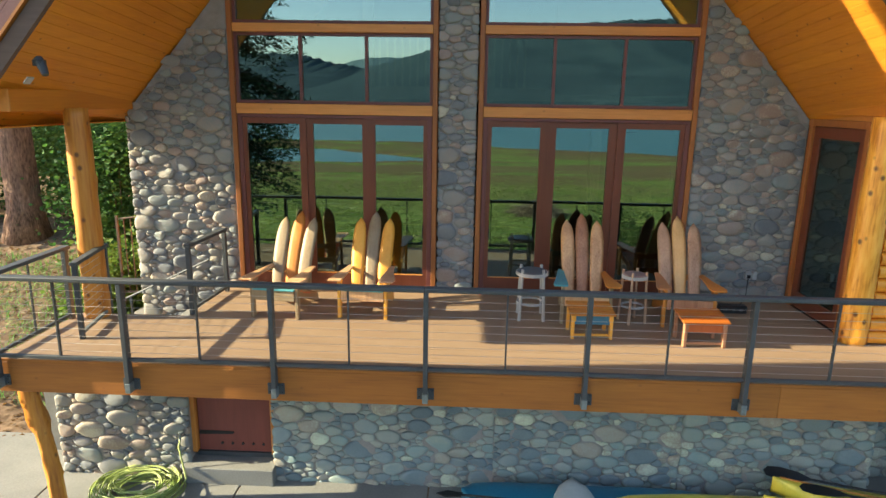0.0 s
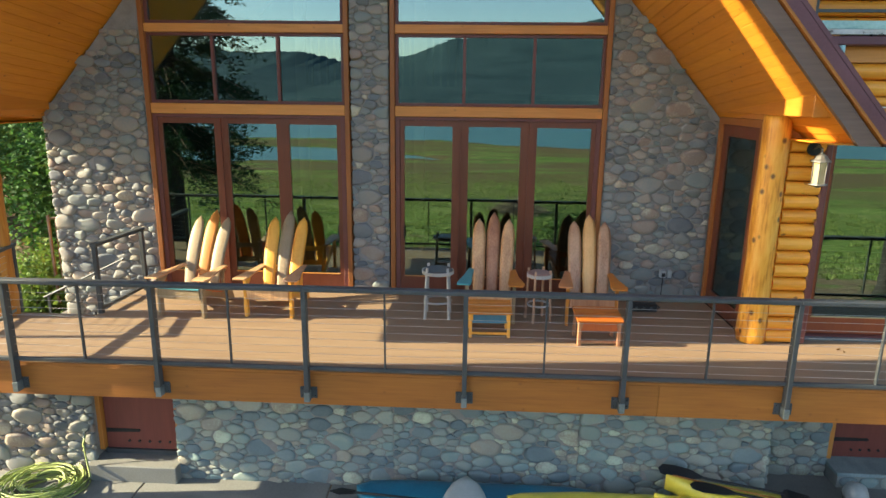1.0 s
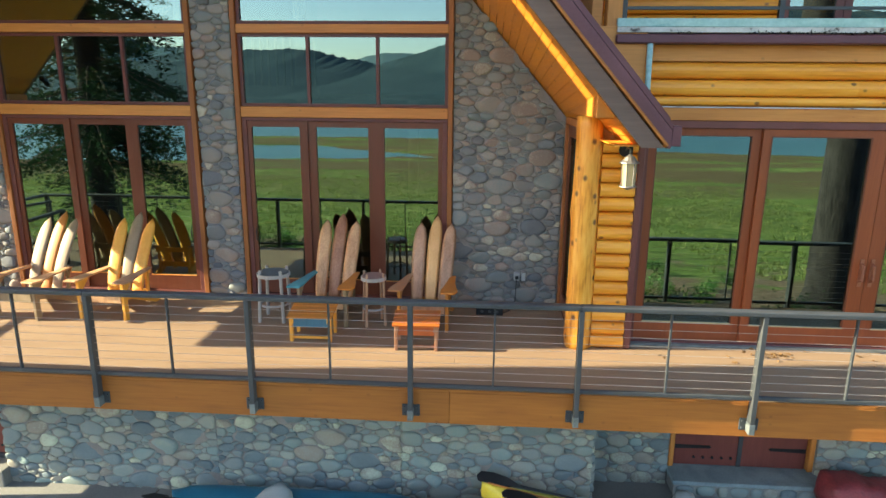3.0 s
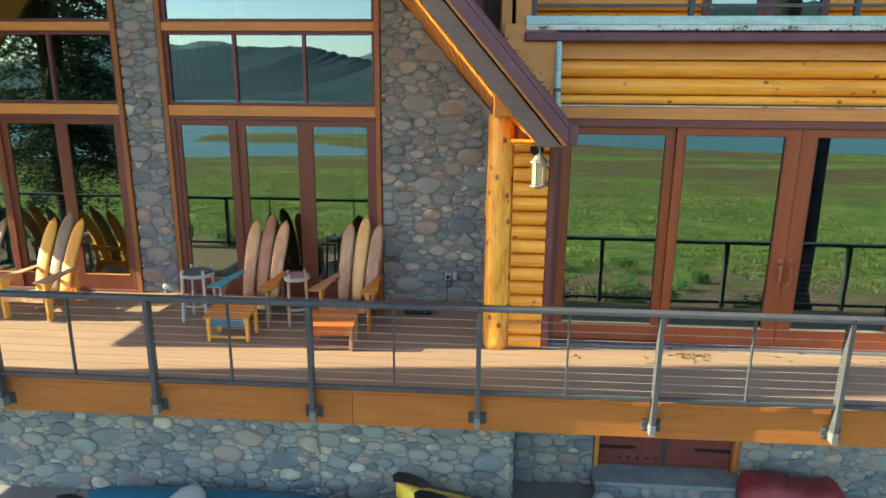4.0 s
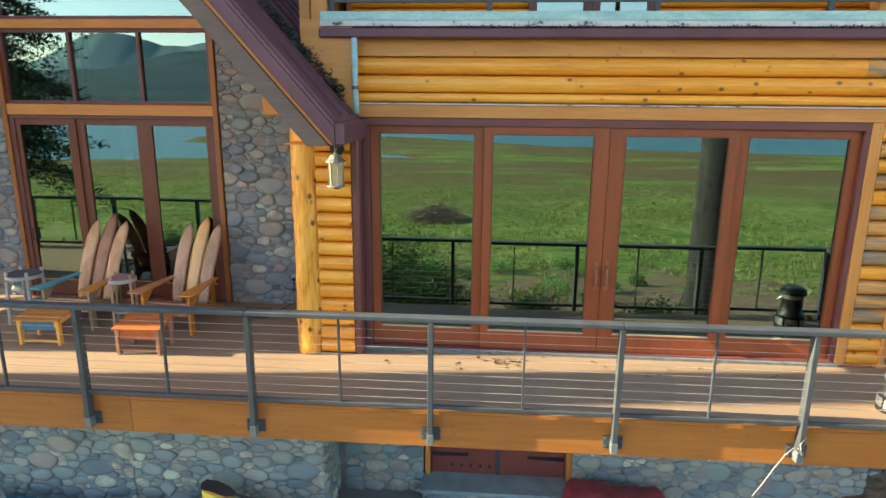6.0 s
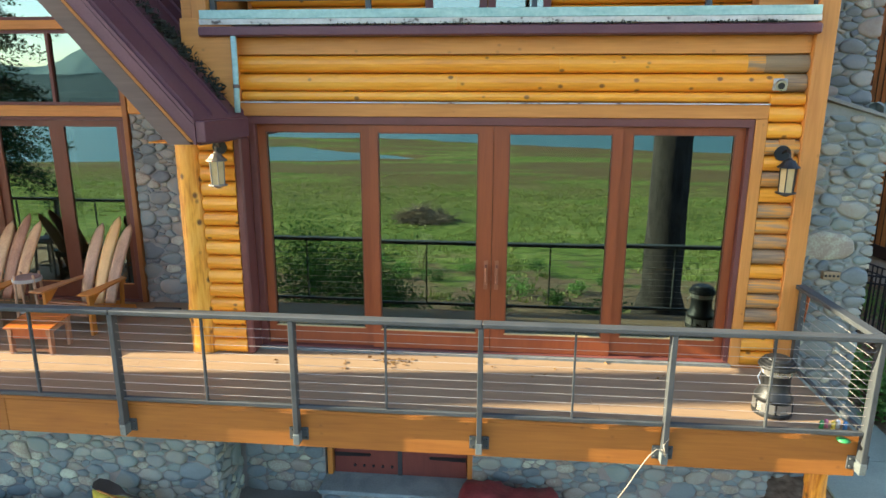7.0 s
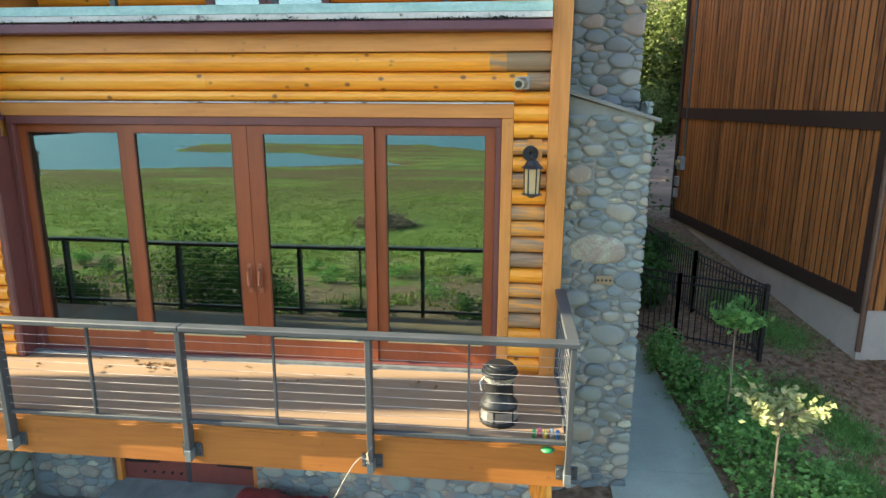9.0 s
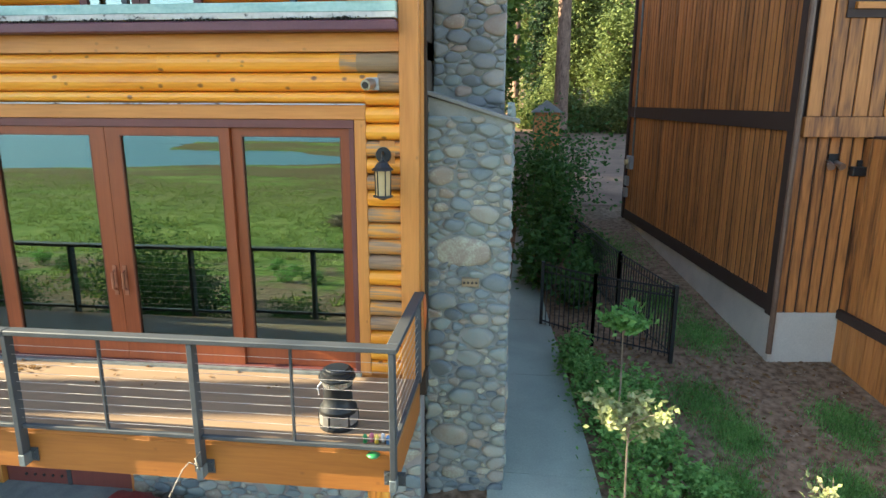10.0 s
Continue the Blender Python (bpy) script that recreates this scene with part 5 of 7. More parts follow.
footstool("orange slatted footstool with blue front board", (-0.62, 7.40), 2, P_ORANGE, P_BLUE, P_YELLOW)
footstool("amber slatted footstool with red front and brown legs", (0.80, 7.22), 2, P_AMBER, P_RED, P_BROWN)


def side_table(label, spot, top, legs, tilt=0.0, size=0.85):
    t = thing("side_table", label, "side table", (0, 0, 0), "round side tables on the deck")
    part("top", lathe([(0.02, 0.66), (0.235, 0.66), (0.255, 0.675), (0.255, 0.705), (0.235, 0.718), (0.02, 0.718)], 20), top, t, bevel=0)
    part("rim", lathe([(0.257, 0.655), (0.275, 0.655), (0.275, 0.70), (0.257, 0.70)], 20), P_WHITE, t)
    ring = [(0.235 * math.cos(a), 0.235 * math.sin(a), 0.24) for a in np.linspace(0, 2 * math.pi, 17)]
    part("ring_stretcher", tube(ring, 0.018, 6, caps=False), P_WHITE, t)
    for k in range(4):
        a = math.pi / 4 + k * math.pi / 2
        p = Vector((math.cos(a), math.sin(a), 0))
        part("leg", tube([p * 0.29, p * 0.245 + Vector((0, 0, 0.76))], [0.030, 0.026], 6), legs, t)
    t.matrix_basis = pose(spot[0], spot[1], 0, 0, 0, tilt) @ Matrix.Diagonal((size, size, 1, 1))


side_table("round white side table with a dark slate top", (-1.36, 8.05), P_SLATE, P_WHITE)
side_table("round faded side table with bleached wooden legs", (0.10, 8.0), P_MAUVE, P_GREYWOOD, 20, 0.66)

# ---- heater ----
h = thing("patio_heater", "round black kerosene heater with metal bands", "heater", (9.42, 6.42, 0))
c = (9.42, 6.42, 0)
M_CHROME = material("dull_chrome", [(0, (0.35, 0.34, 0.32)), (1, (0.5, 0.49, 0.47))], (6, 6, 6), (60, 60, 60), 0.3, 0, 0.85)
part("base", lathe([(0.10, 0.0), (0.19, 0.0), (0.195, 0.03), (0.19, 0.05)], 20, c), M_BLACK, h, smooth=False)
part("lower_band", lathe([(0.188, 0.052), (0.192, 0.055), (0.188, 0.15), (0.182, 0.152)], 20, c), M_CHROME, h, "chrome band")
part("tank", lathe([(0.186, 0.154), (0.182, 0.20), (0.145, 0.25), (0.138, 0.42), (0.146, 0.43)], 20, c), M_BLACK, h, smooth=True)
part("upper_band", lathe([(0.14, 0.432), (0.148, 0.435), (0.148, 0.49), (0.14, 0.492)], 20, c), M_CHROME, h, "chrome band")
part("cap", lathe([(0.15, 0.494), (0.178, 0.50), (0.182, 0.515), (0.178, 0.53), (0.165, 0.535), (0.165, 0.555), (0.14, 0.565), (0.14, 0.585), (0.115, 0.59), (0.11, 0.603), (0.02, 0.605)], 20, c), M_BLACK, h, smooth=False)
for k in range(6):
    a = k * math.pi / 3 + 0.3
    part("grille_bar", tube([(c[0] + 0.187 * math.cos(a), c[1] + 0.187 * math.sin(a), 0.05), (c[0] + 0.187 * math.cos(a), c[1] + 0.187 * math.sin(a), 0.155)], 0.012, 5), M_BLACK, h)
part("carry_handle", tube([(c[0] - 0.15, c[1], 0.45), (c[0] - 0.19, c[1] - 0.03, 0.40), (c[0] - 0.17, c[1] - 0.06, 0.33)], 0.008, 5), M_CHROME, h)

t = thing("power_box", "small black electrical box on the deck by the stone wall", "power box", (1.75, 8.55, 0))
part("body", box(1.55, 1.95, 8.48, 8.62, 0.002, 0.12), M_BLACK, t, bevel=0.01)
for k in range(3):
    part("socket", tube([(1.64 + k * 0.11, 8.482, 0.06), (1.64 + k * 0.11, 8.47, 0.06)], 0.022, 8), M_RAIL, t)
part("cord", tube([(1.95, 8.56, 0.02), (2.05, 8.7, 0.012), (2.0, 8.9, 0.012), (2.15, 9.05, 0.05), (2.16, 9.05, 0.4)], 0.008, 5), M_BLACK, t)

# ---- wall lanterns ----
def lantern(label, x, y, z, frame_mat):
    """z is the middle of the lantern's glass; y the wall face behind it."""
    t = thing("wall_lantern", label, "lantern", (x, y, z), "wall lanterns")
    part("backplate", tube([(x - 0.02, y - 0.0, z + 0.27), (x - 0.02, y - 0.03, z + 0.27)], 0.085, 16), M_BLACK, t, "round black backplate")
    part("arm", tube([(x - 0.02, y - 0.03, z + 0.27), (x - 0.01, y - 0.10, z + 0.31), (x, y - 0.17, z + 0.28), (x, y - 0.175, z + 0.22)], 0.013, 6), frame_mat, t)
    q = (x, y - 0.175, z)
    part("roof", lathe([(0.015, 0.235), (0.03, 0.215), (0.055, 0.205), (0.085, 0.16), (0.115, 0.135), (0.118, 0.125), (0.02, 0.125)], 12, q), frame_mat, t)
    part("glass", lathe([(0.074, -0.14), (0.082, 0.123)], 6, q), M_PALE, t, "pale frosted glass")
    for k in range(6):
        a = k * math.pi / 3
        part("glazing_bar", tube([(q[0] + 0.078 * math.cos(a), q[1] + 0.078 * math.sin(a), z - 0.14), (q[0] + 0.086 * math.cos(a), q[1] + 0.086 * math.sin(a), z + 0.125)], 0.007, 4), frame_mat, t)
    part("base", lathe([(0.105, -0.142), (0.108, -0.155), (0.06, -0.17), (0.015, -0.19)], 12, q), frame_mat, t)


M_PEWTER = material("aged_pewter", [(0, (0.13, 0.125, 0.115)), (1, (0.24, 0.23, 0.21))], (8, 8, 8), (60, 60, 60), 0.5, 0.1, 0.5)
lantern("pewter wall lantern with frosted glass beside the log post", 3.34, 7.34, 2.30, M_PEWTER)
lantern("black wall lantern with frosted glass on the log column", 9.70, 7.58, 2.28, M_BLACK)
part("mount_board", box(9.62 + 0.02, 9.80, 7.565, 7.60, 2.46, 2.70), M_TRIMZ, wing)

# ---- small fixtures ----
t = thing("security_camera", "small round grey security camera on the log wall", "camera", (9.55, 7.58, 3.28))
part("bracket", box(9.50, 9.64, 7.55, 7.60, 3.22, 3.35), M_GREYPLASTIC, t, bevel=0.01)
part("housing", tube([(9.575, 7.55, 3.285), (9.555, 7.50, 3.28), (9.53, 7.43, 3.27)], [0.055, 0.06, 0.056], 14), M_CHROME, t, smooth=False)
part("lens", tube([(9.53, 7.435, 3.27), (9.524, 7.42, 3.268)], 0.036, 12), M_BLACK, t, "black lens")
t = thing("spotlight", "dark swivel spotlight under the sloped porch ceiling", "spotlight", (-7.26, 6.45, 3.42))
zc = soffit_z(-7.2)
part("base", box(-7.28, -7.18, 6.40, 6.50, zc - 0.07, zc - 0.0), M_BLACK, t)
part("head", tube([(-7.25, 6.46, zc + 0.02), (-7.22, 6.45, zc - 0.03), (-7.16, 6.42, zc - 0.14), (-7.15, 6.41, zc - 0.17)], [0.045, 0.055, 0.042, 0.036], 12), M_RAIL, t)
part("junction_plate", slab(Vector((-7.42, 6.40, soffit_z(-7.42) - 0.012)), Vector((0.656, 0, 0.755)), 0, 0.09, Vector((0, 1, 0)), 0, 0.12, -0.008, 0.008), M_GREYPLASTIC, t)
t = thing("outlet_box", "grey outlet boxes on the stone wall by the deck floor", "outlet", (2.2, 9.08, 0.45))
part("box", box(2.12, 2.21, 9.06, 9.17, 0.38, 0.50), M_GREYPLASTIC, t, bevel=0.006)
part("cover", box(2.235, 2.30, 9.07, 9.17, 0.38, 0.51), M_GREYPLASTIC, t, bevel=0.006)
part("plug", box(2.14, 2.19, 9.04, 9.062, 0.41, 0.46), M_BLACK, t)
t = thing("outlet_plate", "pale outlet plate with four dark sockets on the chimney", "outlet", (10.62, 8.0, 1.06))
part("plate", box(10.50, 10.70, 7.955, 8.03, 1.0, 1.10), P_CREAM, t, bevel=0.006)
for k in range(4):
    part("socket", tube([(10.528 + k * 0.047, 7.96, 1.05), (10.528 + k * 0.047, 7.947, 1.05)], 0.015, 8), M_BLACK, t)
M_ROPE = material("pale_rope", [(0, (0.24, 0.21, 0.17)), (1, (0.36, 0.32, 0.26))], (9, 9, 9), (90, 90, 90), 0.9, 0.3)
t = thing("rope", "pale rope hanging from a railing post", "rope", (8.16, 5.88, -0.15))
part("strand", tube([(8.22, 5.855, -0.20), (8.15, 5.84, -0.16), (8.08, 5.84, -0.24), (7.99, 5.84, -0.40), (7.90, 5.84, -0.58), (7.82, 5.84, -0.72)], 0.0055, 6), M_ROPE, t, smooth=True)
part("loop", tube([(8.26, 5.85, -0.05), (8.21, 5.845, -0.12), (8.24, 5.85, -0.24), (8.20, 5.85, -0.17)], 0.007, 6), M_ROPE, t, smooth=True)
# small coloured toys in the corner of the deck
TOYS = [("green", (0.03, 0.24, 0.075)), ("pink", (0.60, 0.16, 0.22)), ("yellow", (0.70, 0.50, 0.08)), ("white", (0.62, 0.62, 0.58)), ("blue", (0.06, 0.20, 0.42))]
for k, (nm, rgb) in enumerate(TOYS):
    m = material("toy_" + nm, [(0, tuple(v * 0.85 for v in rgb)), (1, rgb)], (6, 6, 6), (50, 50, 50), 0.4, 0)
    x, y = 9.76 + 0.055 * k, 6.10 + 0.03 * (k % 2)
    toy = part("toy", lathe([(0.012, 0.0), (0.022, 0.008), (0.018, 0.04), (0.024, 0.06), (0.017, 0.085), (0.004, 0.095)], 8, (x, y, 0.001)), m, smooth=True)
    tagged(toy, "small %s plastic toy on the deck corner" % nm, "toy", "toys on the deck corner")
# flat green stand-in for a thing outside the railing, not made out
t = thing("watering_toy", "flat green object outside the railing", "toy", (9.86, 5.94, -0.02))
part("body", lathe([(0.02, -0.022), (0.05, -0.016), (0.064, 0.0), (0.035, 0.012), (0.01, 0.016)], 9, (9.88, 5.915, -0.004)), bpy.data.materials["toy_green"], t, smooth=True)

# ---- boats and clutter on the patio ----
def hull(name, label, x0, x1, y, z, width, height, mat, tip=0.5, group="kayaks against the basement wall", sharp=False):
    t = thing(name, label, "kayak", ((x0 + x1) / 2, y, z), group)
    bm = bmesh.new()
    n, rings = 22, []
    for i in range(n + 1):
        f = i / n
        e = min(f, 1 - f) * (x1 - x0) / tip
        w = width / 2 * (math.sin(min(e, 1) * math.pi / 2) ** 0.9 if sharp else math.sqrt(1 - (1 - min(e, 1)) ** 2)) + 0.012
        rise = 0.10 * (1 - min(e, 1)) ** 2
        hgt = height * (0.55 + 0.45 * min(e, 1))
        ring = []
        for k in range(14):
            a = 2 * math.pi * k / 14
            up = math.sin(a)
            ring.append(bm.verts.new((x0 + f * (x1 - x0), y + w * math.copysign(abs(math.cos(a)) ** 0.8, math.cos(a)), z + height / 2 + rise + (hgt / 2) * math.copysign(abs(up) ** (0.65 if up > 0 else 0.9), up))))
        rings.append(ring)
    for a, b in zip(rings, rings[1:]):
        for k in range(14):
            bm.faces.new((a[k], a[(k + 1) % 14], b[(k + 1) % 14], b[k]))
    bm.faces.new(rings[0][::-1]), bm.faces.new(rings[-1])
    bmesh.ops.recalc_face_normals(bm, faces=bm.faces)
    part("hull", bm, mat, t, smooth=True)
    return t


def gloss(name, a, b):
    return material(name, [(0, a), (1, b)], (1.2, 1.2, 1.2), (30, 30, 30), 0.35, 0.08)


K_BLUE, K_WHITE, K_YELLOW = gloss("blue_plastic", (0.006, 0.115, 0.20), (0.012, 0.20, 0.31)), gloss("grey_white_plastic", (0.32, 0.36, 0.34), (0.46, 0.49, 0.46)), gloss("yellow_plastic", (0.62, 0.50, 0.04), (0.78, 0.66, 0.09))
K_RED = material("red_tarp", [(0, (0.15, 0.022, 0.026)), (1, (0.34, 0.055, 0.060))], (5, 5, 5), (30, 30, 30), 0.55, 0.6, distance=0.03)
G = -2.14
k = hull("kayak", "blue sit-on-top kayak lying by the basement wall", -2.30, 0.9, 6.46, G, 0.62, 0.31, K_BLUE)
part("deck_strap", box(-1.78, -1.72, 6.24, 6.30, -1.88, -1.855), P_ORANGE, k)
k = hull("paddle_board", "grey-white paddle board lying across the blue kayak", -1.25, 1.45, 5.52, G + 0.31, 0.62, 0.12, K_WHITE, 0.75)
k.matrix_basis = pose(-0.92, 5.18, G + 0.31, 0, 0, 88)
k = hull("kayak", "long yellow kayak lying along the basement wall", -0.36, 3.3, 6.22, G, 0.55, 0.44, K_YELLOW, 0.9)
k = hull("kayak", "yellow kayak with two black paddles on top", 1.72, 5.0, 6.66, G + 0.22, 0.56, 0.40, K_YELLOW, 1.5, sharp=True)
part("seat", prism([(3.05, -1.535), (3.42, -1.535), (3.38, -1.47), (3.10, -1.44)], "y", 6.50, 6.82), M_BLACK, k, bevel=0.02)
part("keel_line", tube([(1.80, 6.66, -1.505), (2.2, 6.66, -1.515), (3.0, 6.66, -1.512)], 0.010, 6), P_ORANGE, k)
k.matrix_basis = pose(3.25, 6.12, G + 0.14, 0, 1.5, -17)
k = hull("kayak", "yellow kayak nosing out below the other", 1.56, 4.6, 6.34, G + 0.08, 0.55, 0.40, K_YELLOW, 1.5, sharp=True)
part("trim", tube([(1.75, 6.20, -1.68), (2.3, 6.10, -1.66), (3.0, 6.07, -1.66)], 0.02, 6), P_ORANGE, k)
k.matrix_basis = pose(2.94, 5.92, G + 0.08, 0, 0, -16)


def paddle(label, tip, far, roll):
    """A long asymmetric blade at the tip and a straight shaft to the far end."""
    tip, far = Vector(tip), Vector(far)
    pd = thing("paddle", label, "paddle", tip, "paddles")
    outline = [(0.0, 0.015), (0.05, 0.075), (0.20, 0.092), (0.40, 0.070), (0.54, 0.018), (0.54, -0.014), (0.40, -0.055), (0.16, -0.078), (0.03, -0.050)]
    b = part("blade", prism(outline, "z", -0.006, 0.006), M_BLACK, pd, bevel=0.003)
    d = (far - tip).normalized()
    turn = math.degrees(math.atan2(d.y, d.x))
    b.matrix_parent_inverse = pd.matrix_basis.inverted() @ pose(*tip, 0, 0, turn) @ pose(0, 0, 0, roll, 0, 0)
    part("shaft", tube([tip + d * 0.50, far], 0.016, 8), M_BLACK, pd)


paddle("black double-bladed paddle lying on the yellow kayak", (1.62, 6.71, -1.545), (3.95, 5.97, -1.55), 38)
paddle("second black paddle lying on the yellow kayak", (1.93, 6.40, -1.565), (3.85, 5.86, -1.56), 15)
pd = thing("paddle", "dark paddle lying in front of the blue kayak", "paddle", (-2.2, 6.1, -2.1), "paddles")
part("shaft", tube([(-2.35, 6.30, -1.80), (-0.4, 6.12, -1.80)], 0.016, 8), M_BLACK, pd)
part("blade", prism([(-2.62, 6.30), (-2.50, 6.24), (-2.30, 6.26), (-2.28, 6.33), (-2.48, 6.37)], "z", -1.805, -1.79), M_BLACK, pd)
# red bundle
bm = bmesh.new()
n, rings = 34, []
for i in range(n + 1):
    f = i / n
    e = min(1.0, math.sin(math.pi * min(max(f, 0.0), 1.0)) * 3.2) ** 0.5
    ring = []
    for k in range(24):
        a = 2 * math.pi * k / 24
        ca, sa = math.cos(a), math.sin(a)
        sq = 1.0 / max(abs(ca) ** 3.2 + abs(sa) ** 3.2, 1e-6) ** (1 / 3.2)
        fold = 0.022 * noise.noise((i * 0.55, k * 0.9, 3)) + 0.03 * noise.noise((i * 0.2 + k * 0.3, k * 0.25, 9))
        ring.append(bm.verts.new((6.12 + 1.32 * f + 0.03 * noise.noise((k * 0.7, i * 0.4, 5)), 7.20 + (0.27 * e * sq + fold) * ca, max(-1.88 + (0.23 * e * sq + fold) * sa + 0.04 * math.sin(f * 7), -2.138))))
    rings.append(ring)
for a, b in zip(rings, rings[1:]):
    for k in range(24):
        bm.faces.new((a[k], a[(k + 1) % 24], b[(k + 1) % 24], b[k]))
bm.faces.new(rings[0][::-1]), bm.faces.new(rings[-1])
bmesh.ops.recalc_face_normals(bm, faces=bm.faces)
tagged(part("wrapped_boat", bm, K_RED, None, "", True), "bundle wrapped in dark red tarp on the patio", "tarp bundle")
tagged(part("buoy", lathe([(0.02, 0.0), (0.12, 0.05), (0.16, 0.16), (0.12, 0.27), (0.02, 0.32)], 14, (4.35, 7.0, G)), K_WHITE, None, "", True), "pale round buoy on the patio", "buoy")

# garden hose
M_HOSE = material("green_hose", [(0, (0.13, 0.22, 0.04)), (1, (0.44, 0.48, 0.16))], (3, 3, 3), (30, 30, 30), 0.5, 0.1)
hose = thing("garden_hose", "coiled yellow-green garden hose on the patio", "hose", (-6.66, 6.55, G))
rng = np.random.default_rng(44)
for k in range(34):
    r = rng.uniform(0.22, 0.62)
    zz = G + 0.015 + 0.20 * rng.random() * (1.2 - r)
    cx, cy = -6.66 + rng.normal(0, 0.03), 6.55 + rng.normal(0, 0.02)
    t0, sq = rng.uniform(0, 6.3), rng.uniform(0.72, 0.9)
    pts = [(cx + r * math.cos(a), cy + r * sq * math.sin(a), zz + 0.03 * math.sin(2 * a + t0)) for a in np.linspace(t0, t0 + rng.uniform(4.5, 6.28), 26)]
    part("coil", tube(pts, 0.010, 5), M_HOSE, hose, smooth=True)
part("supply", tube([(-6.19, 6.90, -1.50), (-6.21, 6.86, -1.62), (-6.15, 6.80, -1.80), (-6.07, 6.72, -2.02), (-6.12, 6.62, -2.10), (-6.3, 6.55, -2.11)], 0.013, 6), M_HOSE, hose, smooth=True)
tap = thing("tap", "brass garden tap on the stone wall", "tap", (-6.19, 6.93, -1.47))
part("spout", tube([(-6.19, 6.97, -1.46), (-6.19, 6.88, -1.46), (-6.19, 6.87, -1.52)], 0.016, 6), M_GALV, tap)
part("wheel", lathe([(0.01, 0.0), (0.035, 0.0), (0.035, 0.012), (0.01, 0.012)], 10, (-6.19, 6.905, -1.43)), M_GALV, tap)

# faint interior seen through the upper panes
inside = thing("staircase", "wooden stair with balusters inside the great room", "stairs", (-3.6, 12.0, 0))
M_INNER = paint("honey_interior_wood", (0.40, 0.24, 0.12), (0.55, 0.36, 0.19))
for x in (-4.35, -2.0, 0.2):
    part("post", box(x - 0.1, x + 0.1, 12.0, 12.2, 0.0, 6.0), M_INNER, inside)
part("handrail", box(-4.4, 2.4, 12.02, 12.12, 4.25, 4.33), M_INNER, inside)
part("floor_edge", box(-4.4, 2.4, 12.0, 12.2, 3.1, 3.35), M_INNER, inside)
for k in range(20):
    part("baluster", box(-4.15 + k * 0.15, -4.11 + k * 0.15, 12.04, 12.08, 3.35, 4.25), M_INNER, inside)

# ---- path and iron fence beside the chimney ----
path = thing("path", "grey concrete path running up beside the chimney", "path", (11.5, 9, -1.6), kind="structure")
PY = [3.0, 5.2, 8.35, 10.95, 13.2, 15.6, 18.0, 20.5]


def path_edges(y):
    return 10.7 + 0.03 * (y - 3), float(np.interp(y, (3, 6.5, 8.5, 11, 14.5, 18.8, 21), (12.38, 12.34, 12.24, 12.06, 11.75, 11.6, 11.9)))


for y0, y1 in zip(PY, PY[1:]):
    bm = bmesh.new()
    rows = []
    for y in np.linspace(y0 + 0.006, y1 - 0.006, 5):
        a, b = path_edges(y)
        z = ground_height(11.5, y) + 0.035
        rows.append([bm.verts.new((a, y, z - 0.15)), bm.verts.new((a, y, z)), bm.verts.new((b, y, z)), bm.verts.new((b, y, z - 0.15))])
    for p, q in zip(rows, rows[1:]):
        for k in range(3):
            bm.faces.new((p[k], p[k + 1], q[k + 1], q[k]))
    bm.faces.new(rows[0]), bm.faces.new(rows[-1][::-1])
    bmesh.ops.recalc_face_normals(bm, faces=bm.faces)
    part("slab", bm, M_PATH, path)


def iron_fence(label, a, b, h=1.3):
    a, b = Vector(a), Vector(b)
    t = thing("iron_fence", label, "fence", a, "black iron fence panels")
    d = (b - a)
    ln = d.length
    n = max(int(ln / 0.105), 2)
    for p in (a, b):
        part("post", box(p.x - 0.03, p.x + 0.03, p.y - 0.03, p.y + 0.03, p.z - 0.1, p.z + h + 0.03), M_BLACK, t)
    for z in (0.12, h - 0.16, h - 0.02):
        part("rail", tube([a + Vector((0, 0, z)), b + Vector((0, 0, z))], 0.017, 4), M_BLACK, t)
    for k in range(1, n):
        p = a + d * (k / n)
        part("picket", box(p.x - 0.009, p.x + 0.009, p.y - 0.009, p.y + 0.009, p.z + 0.05, p.z + h), M_BLACK, t)


iron_fence("black iron fence panel beside the concrete path", (11.69, 13.06, -1.28), (12.60, 12.2, -1.26))
iron_fence("black iron fence panel across the side yard", (12.60, 12.2, -1.26), (13.84, 11.42, -1.22))
iron_fence("black iron fence panel along the neighbouring building", (13.84, 11.46, -1.22), (13.25, 13.6, -1.15))
iron_fence("black iron fence panel along the neighbouring building", (13.25, 13.6, -1.15), (12.65, 16.8, -1.02))
iron_fence("black iron fence panel farther up the path", (12.65, 16.8, -1.02), (12.05, 19.6, -0.90))

# fittings of the neighbouring building
t = thing("electric_meter", "grey electric meter with conduit on the siding", "meter", (14.55, 20.1, 1.4))
q = CORNER + along * 8.55 + out_l * 0.03
part("conduit", tube([q + Vector((0, 0, 6.0)), q + Vector((0, 0, 1.55))], 0.03, 6), M_GALV, t)
part("box", slab(CORNER, along, 8.38, 8.72, out_l, 0.03, 0.16, 1.18, 1.56), M_GREYPLASTIC, t, bevel=0.01)
part("dial", tube([q + out_l * 0.13 + Vector((0, 0, 1.38)), q + out_l * 0.22 + Vector((0, 0, 1.38))], 0.08, 12), M_PALE, t)
part("lower_box", slab(CORNER, along, 8.72, 8.95, out_l, 0.03, 0.12, 0.66, 0.94), M_GREYPLASTIC, t, bevel=0.01)
part("lower_box", slab(CORNER, along, 8.76, 8.97, out_l, 0.03, 0.12, 0.30, 0.58), M_GREYPLASTIC, t, bevel=0.01)
fq = CORNER + front * 0.62 + out_f * 0.03
t = thing("flood_light", "twin chrome floodlight under the neighbouring overhang", "floodlight", fq + Vector((0, 0, 2.2)))
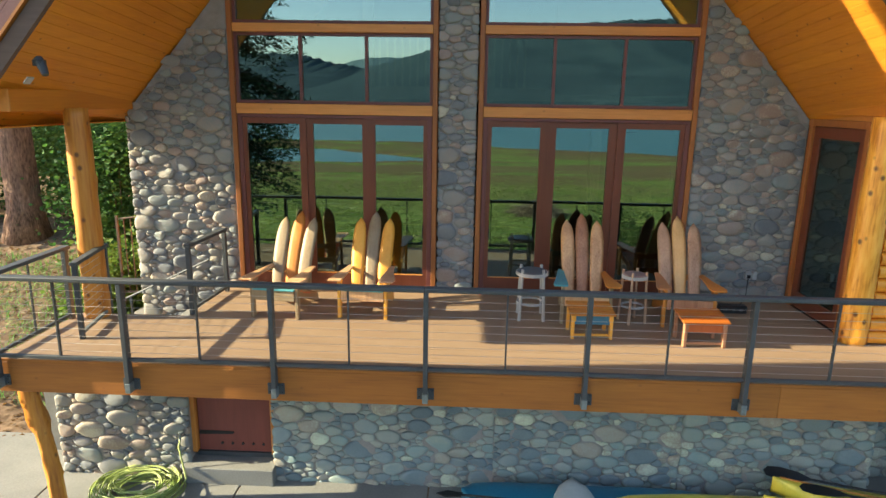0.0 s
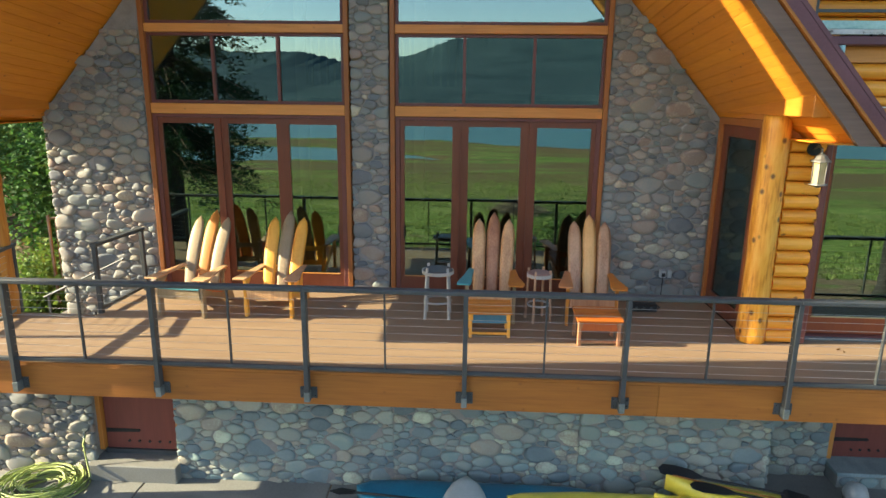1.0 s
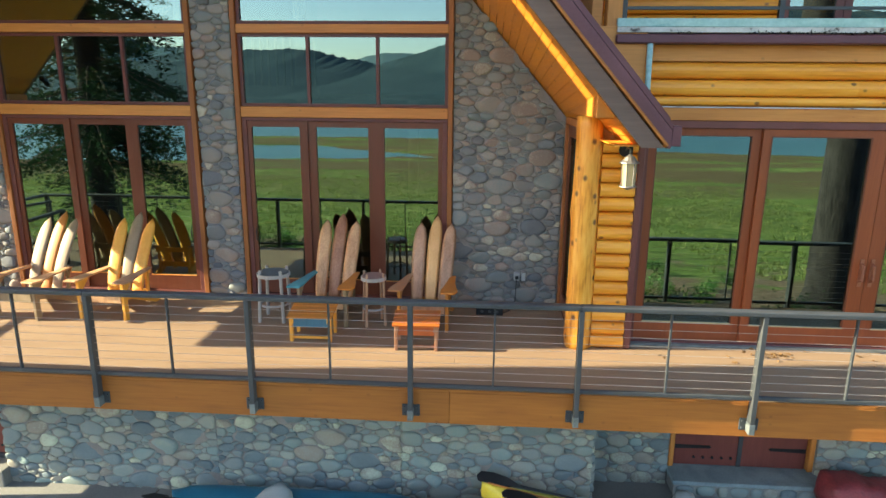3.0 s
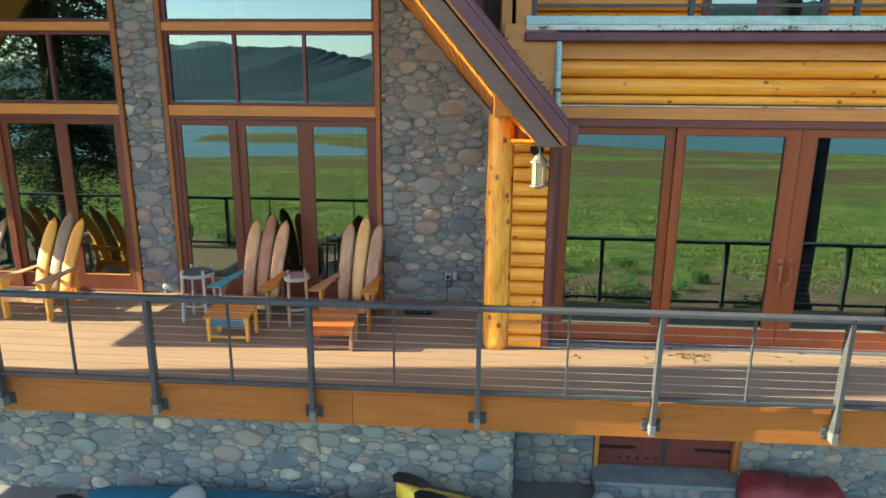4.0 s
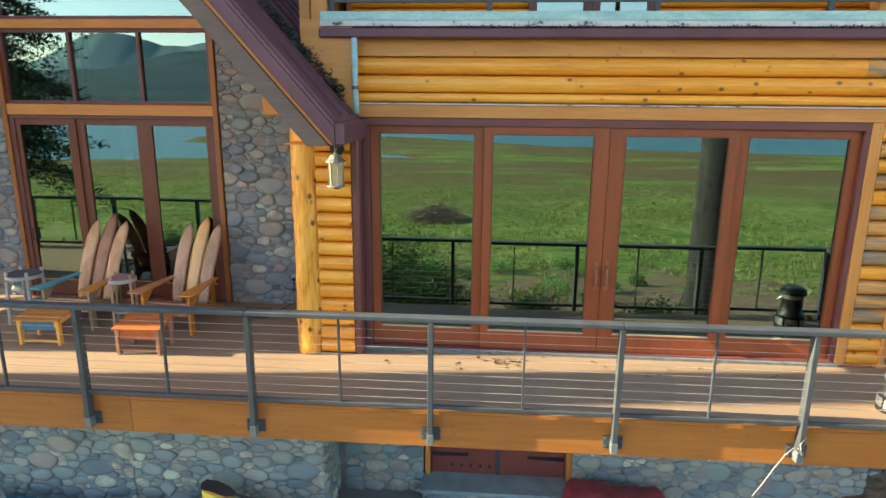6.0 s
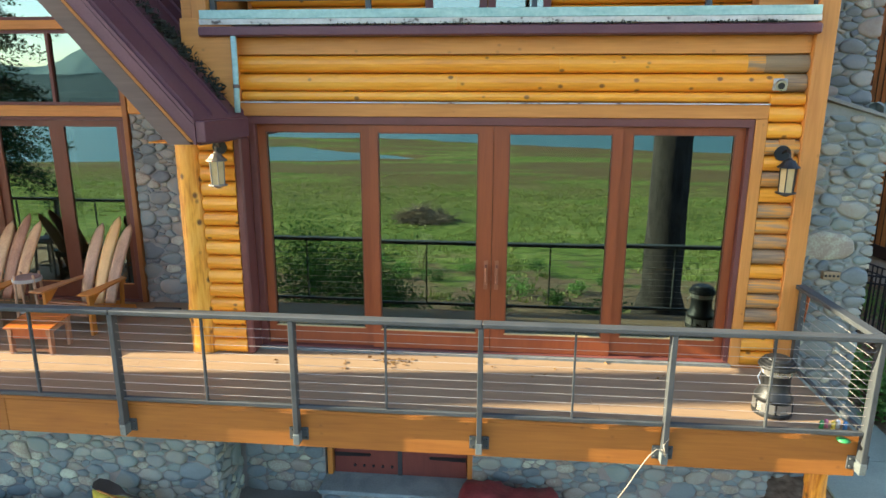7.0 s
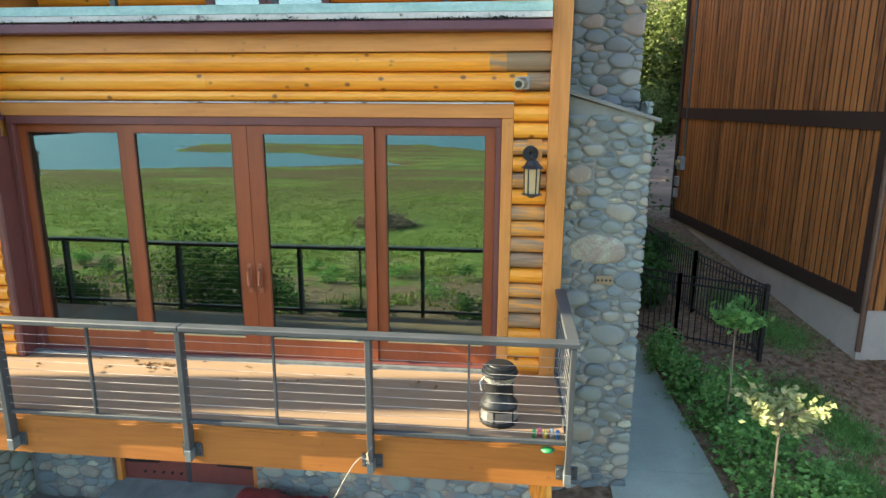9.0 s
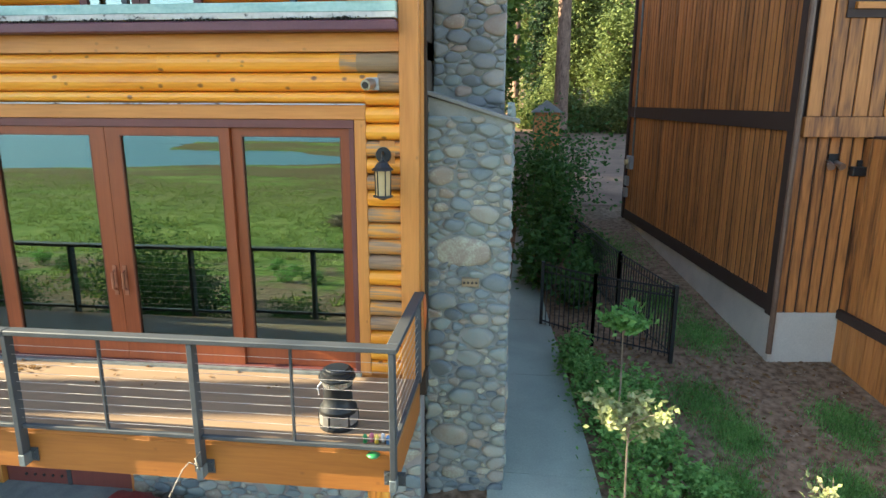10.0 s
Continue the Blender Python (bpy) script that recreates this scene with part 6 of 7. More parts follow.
part("plate", slab(CORNER, front, 0.56, 0.70, out_f, 0.03, 0.06, 2.15, 2.32), M_BLACK, t)
for s in (-0.05, 0.06):
    part("lamp", tube([fq + front * s + Vector((0, 0, 2.2)), fq + front * s * 1.6 + out_f * 0.16 + Vector((0, 0, 2.12))], [0.03, 0.06], 10), M_CHROME, t)

t = thing("wall_lamp", "black box lamp under the neighbouring overhang", "wall lamp", CORNER + front * 1.05 + Vector((0, 0, 2.0)))
part("housing", slab(CORNER, front, 0.92, 1.20, out_f, 0.03, 0.15, 1.97, 2.12), M_BLACK, t, bevel=0.012)
part("bracket", slab(CORNER, front, 1.02, 1.10, out_f, 0.03, 0.07, 2.12, 2.22), M_BLACK, t)
gate = thing("garden_gate", "narrow brown iron gate standing behind the stone wall", "gate", (-8.75, 10.6, -0.85))
M_RUST = material("brown_iron", [(0, (0.06, 0.035, 0.024)), (1, (0.15, 0.085, 0.055))], (8, 8, 8), (60, 60, 60), 0.7, 0.2)
part("post", box(-8.95, -8.91, 10.58, 10.62, -0.86, 0.88), M_RUST, gate)
part("post", box(-8.16, -8.12, 10.58, 10.62, -0.86, 0.95), M_RUST, gate)
part("top_bar", tube([(-8.91, 10.6, 0.82), (-8.16, 10.6, 0.92)], 0.018, 6), M_RUST, gate)
part("bottom_bar", tube([(-8.91, 10.6, -0.6), (-8.16, 10.6, -0.6)], 0.015, 6), M_RUST, gate)
for k in range(5):
    x = -8.80 + 0.13 * k
    part("picket", tube([(x, 10.6, -0.6), (x, 10.6, 0.83 + 0.0173 * k)], 0.011, 5), M_RUST, gate)


# ---- plants ----
def leaf_material(name, a, b, c):
    m = material(name, [(0, a), (1, c), (0.5, b)], (1.5, 1.5, 1.5), (25, 25, 25), 0.8, 0.0, per="island", spread=0.6)
    n, l = m.node_tree.nodes, m.node_tree.links
    p = n["Principled BSDF"]
    tr, mix = n.new("ShaderNodeBsdfTranslucent"), n.new("ShaderNodeMixShader")
    l.new(p.inputs["Base Color"].links[0].from_socket, tr.inputs[0])
    mix.inputs[0].default_value = 0.35
    l.new(p.outputs[0], mix.inputs[1]), l.new(tr.outputs[0], mix.inputs[2]), l.new(mix.outputs[0], n["Material Output"].inputs[0])
    return m


L_SHRUB = leaf_material("shrub_leaf", (0.022, 0.065, 0.014), (0.055, 0.15, 0.03), (0.11, 0.24, 0.05))
L_LOW = leaf_material("low_shrub_leaf", (0.05, 0.14, 0.03), (0.14, 0.32, 0.07), (0.28, 0.50, 0.14))
L_WOOD = leaf_material("sunlit_wood_leaf", (0.06, 0.090, 0.022), (0.135, 0.18, 0.045), (0.25, 0.28, 0.085))
L_BRIGHT = leaf_material("pale_young_leaf", (0.20, 0.25, 0.085), (0.36, 0.39, 0.16), (0.54, 0.51, 0.29))
L_TREE = leaf_material("broad_leaf", (0.05, 0.10, 0.015), (0.11, 0.19, 0.03), (0.20, 0.28, 0.05))
L_NEEDLE = leaf_material("pine_needle", (0.010, 0.028, 0.012), (0.022, 0.055, 0.02), (0.045, 0.085, 0.03))
L_DRY = leaf_material("dry_leaf", (0.10, 0.05, 0.02), (0.20, 0.11, 0.04), (0.30, 0.18, 0.07))
M_BARK = material("pine_bark", [(0, (0.06, 0.040, 0.031)), (1, (0.42, 0.26, 0.185)), (0.5, (0.23, 0.145, 0.105))], (7, 7, 1.6), (30, 30, 9), 0.95, 1.0, distance=0.05, fine=0.5)
M_TWIG = material("pale_twig", [(0, (0.16, 0.11, 0.07)), (1, (0.36, 0.27, 0.18))], (8, 8, 3), (50, 50, 20), 0.8, 0.3)


def leaves(name, centres, size, mat, rng, parent=None, flat=0.5, long=1.5, label=""):
    """One leaf, a folded diamond, at each centre."""
    n = len(centres)
    d = rng.normal(size=(n, 3))
    d[:, 2] *= flat
    d /= np.linalg.norm(d, axis=1)[:, None]
    r = rng.normal(size=(n, 3))
    s = np.cross(d, r)
    s /= np.linalg.norm(s, axis=1)[:, None]
    nn = np.cross(d, s)
    sz = size * rng.uniform(0.6, 1.3, (n, 1))
    a, b = centres - d * sz * long / 2, centres + d * sz * long / 2
    l, q = centres + s * sz * 0.45 + nn * sz * 0.12, centres - s * sz * 0.45 + nn * sz * 0.12
    v = np.stack((a, l, b, q), 1).reshape(-1, 3)
    f = np.arange(n * 4).reshape(-1, 4)
    me = bpy.data.meshes.new(name)
    me.from_pydata(v.tolist(), [], f.tolist())
    me.materials.append(mat)
    ob = new(name, me)
    if parent is not None:
        settle(ob, parent)
    if label:
        ob["label"] = label
    return ob


def blob_points(rng, n, centre, radii, clumps=14, spread=0.36):
    """Points in uneven clumps within an ellipsoid."""
    c = rng.normal(size=(clumps, 3))
    c /= np.linalg.norm(c, axis=1)[:, None]
    c *= rng.uniform(0.35, 0.95, (clumps, 1))
    p = c[rng.integers(0, clumps, n)] + rng.normal(size=(n, 3)) * spread * rng.uniform(0.5, 1.1, (n, 1))
    return p * np.array(radii) + np.array(centre)


def bush(label, x, y, radii, n, size, mat, seed, lift=0.7, clumps=16):
    rng = np.random.default_rng(seed)
    g = ground_height(x, y)
    t = thing("shrub", label, "shrub", (x, y, g))
    st = bmesh.new()
    for k in range(6):
        a = rng.uniform(0, 6.3)
        e = Vector((x + radii[0] * 0.5 * math.cos(a), y + radii[1] * 0.5 * math.sin(a), g + radii[2] * 1.1))
        tube([(x + 0.05 * math.cos(a), y + 0.05 * math.sin(a), g - 0.05), ((x + e.x) / 2, (y + e.y) / 2, g + radii[2] * 0.7), e], [0.02, 0.014, 0.006], 5, st)
    part("stem", st, M_TWIG, t)
    pts = blob_points(rng, n, (x, y, g + radii[2] * lift), radii, clumps)
    pts = pts[pts[:, 2] > g + 0.01]
    leaves("foliage", pts, size, mat, rng, t)
    return t


def sapling(label, x, y, z_top, mat, seed, n, crown, size):
    rng = np.random.default_rng(seed)
    g = ground_height(x, y)
    t = thing("sapling", label, "young tree", (x, y, g))
    st = bmesh.new()
    zc = z_top - crown[2]
    tube([(x, y, g - 0.05), (x + 0.02, y, (g + zc) / 2), (x, y, zc), (x + 0.02, y, z_top - 0.05)], [0.016, 0.013, 0.010, 0.004], 6, st)
    tips = []
    for k in range(11):
        a, f = rng.uniform(0, 6.3), rng.uniform(0.25, 1.0)
        z0 = zc - crown[2] * 0.6 + f * crown[2] * 1.2
        e = np.array((x + crown[0] * rng.uniform(0.5, 1) * math.cos(a), y + crown[1] * rng.uniform(0.5, 1) * math.sin(a), z0 + 0.22))
        tube([(x, y, z0), (x + (e[0] - x) * 0.5, y + (e[1] - y) * 0.5, z0 + 0.14), tuple(e)], [0.007, 0.005, 0.003], 5, st)
        tips += [np.array((x, y, z0)) + (e - np.array((x, y, z0))) * u for u in np.linspace(0.45, 1.05, 6)]
    part("trunk", st, M_TWIG, t)
    tips = np.array(tips)
    pts = tips[rng.integers(0, len(tips), n)] + rng.normal(size=(n, 3)) * np.array((0.055, 0.055, 0.045))
    leaves("crown", pts, size, mat, rng, t, 0.6, 1.5)


sapling("slender sapling with pale yellow-green leaves above the shrubs", 12.30, 6.9, 0.02, L_BRIGHT, 61, 620, (0.40, 0.34, 0.26), 0.06)
sapling("thin young tree with green leaves by the iron fence", 12.62, 9.3, 0.28, L_LOW, 62, 380, (0.38, 0.34, 0.26), 0.08)
sapling("small sapling tip with pale leaves in the side yard", 14.25, 6.7, -0.62, L_BRIGHT, 63, 90, (0.22, 0.2, 0.25), 0.06)
rng = np.random.default_rng(9)
for k, (x, y, rx, ry, rz) in enumerate([(12.72, 7.4, 0.46, 0.6, 0.34), (13.3, 7.0, 0.55, 0.5, 0.30), (12.68, 8.5, 0.48, 0.6, 0.38), (12.55, 9.4, 0.46, 0.5, 0.40), (12.95, 10.0, 0.45, 0.4, 0.38), (12.45, 10.4, 0.36, 0.5, 0.36),
                                        (13.1, 9.0, 0.4, 0.45, 0.28), (13.4, 8.0, 0.4, 0.4, 0.24), (12.8, 6.3, 0.55, 0.5, 0.34), (13.9, 6.5, 0.5, 0.5, 0.26), (12.2, 11.3, 0.3, 0.5, 0.34), (13.7, 7.4, 0.4, 0.4, 0.2)]):
    bush("low leafy green shrub beside the concrete path", x, y, (rx, ry, rz), 1500, 0.055, L_LOW, 100 + k, 0.75)
# dark bushes between chimney and fence, and the wood behind
for k, (x, y, rx, ry, rz, n) in enumerate([(11.75, 15.2, 0.55, 0.9, 0.75, 1500), (12.0, 17.2, 0.7, 1.0, 1.15, 2200), (11.6, 19.5, 0.9, 1.2, 1.5, 2600), (12.4, 14.2, 0.5, 0.7, 0.55, 1100), (12.6, 21.5, 1.3, 1.4, 1.7, 2600), (12.9, 15.6, 0.4, 0.7, 0.5, 800)]):
    bush("dense dark green bush behind the chimney", x, y, (rx, ry, rz), n, 0.10, L_SHRUB, 140 + k, 0.85, 22)
# bank at the far left
for k, (x, y, rx, ry, rz, n) in enumerate([(-9.6, 11.0, 0.8, 0.7, 1.0, 1600), (-10.3, 13.2, 1.3, 1.0, 1.8, 3000), (-8.9, 13.5, 1.1, 1.0, 1.9, 2800), (-12.2, 15.6, 1.6, 1.2, 1.9, 2600), (-9.3, 16.0, 1.7, 1.3, 2.4, 3200), (-14.5, 17.5, 1.9, 1.3, 2.2, 2600), (-17.5, 17.0, 1.9, 1.3, 2.1, 2400), (-11.6, 18.2, 1.9, 1.4, 2.6, 3000), (-15.6, 14.6, 0.9, 0.8, 0.9, 1200), (-8.7, 11.8, 0.7, 0.7, 1.3, 1600)]):
    bush("leafy green bush on the bank beside the house", x, y, (rx, ry, rz), int(n * 3.2), 0.085, L_SHRUB if k % 3 else L_TREE, 170 + k, 0.85, 26)
# shrubs on the slope in front, mirrored in the glass
for k, (x, y, rx, ry, rz, n) in enumerate([(2.3, 0.6, 1.4, 1.0, 1.25, 3000), (3.7, 1.3, 1.0, 0.8, 0.95, 1900), (6.1, 1.2, 0.75, 0.6, 0.55, 1100), (-1.2, 1.0, 0.9, 0.8, 0.8, 1500), (8.9, 1.4, 0.7, 0.6, 0.6, 900), (-4.5, 0.8, 0.9, 0.7, 0.9, 1500)]):
    bush("dark leafy shrub on the slope before the deck", x, y, (rx, ry, rz), int(n * 3.2), 0.05, L_SHRUB, 200 + k, 0.85, 26)


rng = np.random.default_rng(237)
for k in range(22):
    x, y, r = rng.uniform(-8, 12.5), rng.uniform(-9.5, -1.5), rng.uniform(0.28, 0.6)
    if math.hypot(x - 10.8, y + 1.15) < 1.2:
        continue
    bush("low green plant on the bare slope", x, y, (r, r, r * 0.7), 420, 0.055, L_SHRUB if k % 2 else L_LOW, 240 + k, 0.8, 10)


# pine bark with the shade of the mirrored front trunks put into its colour
M_SHADEBARK = material("shade_darkened_pine_bark", [(0, (0.012, 0.011, 0.011)), (1, (0.085, 0.075, 0.072))], (7, 7, 1.6), (30, 30, 9), 0.95, 1.0, distance=0.05, fine=0.5)


def trunk_mesh(x, y, g, h, r, seed, n=14):
    bm = bmesh.new()
    rows = 26
    rings = []
    for j in range(rows):
        f = j / (rows - 1)
        z = g - 0.2 + (h + 0.2) * f
        rr = r * (1 - 0.8 * f ** 1.6) * (1 + 0.45 * max(0, 1 - (z - g) / 0.9) ** 2)
        rings.append([bm.verts.new((x + rr * (1 + 0.10 * noise.noise((k * 0.9, z * 0.5, seed))) * math.cos(2 * math.pi * k / n), y + rr * (1 + 0.10 * noise.noise((k * 0.9, z * 0.5, seed + 5))) * math.sin(2 * math.pi * k / n), z)) for k in range(n)])
    for p, q in zip(rings, rings[1:]):
        for k in range(n):
            bm.faces.new((p[k], p[(k + 1) % n], q[(k + 1) % n], q[k]))
    bm.faces.new(rings[0][::-1]), bm.faces.new(rings[-1])
    return bm


def pine(label, x, y, h, r, z_low, reach, seed, tufts=120, n=9000, size=0.13, bark=M_BARK):
    rng = np.random.default_rng(seed)
    g = ground_height(x, y)
    t = thing("pine_tree", label, "pine tree", (x, y, g))
    part("trunk", trunk_mesh(x, y, g, h, r, seed), bark, t, smooth=True)
    limbs = bmesh.new()
    pts = []
    for k in range(tufts):
        f = rng.random() ** 0.8
        z0 = z_low + (h - z_low - 0.5) * f
        a = rng.uniform(0, 2 * math.pi)
        ln = reach * (1 - 0.75 * f) * rng.uniform(0.55, 1.1)
        droop = ln * rng.uniform(0.15, 0.55)
        q = [np.array((x + ln * u * math.cos(a), y + ln * u * math.sin(a), z0 - droop * u ** 1.6)) for u in (0, 0.35, 0.7, 1.0)]
        tube(q, [0.035, 0.025, 0.014, 0.005], 4, limbs, caps=False)
        m = n // tufts
        u = rng.uniform(0.25, 1.03, m)
        base = np.stack([np.interp(u, (0, 0.35, 0.7, 1.0), [p[i] for p in q]) for i in range(3)], 1)
        pts.append(base + rng.normal(size=(m, 3)) * np.array((0.16, 0.16, 0.11)) - np.array((0, 0, 0.08)))
    part("limb", limbs, M_BARK, t)
    leaves("crown", np.concatenate(pts), size, L_NEEDLE, rng, t, 0.5, 2.6)
    return t


pine("tall pine with drooping branches on the slope before the deck", -10.2, 0.2, 22, 0.38, 0.6, 3.4, 301, 560, 150000, 0.058, M_SHADEBARK)
pine("tall pine with a bare lower trunk close to the deck", 10.8, -1.15, 26, 0.50, 9.0, 3.4, 302, 150, 9000, 0.16, M_SHADEBARK)
# out-of-view pine placed to throw the shade strip along the deck front
pine("unseen tall pine west of the house, added to shade the deck front", -14.0, 4.59, 30, 0.50, 17.0, 2.2, 303, 90, 5000, 0.16)


def broadleaf(label, x, y, h, r, crown, seed, n, size, mat):
    rng = np.random.default_rng(seed)
    g = ground_height(x, y)
    t = thing("tree", label, "tree", (x, y, g))
    part("trunk", trunk_mesh(x, y, g, h, r, seed, 9), M_BARK, t, smooth=True)
    limbs = bmesh.new()
    for k in range(9):
        a, z0 = rng.uniform(0, 6.3), g + h * rng.uniform(0.25, 0.8)
        tube([(x, y, z0), (x + crown[0] * 0.5 * math.cos(a), y + crown[1] * 0.5 * math.sin(a), z0 + h * 0.1), (x + crown[0] * 0.85 * math.cos(a), y + crown[1] * 0.85 * math.sin(a), z0 + h * 0.16)], [0.1, 0.06, 0.02], 5, limbs, caps=False)
    part("limb", limbs, M_BARK, t)
    leaves("crown", blob_points(rng, n, (x, y, g + h * 0.58), crown, 40, 0.24), size, mat, rng, t)


def bare_trunk_tree(label, x, y, h, r, seed):
    return pine(label, x, y, h, r, 11.0, 3.0, seed, 60, 2500, 0.2)


bare_trunk_tree("big rough-barked pine on the bank beside the house", -12.75, 13.4, 22, 0.36, 311)
bare_trunk_tree("tall pine trunk at the edge of the drive", 14.4, 50.0, 26, 0.55, 312)
bare_trunk_tree("slim pine trunk in the wood behind the houses", 11.0, 66.0, 24, 0.35, 313)
for k, (x, y) in enumerate([(9.5, 62), (13.6, 70), (20.5, 66), (24, 58)]):
    pine("dark conifer in the wood behind the houses", x, y, 17, 0.22, 2.5, 2.6, 410 + k, 150, 12000, 0.16, M_SHADEBARK)
bare_trunk_tree("slim pine trunk in the wood behind the houses", 20.5, 70.0, 24, 0.32, 314)
for k in range(18):
    x = 9.0 + 1.15 * k + 0.5 * math.sin(k * 2.3)
    y = 82 - 1.7 * (x - 9) + 3 * math.sin(k * 1.7)
    broadleaf("sunlit leafy tree in the wood behind the houses", x, y, 11 + 3 * math.sin(k), 0.16, (2.6, 2.4, 5.6 + math.sin(k * 3)), 330 + k, 9000, 0.22, L_WOOD)
for k in range(9):
    x = 12.5 + 1.4 * k
    bush("sunlit leafy undergrowth at the edge of the drive", x, 58 + 2.5 * math.sin(k * 2.1) - 0.5 * k, (1.7, 1.3, 1.6 + 0.5 * math.sin(k * 1.3)), 4200, 0.17, L_WOOD, 380 + k, 0.8, 22)
# hidden by the house; added only to keep sun off the drive
for k, (x, y) in enumerate([(4.0, 29), (-2.5, 32), (5.5, 35), (-2.0, 38), (5.0, 41), (0.0, 44.5), (6.8, 47.5), (1.0, 51), (8.0, 53.5)]):
    broadleaf("unseen leafy tree added behind the house to shade the drive", x, y, 13, 0.2, (3.4, 3.0, 6.2), 395 + k, 7000, 0.34, L_TREE)
# this one is out of view, added to shade part of the bank
broadleaf("leafy tree on the bank behind the house", -20.0, 13.6, 9, 0.16, (2.3, 2.2, 4.2), 358, 5200, 0.2, L_TREE)
for k in range(10):
    x, y = -34 + 3.1 * k + 1.5 * math.sin(k * 1.9), 24 + 7 * (0.5 + 0.5 * math.sin(k * 2.7))
    broadleaf("leafy tree on the bank behind the house", x, y, 9 + 2 * math.sin(k), 0.16, (2.4, 2.2, 4.2), 360 + k, 3600, 0.26, L_TREE)

L_DRYNEEDLE = leaf_material("dry_pine_needle", (0.02, 0.024, 0.018), (0.045, 0.05, 0.036), (0.08, 0.08, 0.055))
# fallen leaves on the deck and needles on the roof
rng = np.random.default_rng(71)
pts = np.stack((np.concatenate((rng.uniform(3.7, 8.9, 26), rng.normal(5.35, 0.14, 34))), np.concatenate((rng.uniform(7.0, 7.5, 26), rng.normal(7.28, 0.06, 34))), np.full(60, 0.012)), 1)
ob = leaves("fallen_leaves", pts, 0.045, L_DRY, rng, None, 0.05, 1.4)
tagged(ob, "dry fallen leaves scattered on the deck planks", "leaves", "", "stuff")
n = 700
f = np.where(rng.random(n) < 0.6, np.clip(rng.normal(0.55, 0.10, n), 0, 1), rng.random(n) ** 2.0)
px = 3.35 - 0.95 * f + rng.normal(0, 0.05, n)
pts = np.stack((px, 7.34 + rng.normal(0, 0.07, n) + 0.05 * f, EAVE_Z + SLOPE * (GABLE_HALF - (px - GABLE_X)) + 0.90 + np.abs(rng.normal(0, 0.07, n)) * (1 - 0.4 * f)), 1)
ob = leaves("roof_needles", pts, 0.030, L_DRYNEEDLE, rng, None, 0.6, 3.0)
tagged(ob, "pile of dry pine needles in the roof valley", "pine needles", "", "stuff")


def grass_tufts(n, seed, place, label, h=0.10):
    rng = np.random.default_rng(seed)
    v, f = [], []
    for k in range(n):
        x, y = place(rng)
        z = ground_height(x, y)
        a, ln, w = rng.uniform(0, 6.3), h * rng.uniform(0.5, 1.4), 0.008
        dx, dy = math.cos(a), math.sin(a)
        i = len(v)
        v += [(x - dy * w, y + dx * w, z), (x + dy * w, y - dx * w, z), (x + dx * ln * 0.5, y + dy * ln * 0.5, z + ln)]
        f.append((i, i + 1, i + 2))
    me = bpy.data.meshes.new("grass")
    me.from_pydata(v, [], f)
    me.materials.append(L_LOW)
    tagged(new("grass", me), label, "grass", "", "stuff")


PATCHES = [(14.3, 9.3, 0.35), (14.0, 10.2, 0.45), (14.6, 12.5, 0.5), (14.2, 14.0, 0.6), (13.9, 8.2, 0.3), (15.3, 8.2, 0.35), (15.9, 9.7, 0.4), (14.8, 6.6, 0.4), (13.6, 17.5, 0.9)]
def in_patch(rng):
    x, y, r = PATCHES[int(rng.integers(0, len(PATCHES)))]
    return x + rng.normal(0, r * 0.55), y + rng.normal(0, r * 0.8)


grass_tufts(30000, 81, in_patch, "patches of short grass on bare earth", 0.055)
grass_tufts(5000, 82, lambda r: (r.uniform(-14, -8.8), r.uniform(8.6, 12.5)), "thin grass on the bank beside the house", 0.13)

# asphalt drive behind the houses
M_ASPHALT = material("worn_asphalt", [(0, (0.125, 0.085, 0.060)), (1, (0.34, 0.225, 0.150)), (0.6, (0.235, 0.158, 0.108))], (0.5, 0.5, 0.5), (30, 30, 30), 0.96, 0.3)
bm = bmesh.new()
ys = np.arange(22.0, 56.1, 1.0)
rows = [[bm.verts.new((x, y, ground_height(x, y) + 0.03)) for x in np.arange(11.6 - 0.02 * (y - 22), 24.1 + 0.2 * (y - 22), 1.0)][:13] for y in ys]
for p, q in zip(rows, rows[1:]):
    for k in range(min(len(p), len(q)) - 1):
        bm.faces.new((p[k], p[k + 1], q[k + 1], q[k]))
structure("road", bm, M_ASPHALT, "worn brown-grey asphalt drive strewn with needles", "drive")

# small shed by the drive
shed = thing("shed", "small orange-brown wooden shed behind the bushes", "shed", (13.0, 40.5, 0))
g = ground_height(13.0, 40.0)
for k in range(12):
    part("board", box(12.2 + k * 0.125, 12.2 + k * 0.125 + 0.118, 40.0, 40.05, g, g + 2.2), M_SIDE, shed)
part("wall", box(12.2, 13.7, 40.06, 41.6, g, g + 2.2), M_SIDEDARK, shed)
part("roof", prism([(12.0, g + 2.2), (13.9, g + 2.2), (12.95, g + 2.9)], "y", 39.7, 41.9), M_CONC, shed)


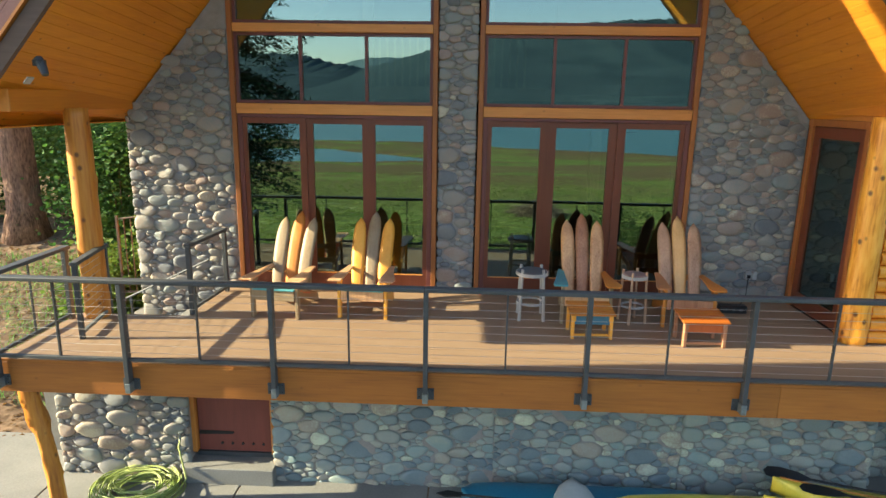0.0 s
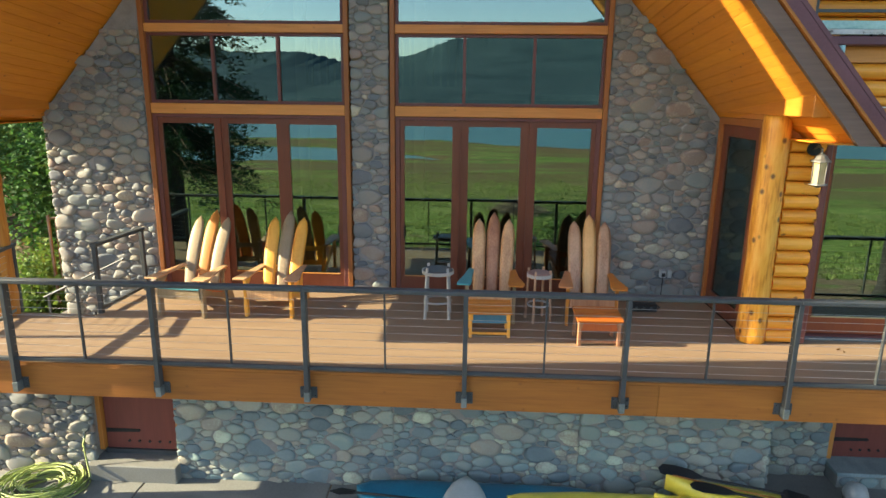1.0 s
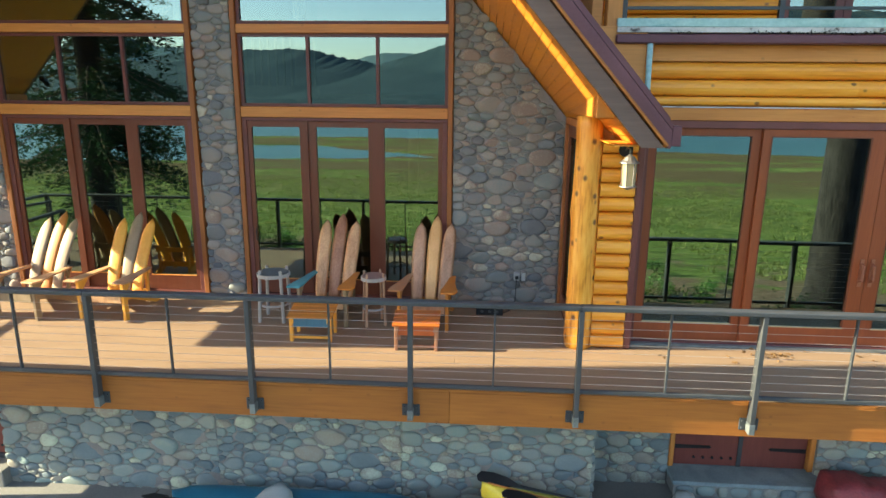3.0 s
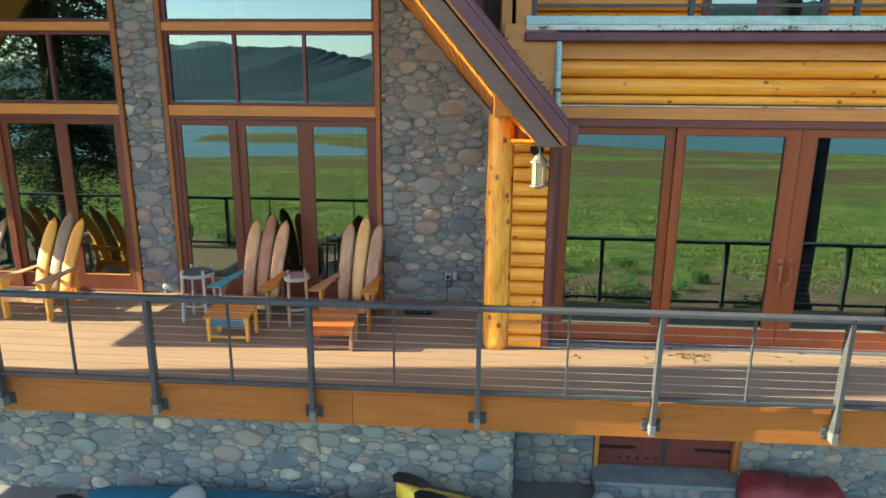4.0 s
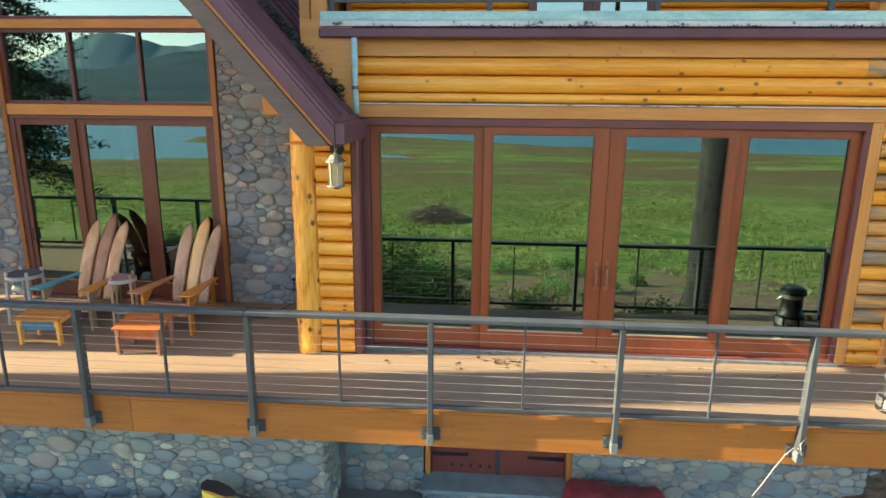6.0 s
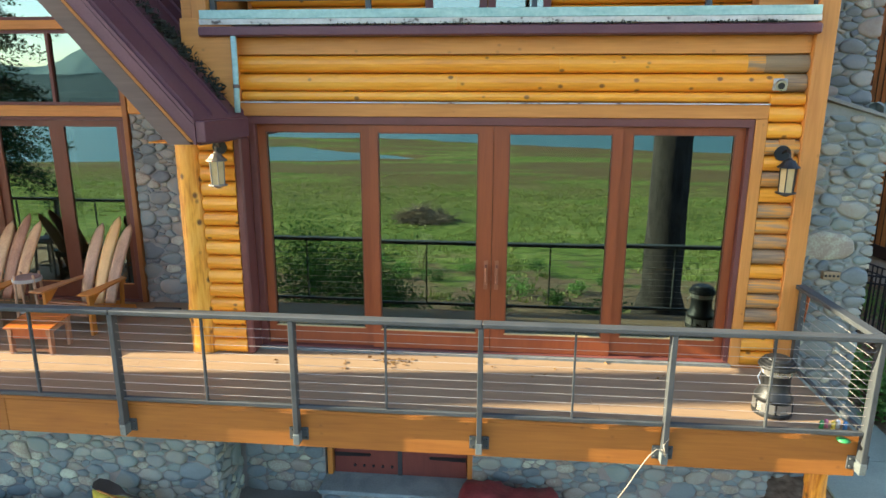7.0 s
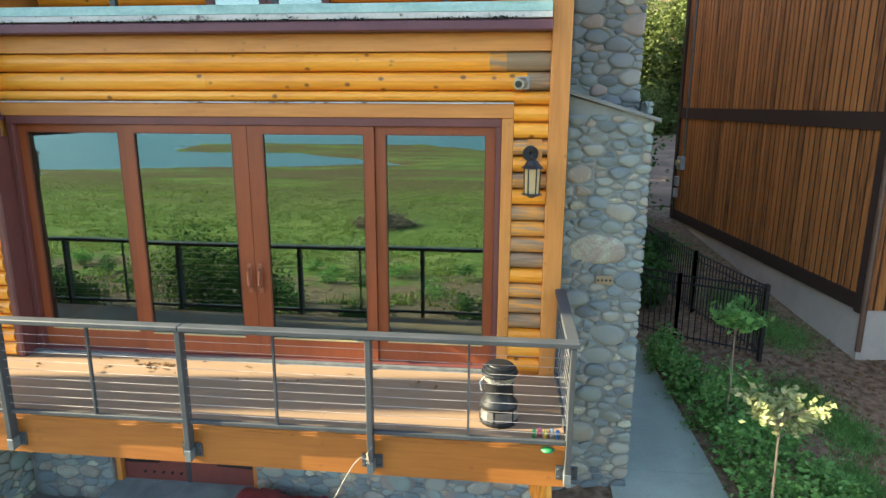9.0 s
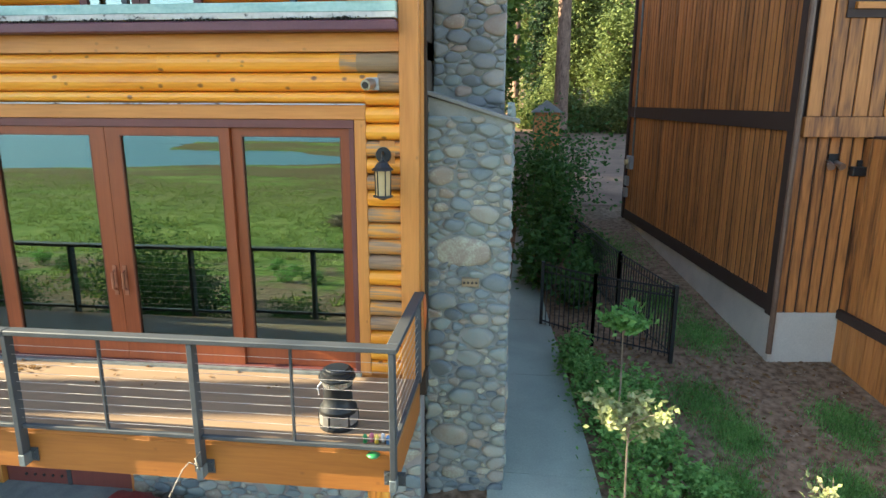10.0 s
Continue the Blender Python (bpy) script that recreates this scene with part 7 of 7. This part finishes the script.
# tussocks of grass over the meadow
def tussocks(n, seed):
    rng = np.random.default_rng(seed)
    verts, faces = [], []
    for k in range(n):
        y = -2.5 - 46 * rng.random() ** 1.15
        x = rng.uniform(-34 - 0.3 * abs(y), 24)
        if noise.noise((x * 0.16, y * 0.16, 8.0)) + 0.25 * noise.noise((x * 0.7, y * 0.7, 3.0)) < 0.10 - 0.50 * smooth01((-y - 6) / 12):
            continue
        g = ground_height(x, y)
        r = rng.uniform(0.10, 0.30)
        h = rng.uniform(0.07, 0.24) * (1 - 0.6 * smooth01((-y - 30) / 16))
        for b in range(7):
            a, w = rng.uniform(0, 6.28), rng.uniform(0, 6.28)
            f = rng.random() ** 0.5 * r
            px, py = x + f * math.cos(a), y + f * math.sin(a)
            half = rng.uniform(0.02, 0.055)
            lean = rng.uniform(0.02, 0.14)
            i = len(verts)
            verts += [(px - half * math.cos(w), py - half * math.sin(w), g - 0.02), (px + half * math.cos(w), py + half * math.sin(w), g - 0.02),
                      (px + lean * math.cos(a), py + lean * math.sin(a), g + h * rng.uniform(0.6, 1.15))]
            faces.append((i, i + 1, i + 2))
    me = bpy.data.meshes.new("meadow_grass")
    me.from_pydata(verts, [], faces)
    me.materials.append(L_GRASS)
    return tagged(new("meadow_grass", me), "uneven tufts of green and straw-coloured meadow grass", "grass", "", "stuff")


L_GRASS = leaf_material("meadow_blades", (0.125, 0.185, 0.038), (0.22, 0.275, 0.066), (0.40, 0.365, 0.145))
tussocks(12500, 611)

# heap of brush on the meadow
rng = np.random.default_rng(91)
bx, by = (2.0, -21.5)
gz = ground_height(bx, by)
heap = thing("brush_pile", "low heap of dry brown brush on the meadow", "brush pile", (bx, by, gz))
bm = bmesh.new()
for k in range(800):
    a, r = rng.uniform(0, 6.3), rng.random() ** 0.6
    p = Vector((bx + 1.6 * r * math.cos(a), by + 1.1 * r * math.sin(a), gz + 1.0 * (1 - r) * rng.random() + 0.03))
    d = Vector(rng.normal(size=3)) * 0.45
    d.z *= 0.4
    tube([p - d, p + d * 0.3 + Vector((0, 0, 0.05)), p + d], [0.016, 0.012, 0.006], 4, bm, caps=False)
part("twig_heap", bm, M_TWIG, heap)
bush("thin young plant with pale leaves on the slope", 3.65, -8.0, (0.55, 0.5, 0.75), 500, 0.07, L_BRIGHT, 231, 0.9)
hang = thing("dried_bundle", "reddish dried bundle hanging beside the log corner", "dried bundle", (10.12, 7.5, 0.85))
for k in range(5):
    x = 10.118 + 0.006 * (k % 3)
    part("strand", tube([(x, 7.46 + 0.02 * k, 1.02), (x + 0.012, 7.45 + 0.02 * k, 0.9 - 0.02 * k), (x + 0.004, 7.47 + 0.02 * k, 0.62 + 0.05 * (k % 2))], [0.008, 0.012, 0.005], 5), P_RED, hang)

# chips, dead leaves and twigs on the bare earth of the side yard
rng = np.random.default_rng(77)
n = 2600
px, py = rng.uniform(12.3, 17.5, n), rng.uniform(4.5, 12.5, n)
pts = np.stack((px, py, [ground_height(a, b) + 0.012 for a, b in zip(px, py)]), 1)
for lo, hi, mat, nm, size in ((0, 1500, L_DRY, "dead_leaves", 0.05), (1500, 2600, M_TWIG, "wood_chips", 0.045)):
    tagged(leaves(nm, pts[lo:hi], size, mat, rng, None, 0.1, 1.8), "pale chips and dead leaves on the bare earth", "litter", "", "stuff")
n = 1600
px, py = rng.uniform(-15, -8.8, n), rng.uniform(7.8, 13.5, n)
pts = np.stack((px, py, [ground_height(a, b) + 0.012 for a, b in zip(px, py)]), 1)
tagged(leaves("dead_leaves", pts, 0.05, L_DRY, rng, None, 0.1, 1.6), "dead leaves on the bank beside the house", "litter", "", "stuff")

rng = np.random.default_rng(78)
n = 260
at = rng.uniform(3.2, 9.8, 22)
px = at[rng.integers(0, 22, n)] + rng.normal(0, 0.10, n)
pts = np.stack((np.clip(px, 3.18, 9.8), rng.uniform(7.405, 7.43, n), 3.915 + np.abs(rng.normal(0, 0.012, n))), 1)
tagged(leaves("gutter_debris", pts, 0.022, L_DRYNEEDLE, rng, None, 0.4, 2.0), "dry needles and moss caught in the gutter", "debris", "", "stuff")


# ---- stones on the walls, last ----
PALE = dict(single=M_STONE_PALE, joined=M_PALE_ISLE, big=0.108, small=0.02, gap=0.007, bulge=1.3)
# shade-tinted copy of the stone for basement walls out of the sun
SHADE_TINTED = dict(single=M_STONE_SHADE, joined=M_SHADE_ISLE, bulge=0.85)


def set_all_stones():
    under = lambda x0, z0: (lambda u, v: z0 + v < soffit_z(x0 + u) - 0.03)
    stone_face(WALLS["left"], 1.70, 5.1, facing_front(-7.78, -1.0, 9.17), 11, under(-7.78, -1.0), bulge=1.3)
    stone_face(WALLS["column"], 0.60, 5.4, facing_front(-2.81, 0.0, 9.17), 12)
    stone_face(WALLS["right"], 1.66, 4.6, facing_front(1.14, 0.0, 9.17), 13, under(1.14, 0.0))
    stone_face(WALLS["left"], 1.2, 3.6, facing_left(10.4, -1.0, -7.76), 14, limit=0)
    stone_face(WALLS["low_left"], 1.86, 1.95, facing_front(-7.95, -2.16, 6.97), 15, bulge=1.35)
    stone_face(WALLS["low_main"], 3.05, 1.95, facing_front(-4.93, -2.16, 6.97), 16, **SHADE_TINTED)
    stone_face(WALLS["low_mid"], 2.5, 1.95, facing_front(-1.88, -2.16, 6.97), 26, **SHADE_TINTED)
    stone_face(WALLS["low_east"], 2.5, 1.95, facing_front(0.62, -2.16, 6.97), 27, **SHADE_TINTED)
    stone_face(WALLS["low_east"], 0.7, 1.9, facing_right(6.97, -2.16, 3.13), 17, limit=0, **SHADE_TINTED)
    stone_face(WALLS["low_wing_a"], 1.1, 1.9, facing_front(3.2, -2.16, 7.67), 18, **SHADE_TINTED)
    stone_face(WALLS["low_wing_b"], 3.75, 1.9, facing_front(6.3, -2.16, 7.67), 19, **SHADE_TINTED)
    stone_face(WALLS["chimney"], 0.965, 4.85, facing_front(10.08, -1.9, 8.03), 20, lambda u, v: v - 1.9 < 3.17 - 0.32 * u, first=[(0.42, 3.30, 0.20), (0.30, 0.95, 0.15), (0.62, 2.25, 0.13)], **PALE)
    stone_face(WALLS["chimney"], 0.82, 3.2, facing_front(10.12, 2.85, 8.38), 21, lambda u, v: v + 2.85 > 3.2 - 0.32 * u, limit=0, bulge=1.2)
    stone_face(WALLS["chimney"], 1.4, 5.0, facing_right(8.05, -1.9, 11.01), 22, limit=0, **PALE)
    stone_face(WALLS["chimney"], 0.5, 5.0, facing_left(8.5, -1.9, 10.09), 23, limit=0, **PALE)


set_all_stones()
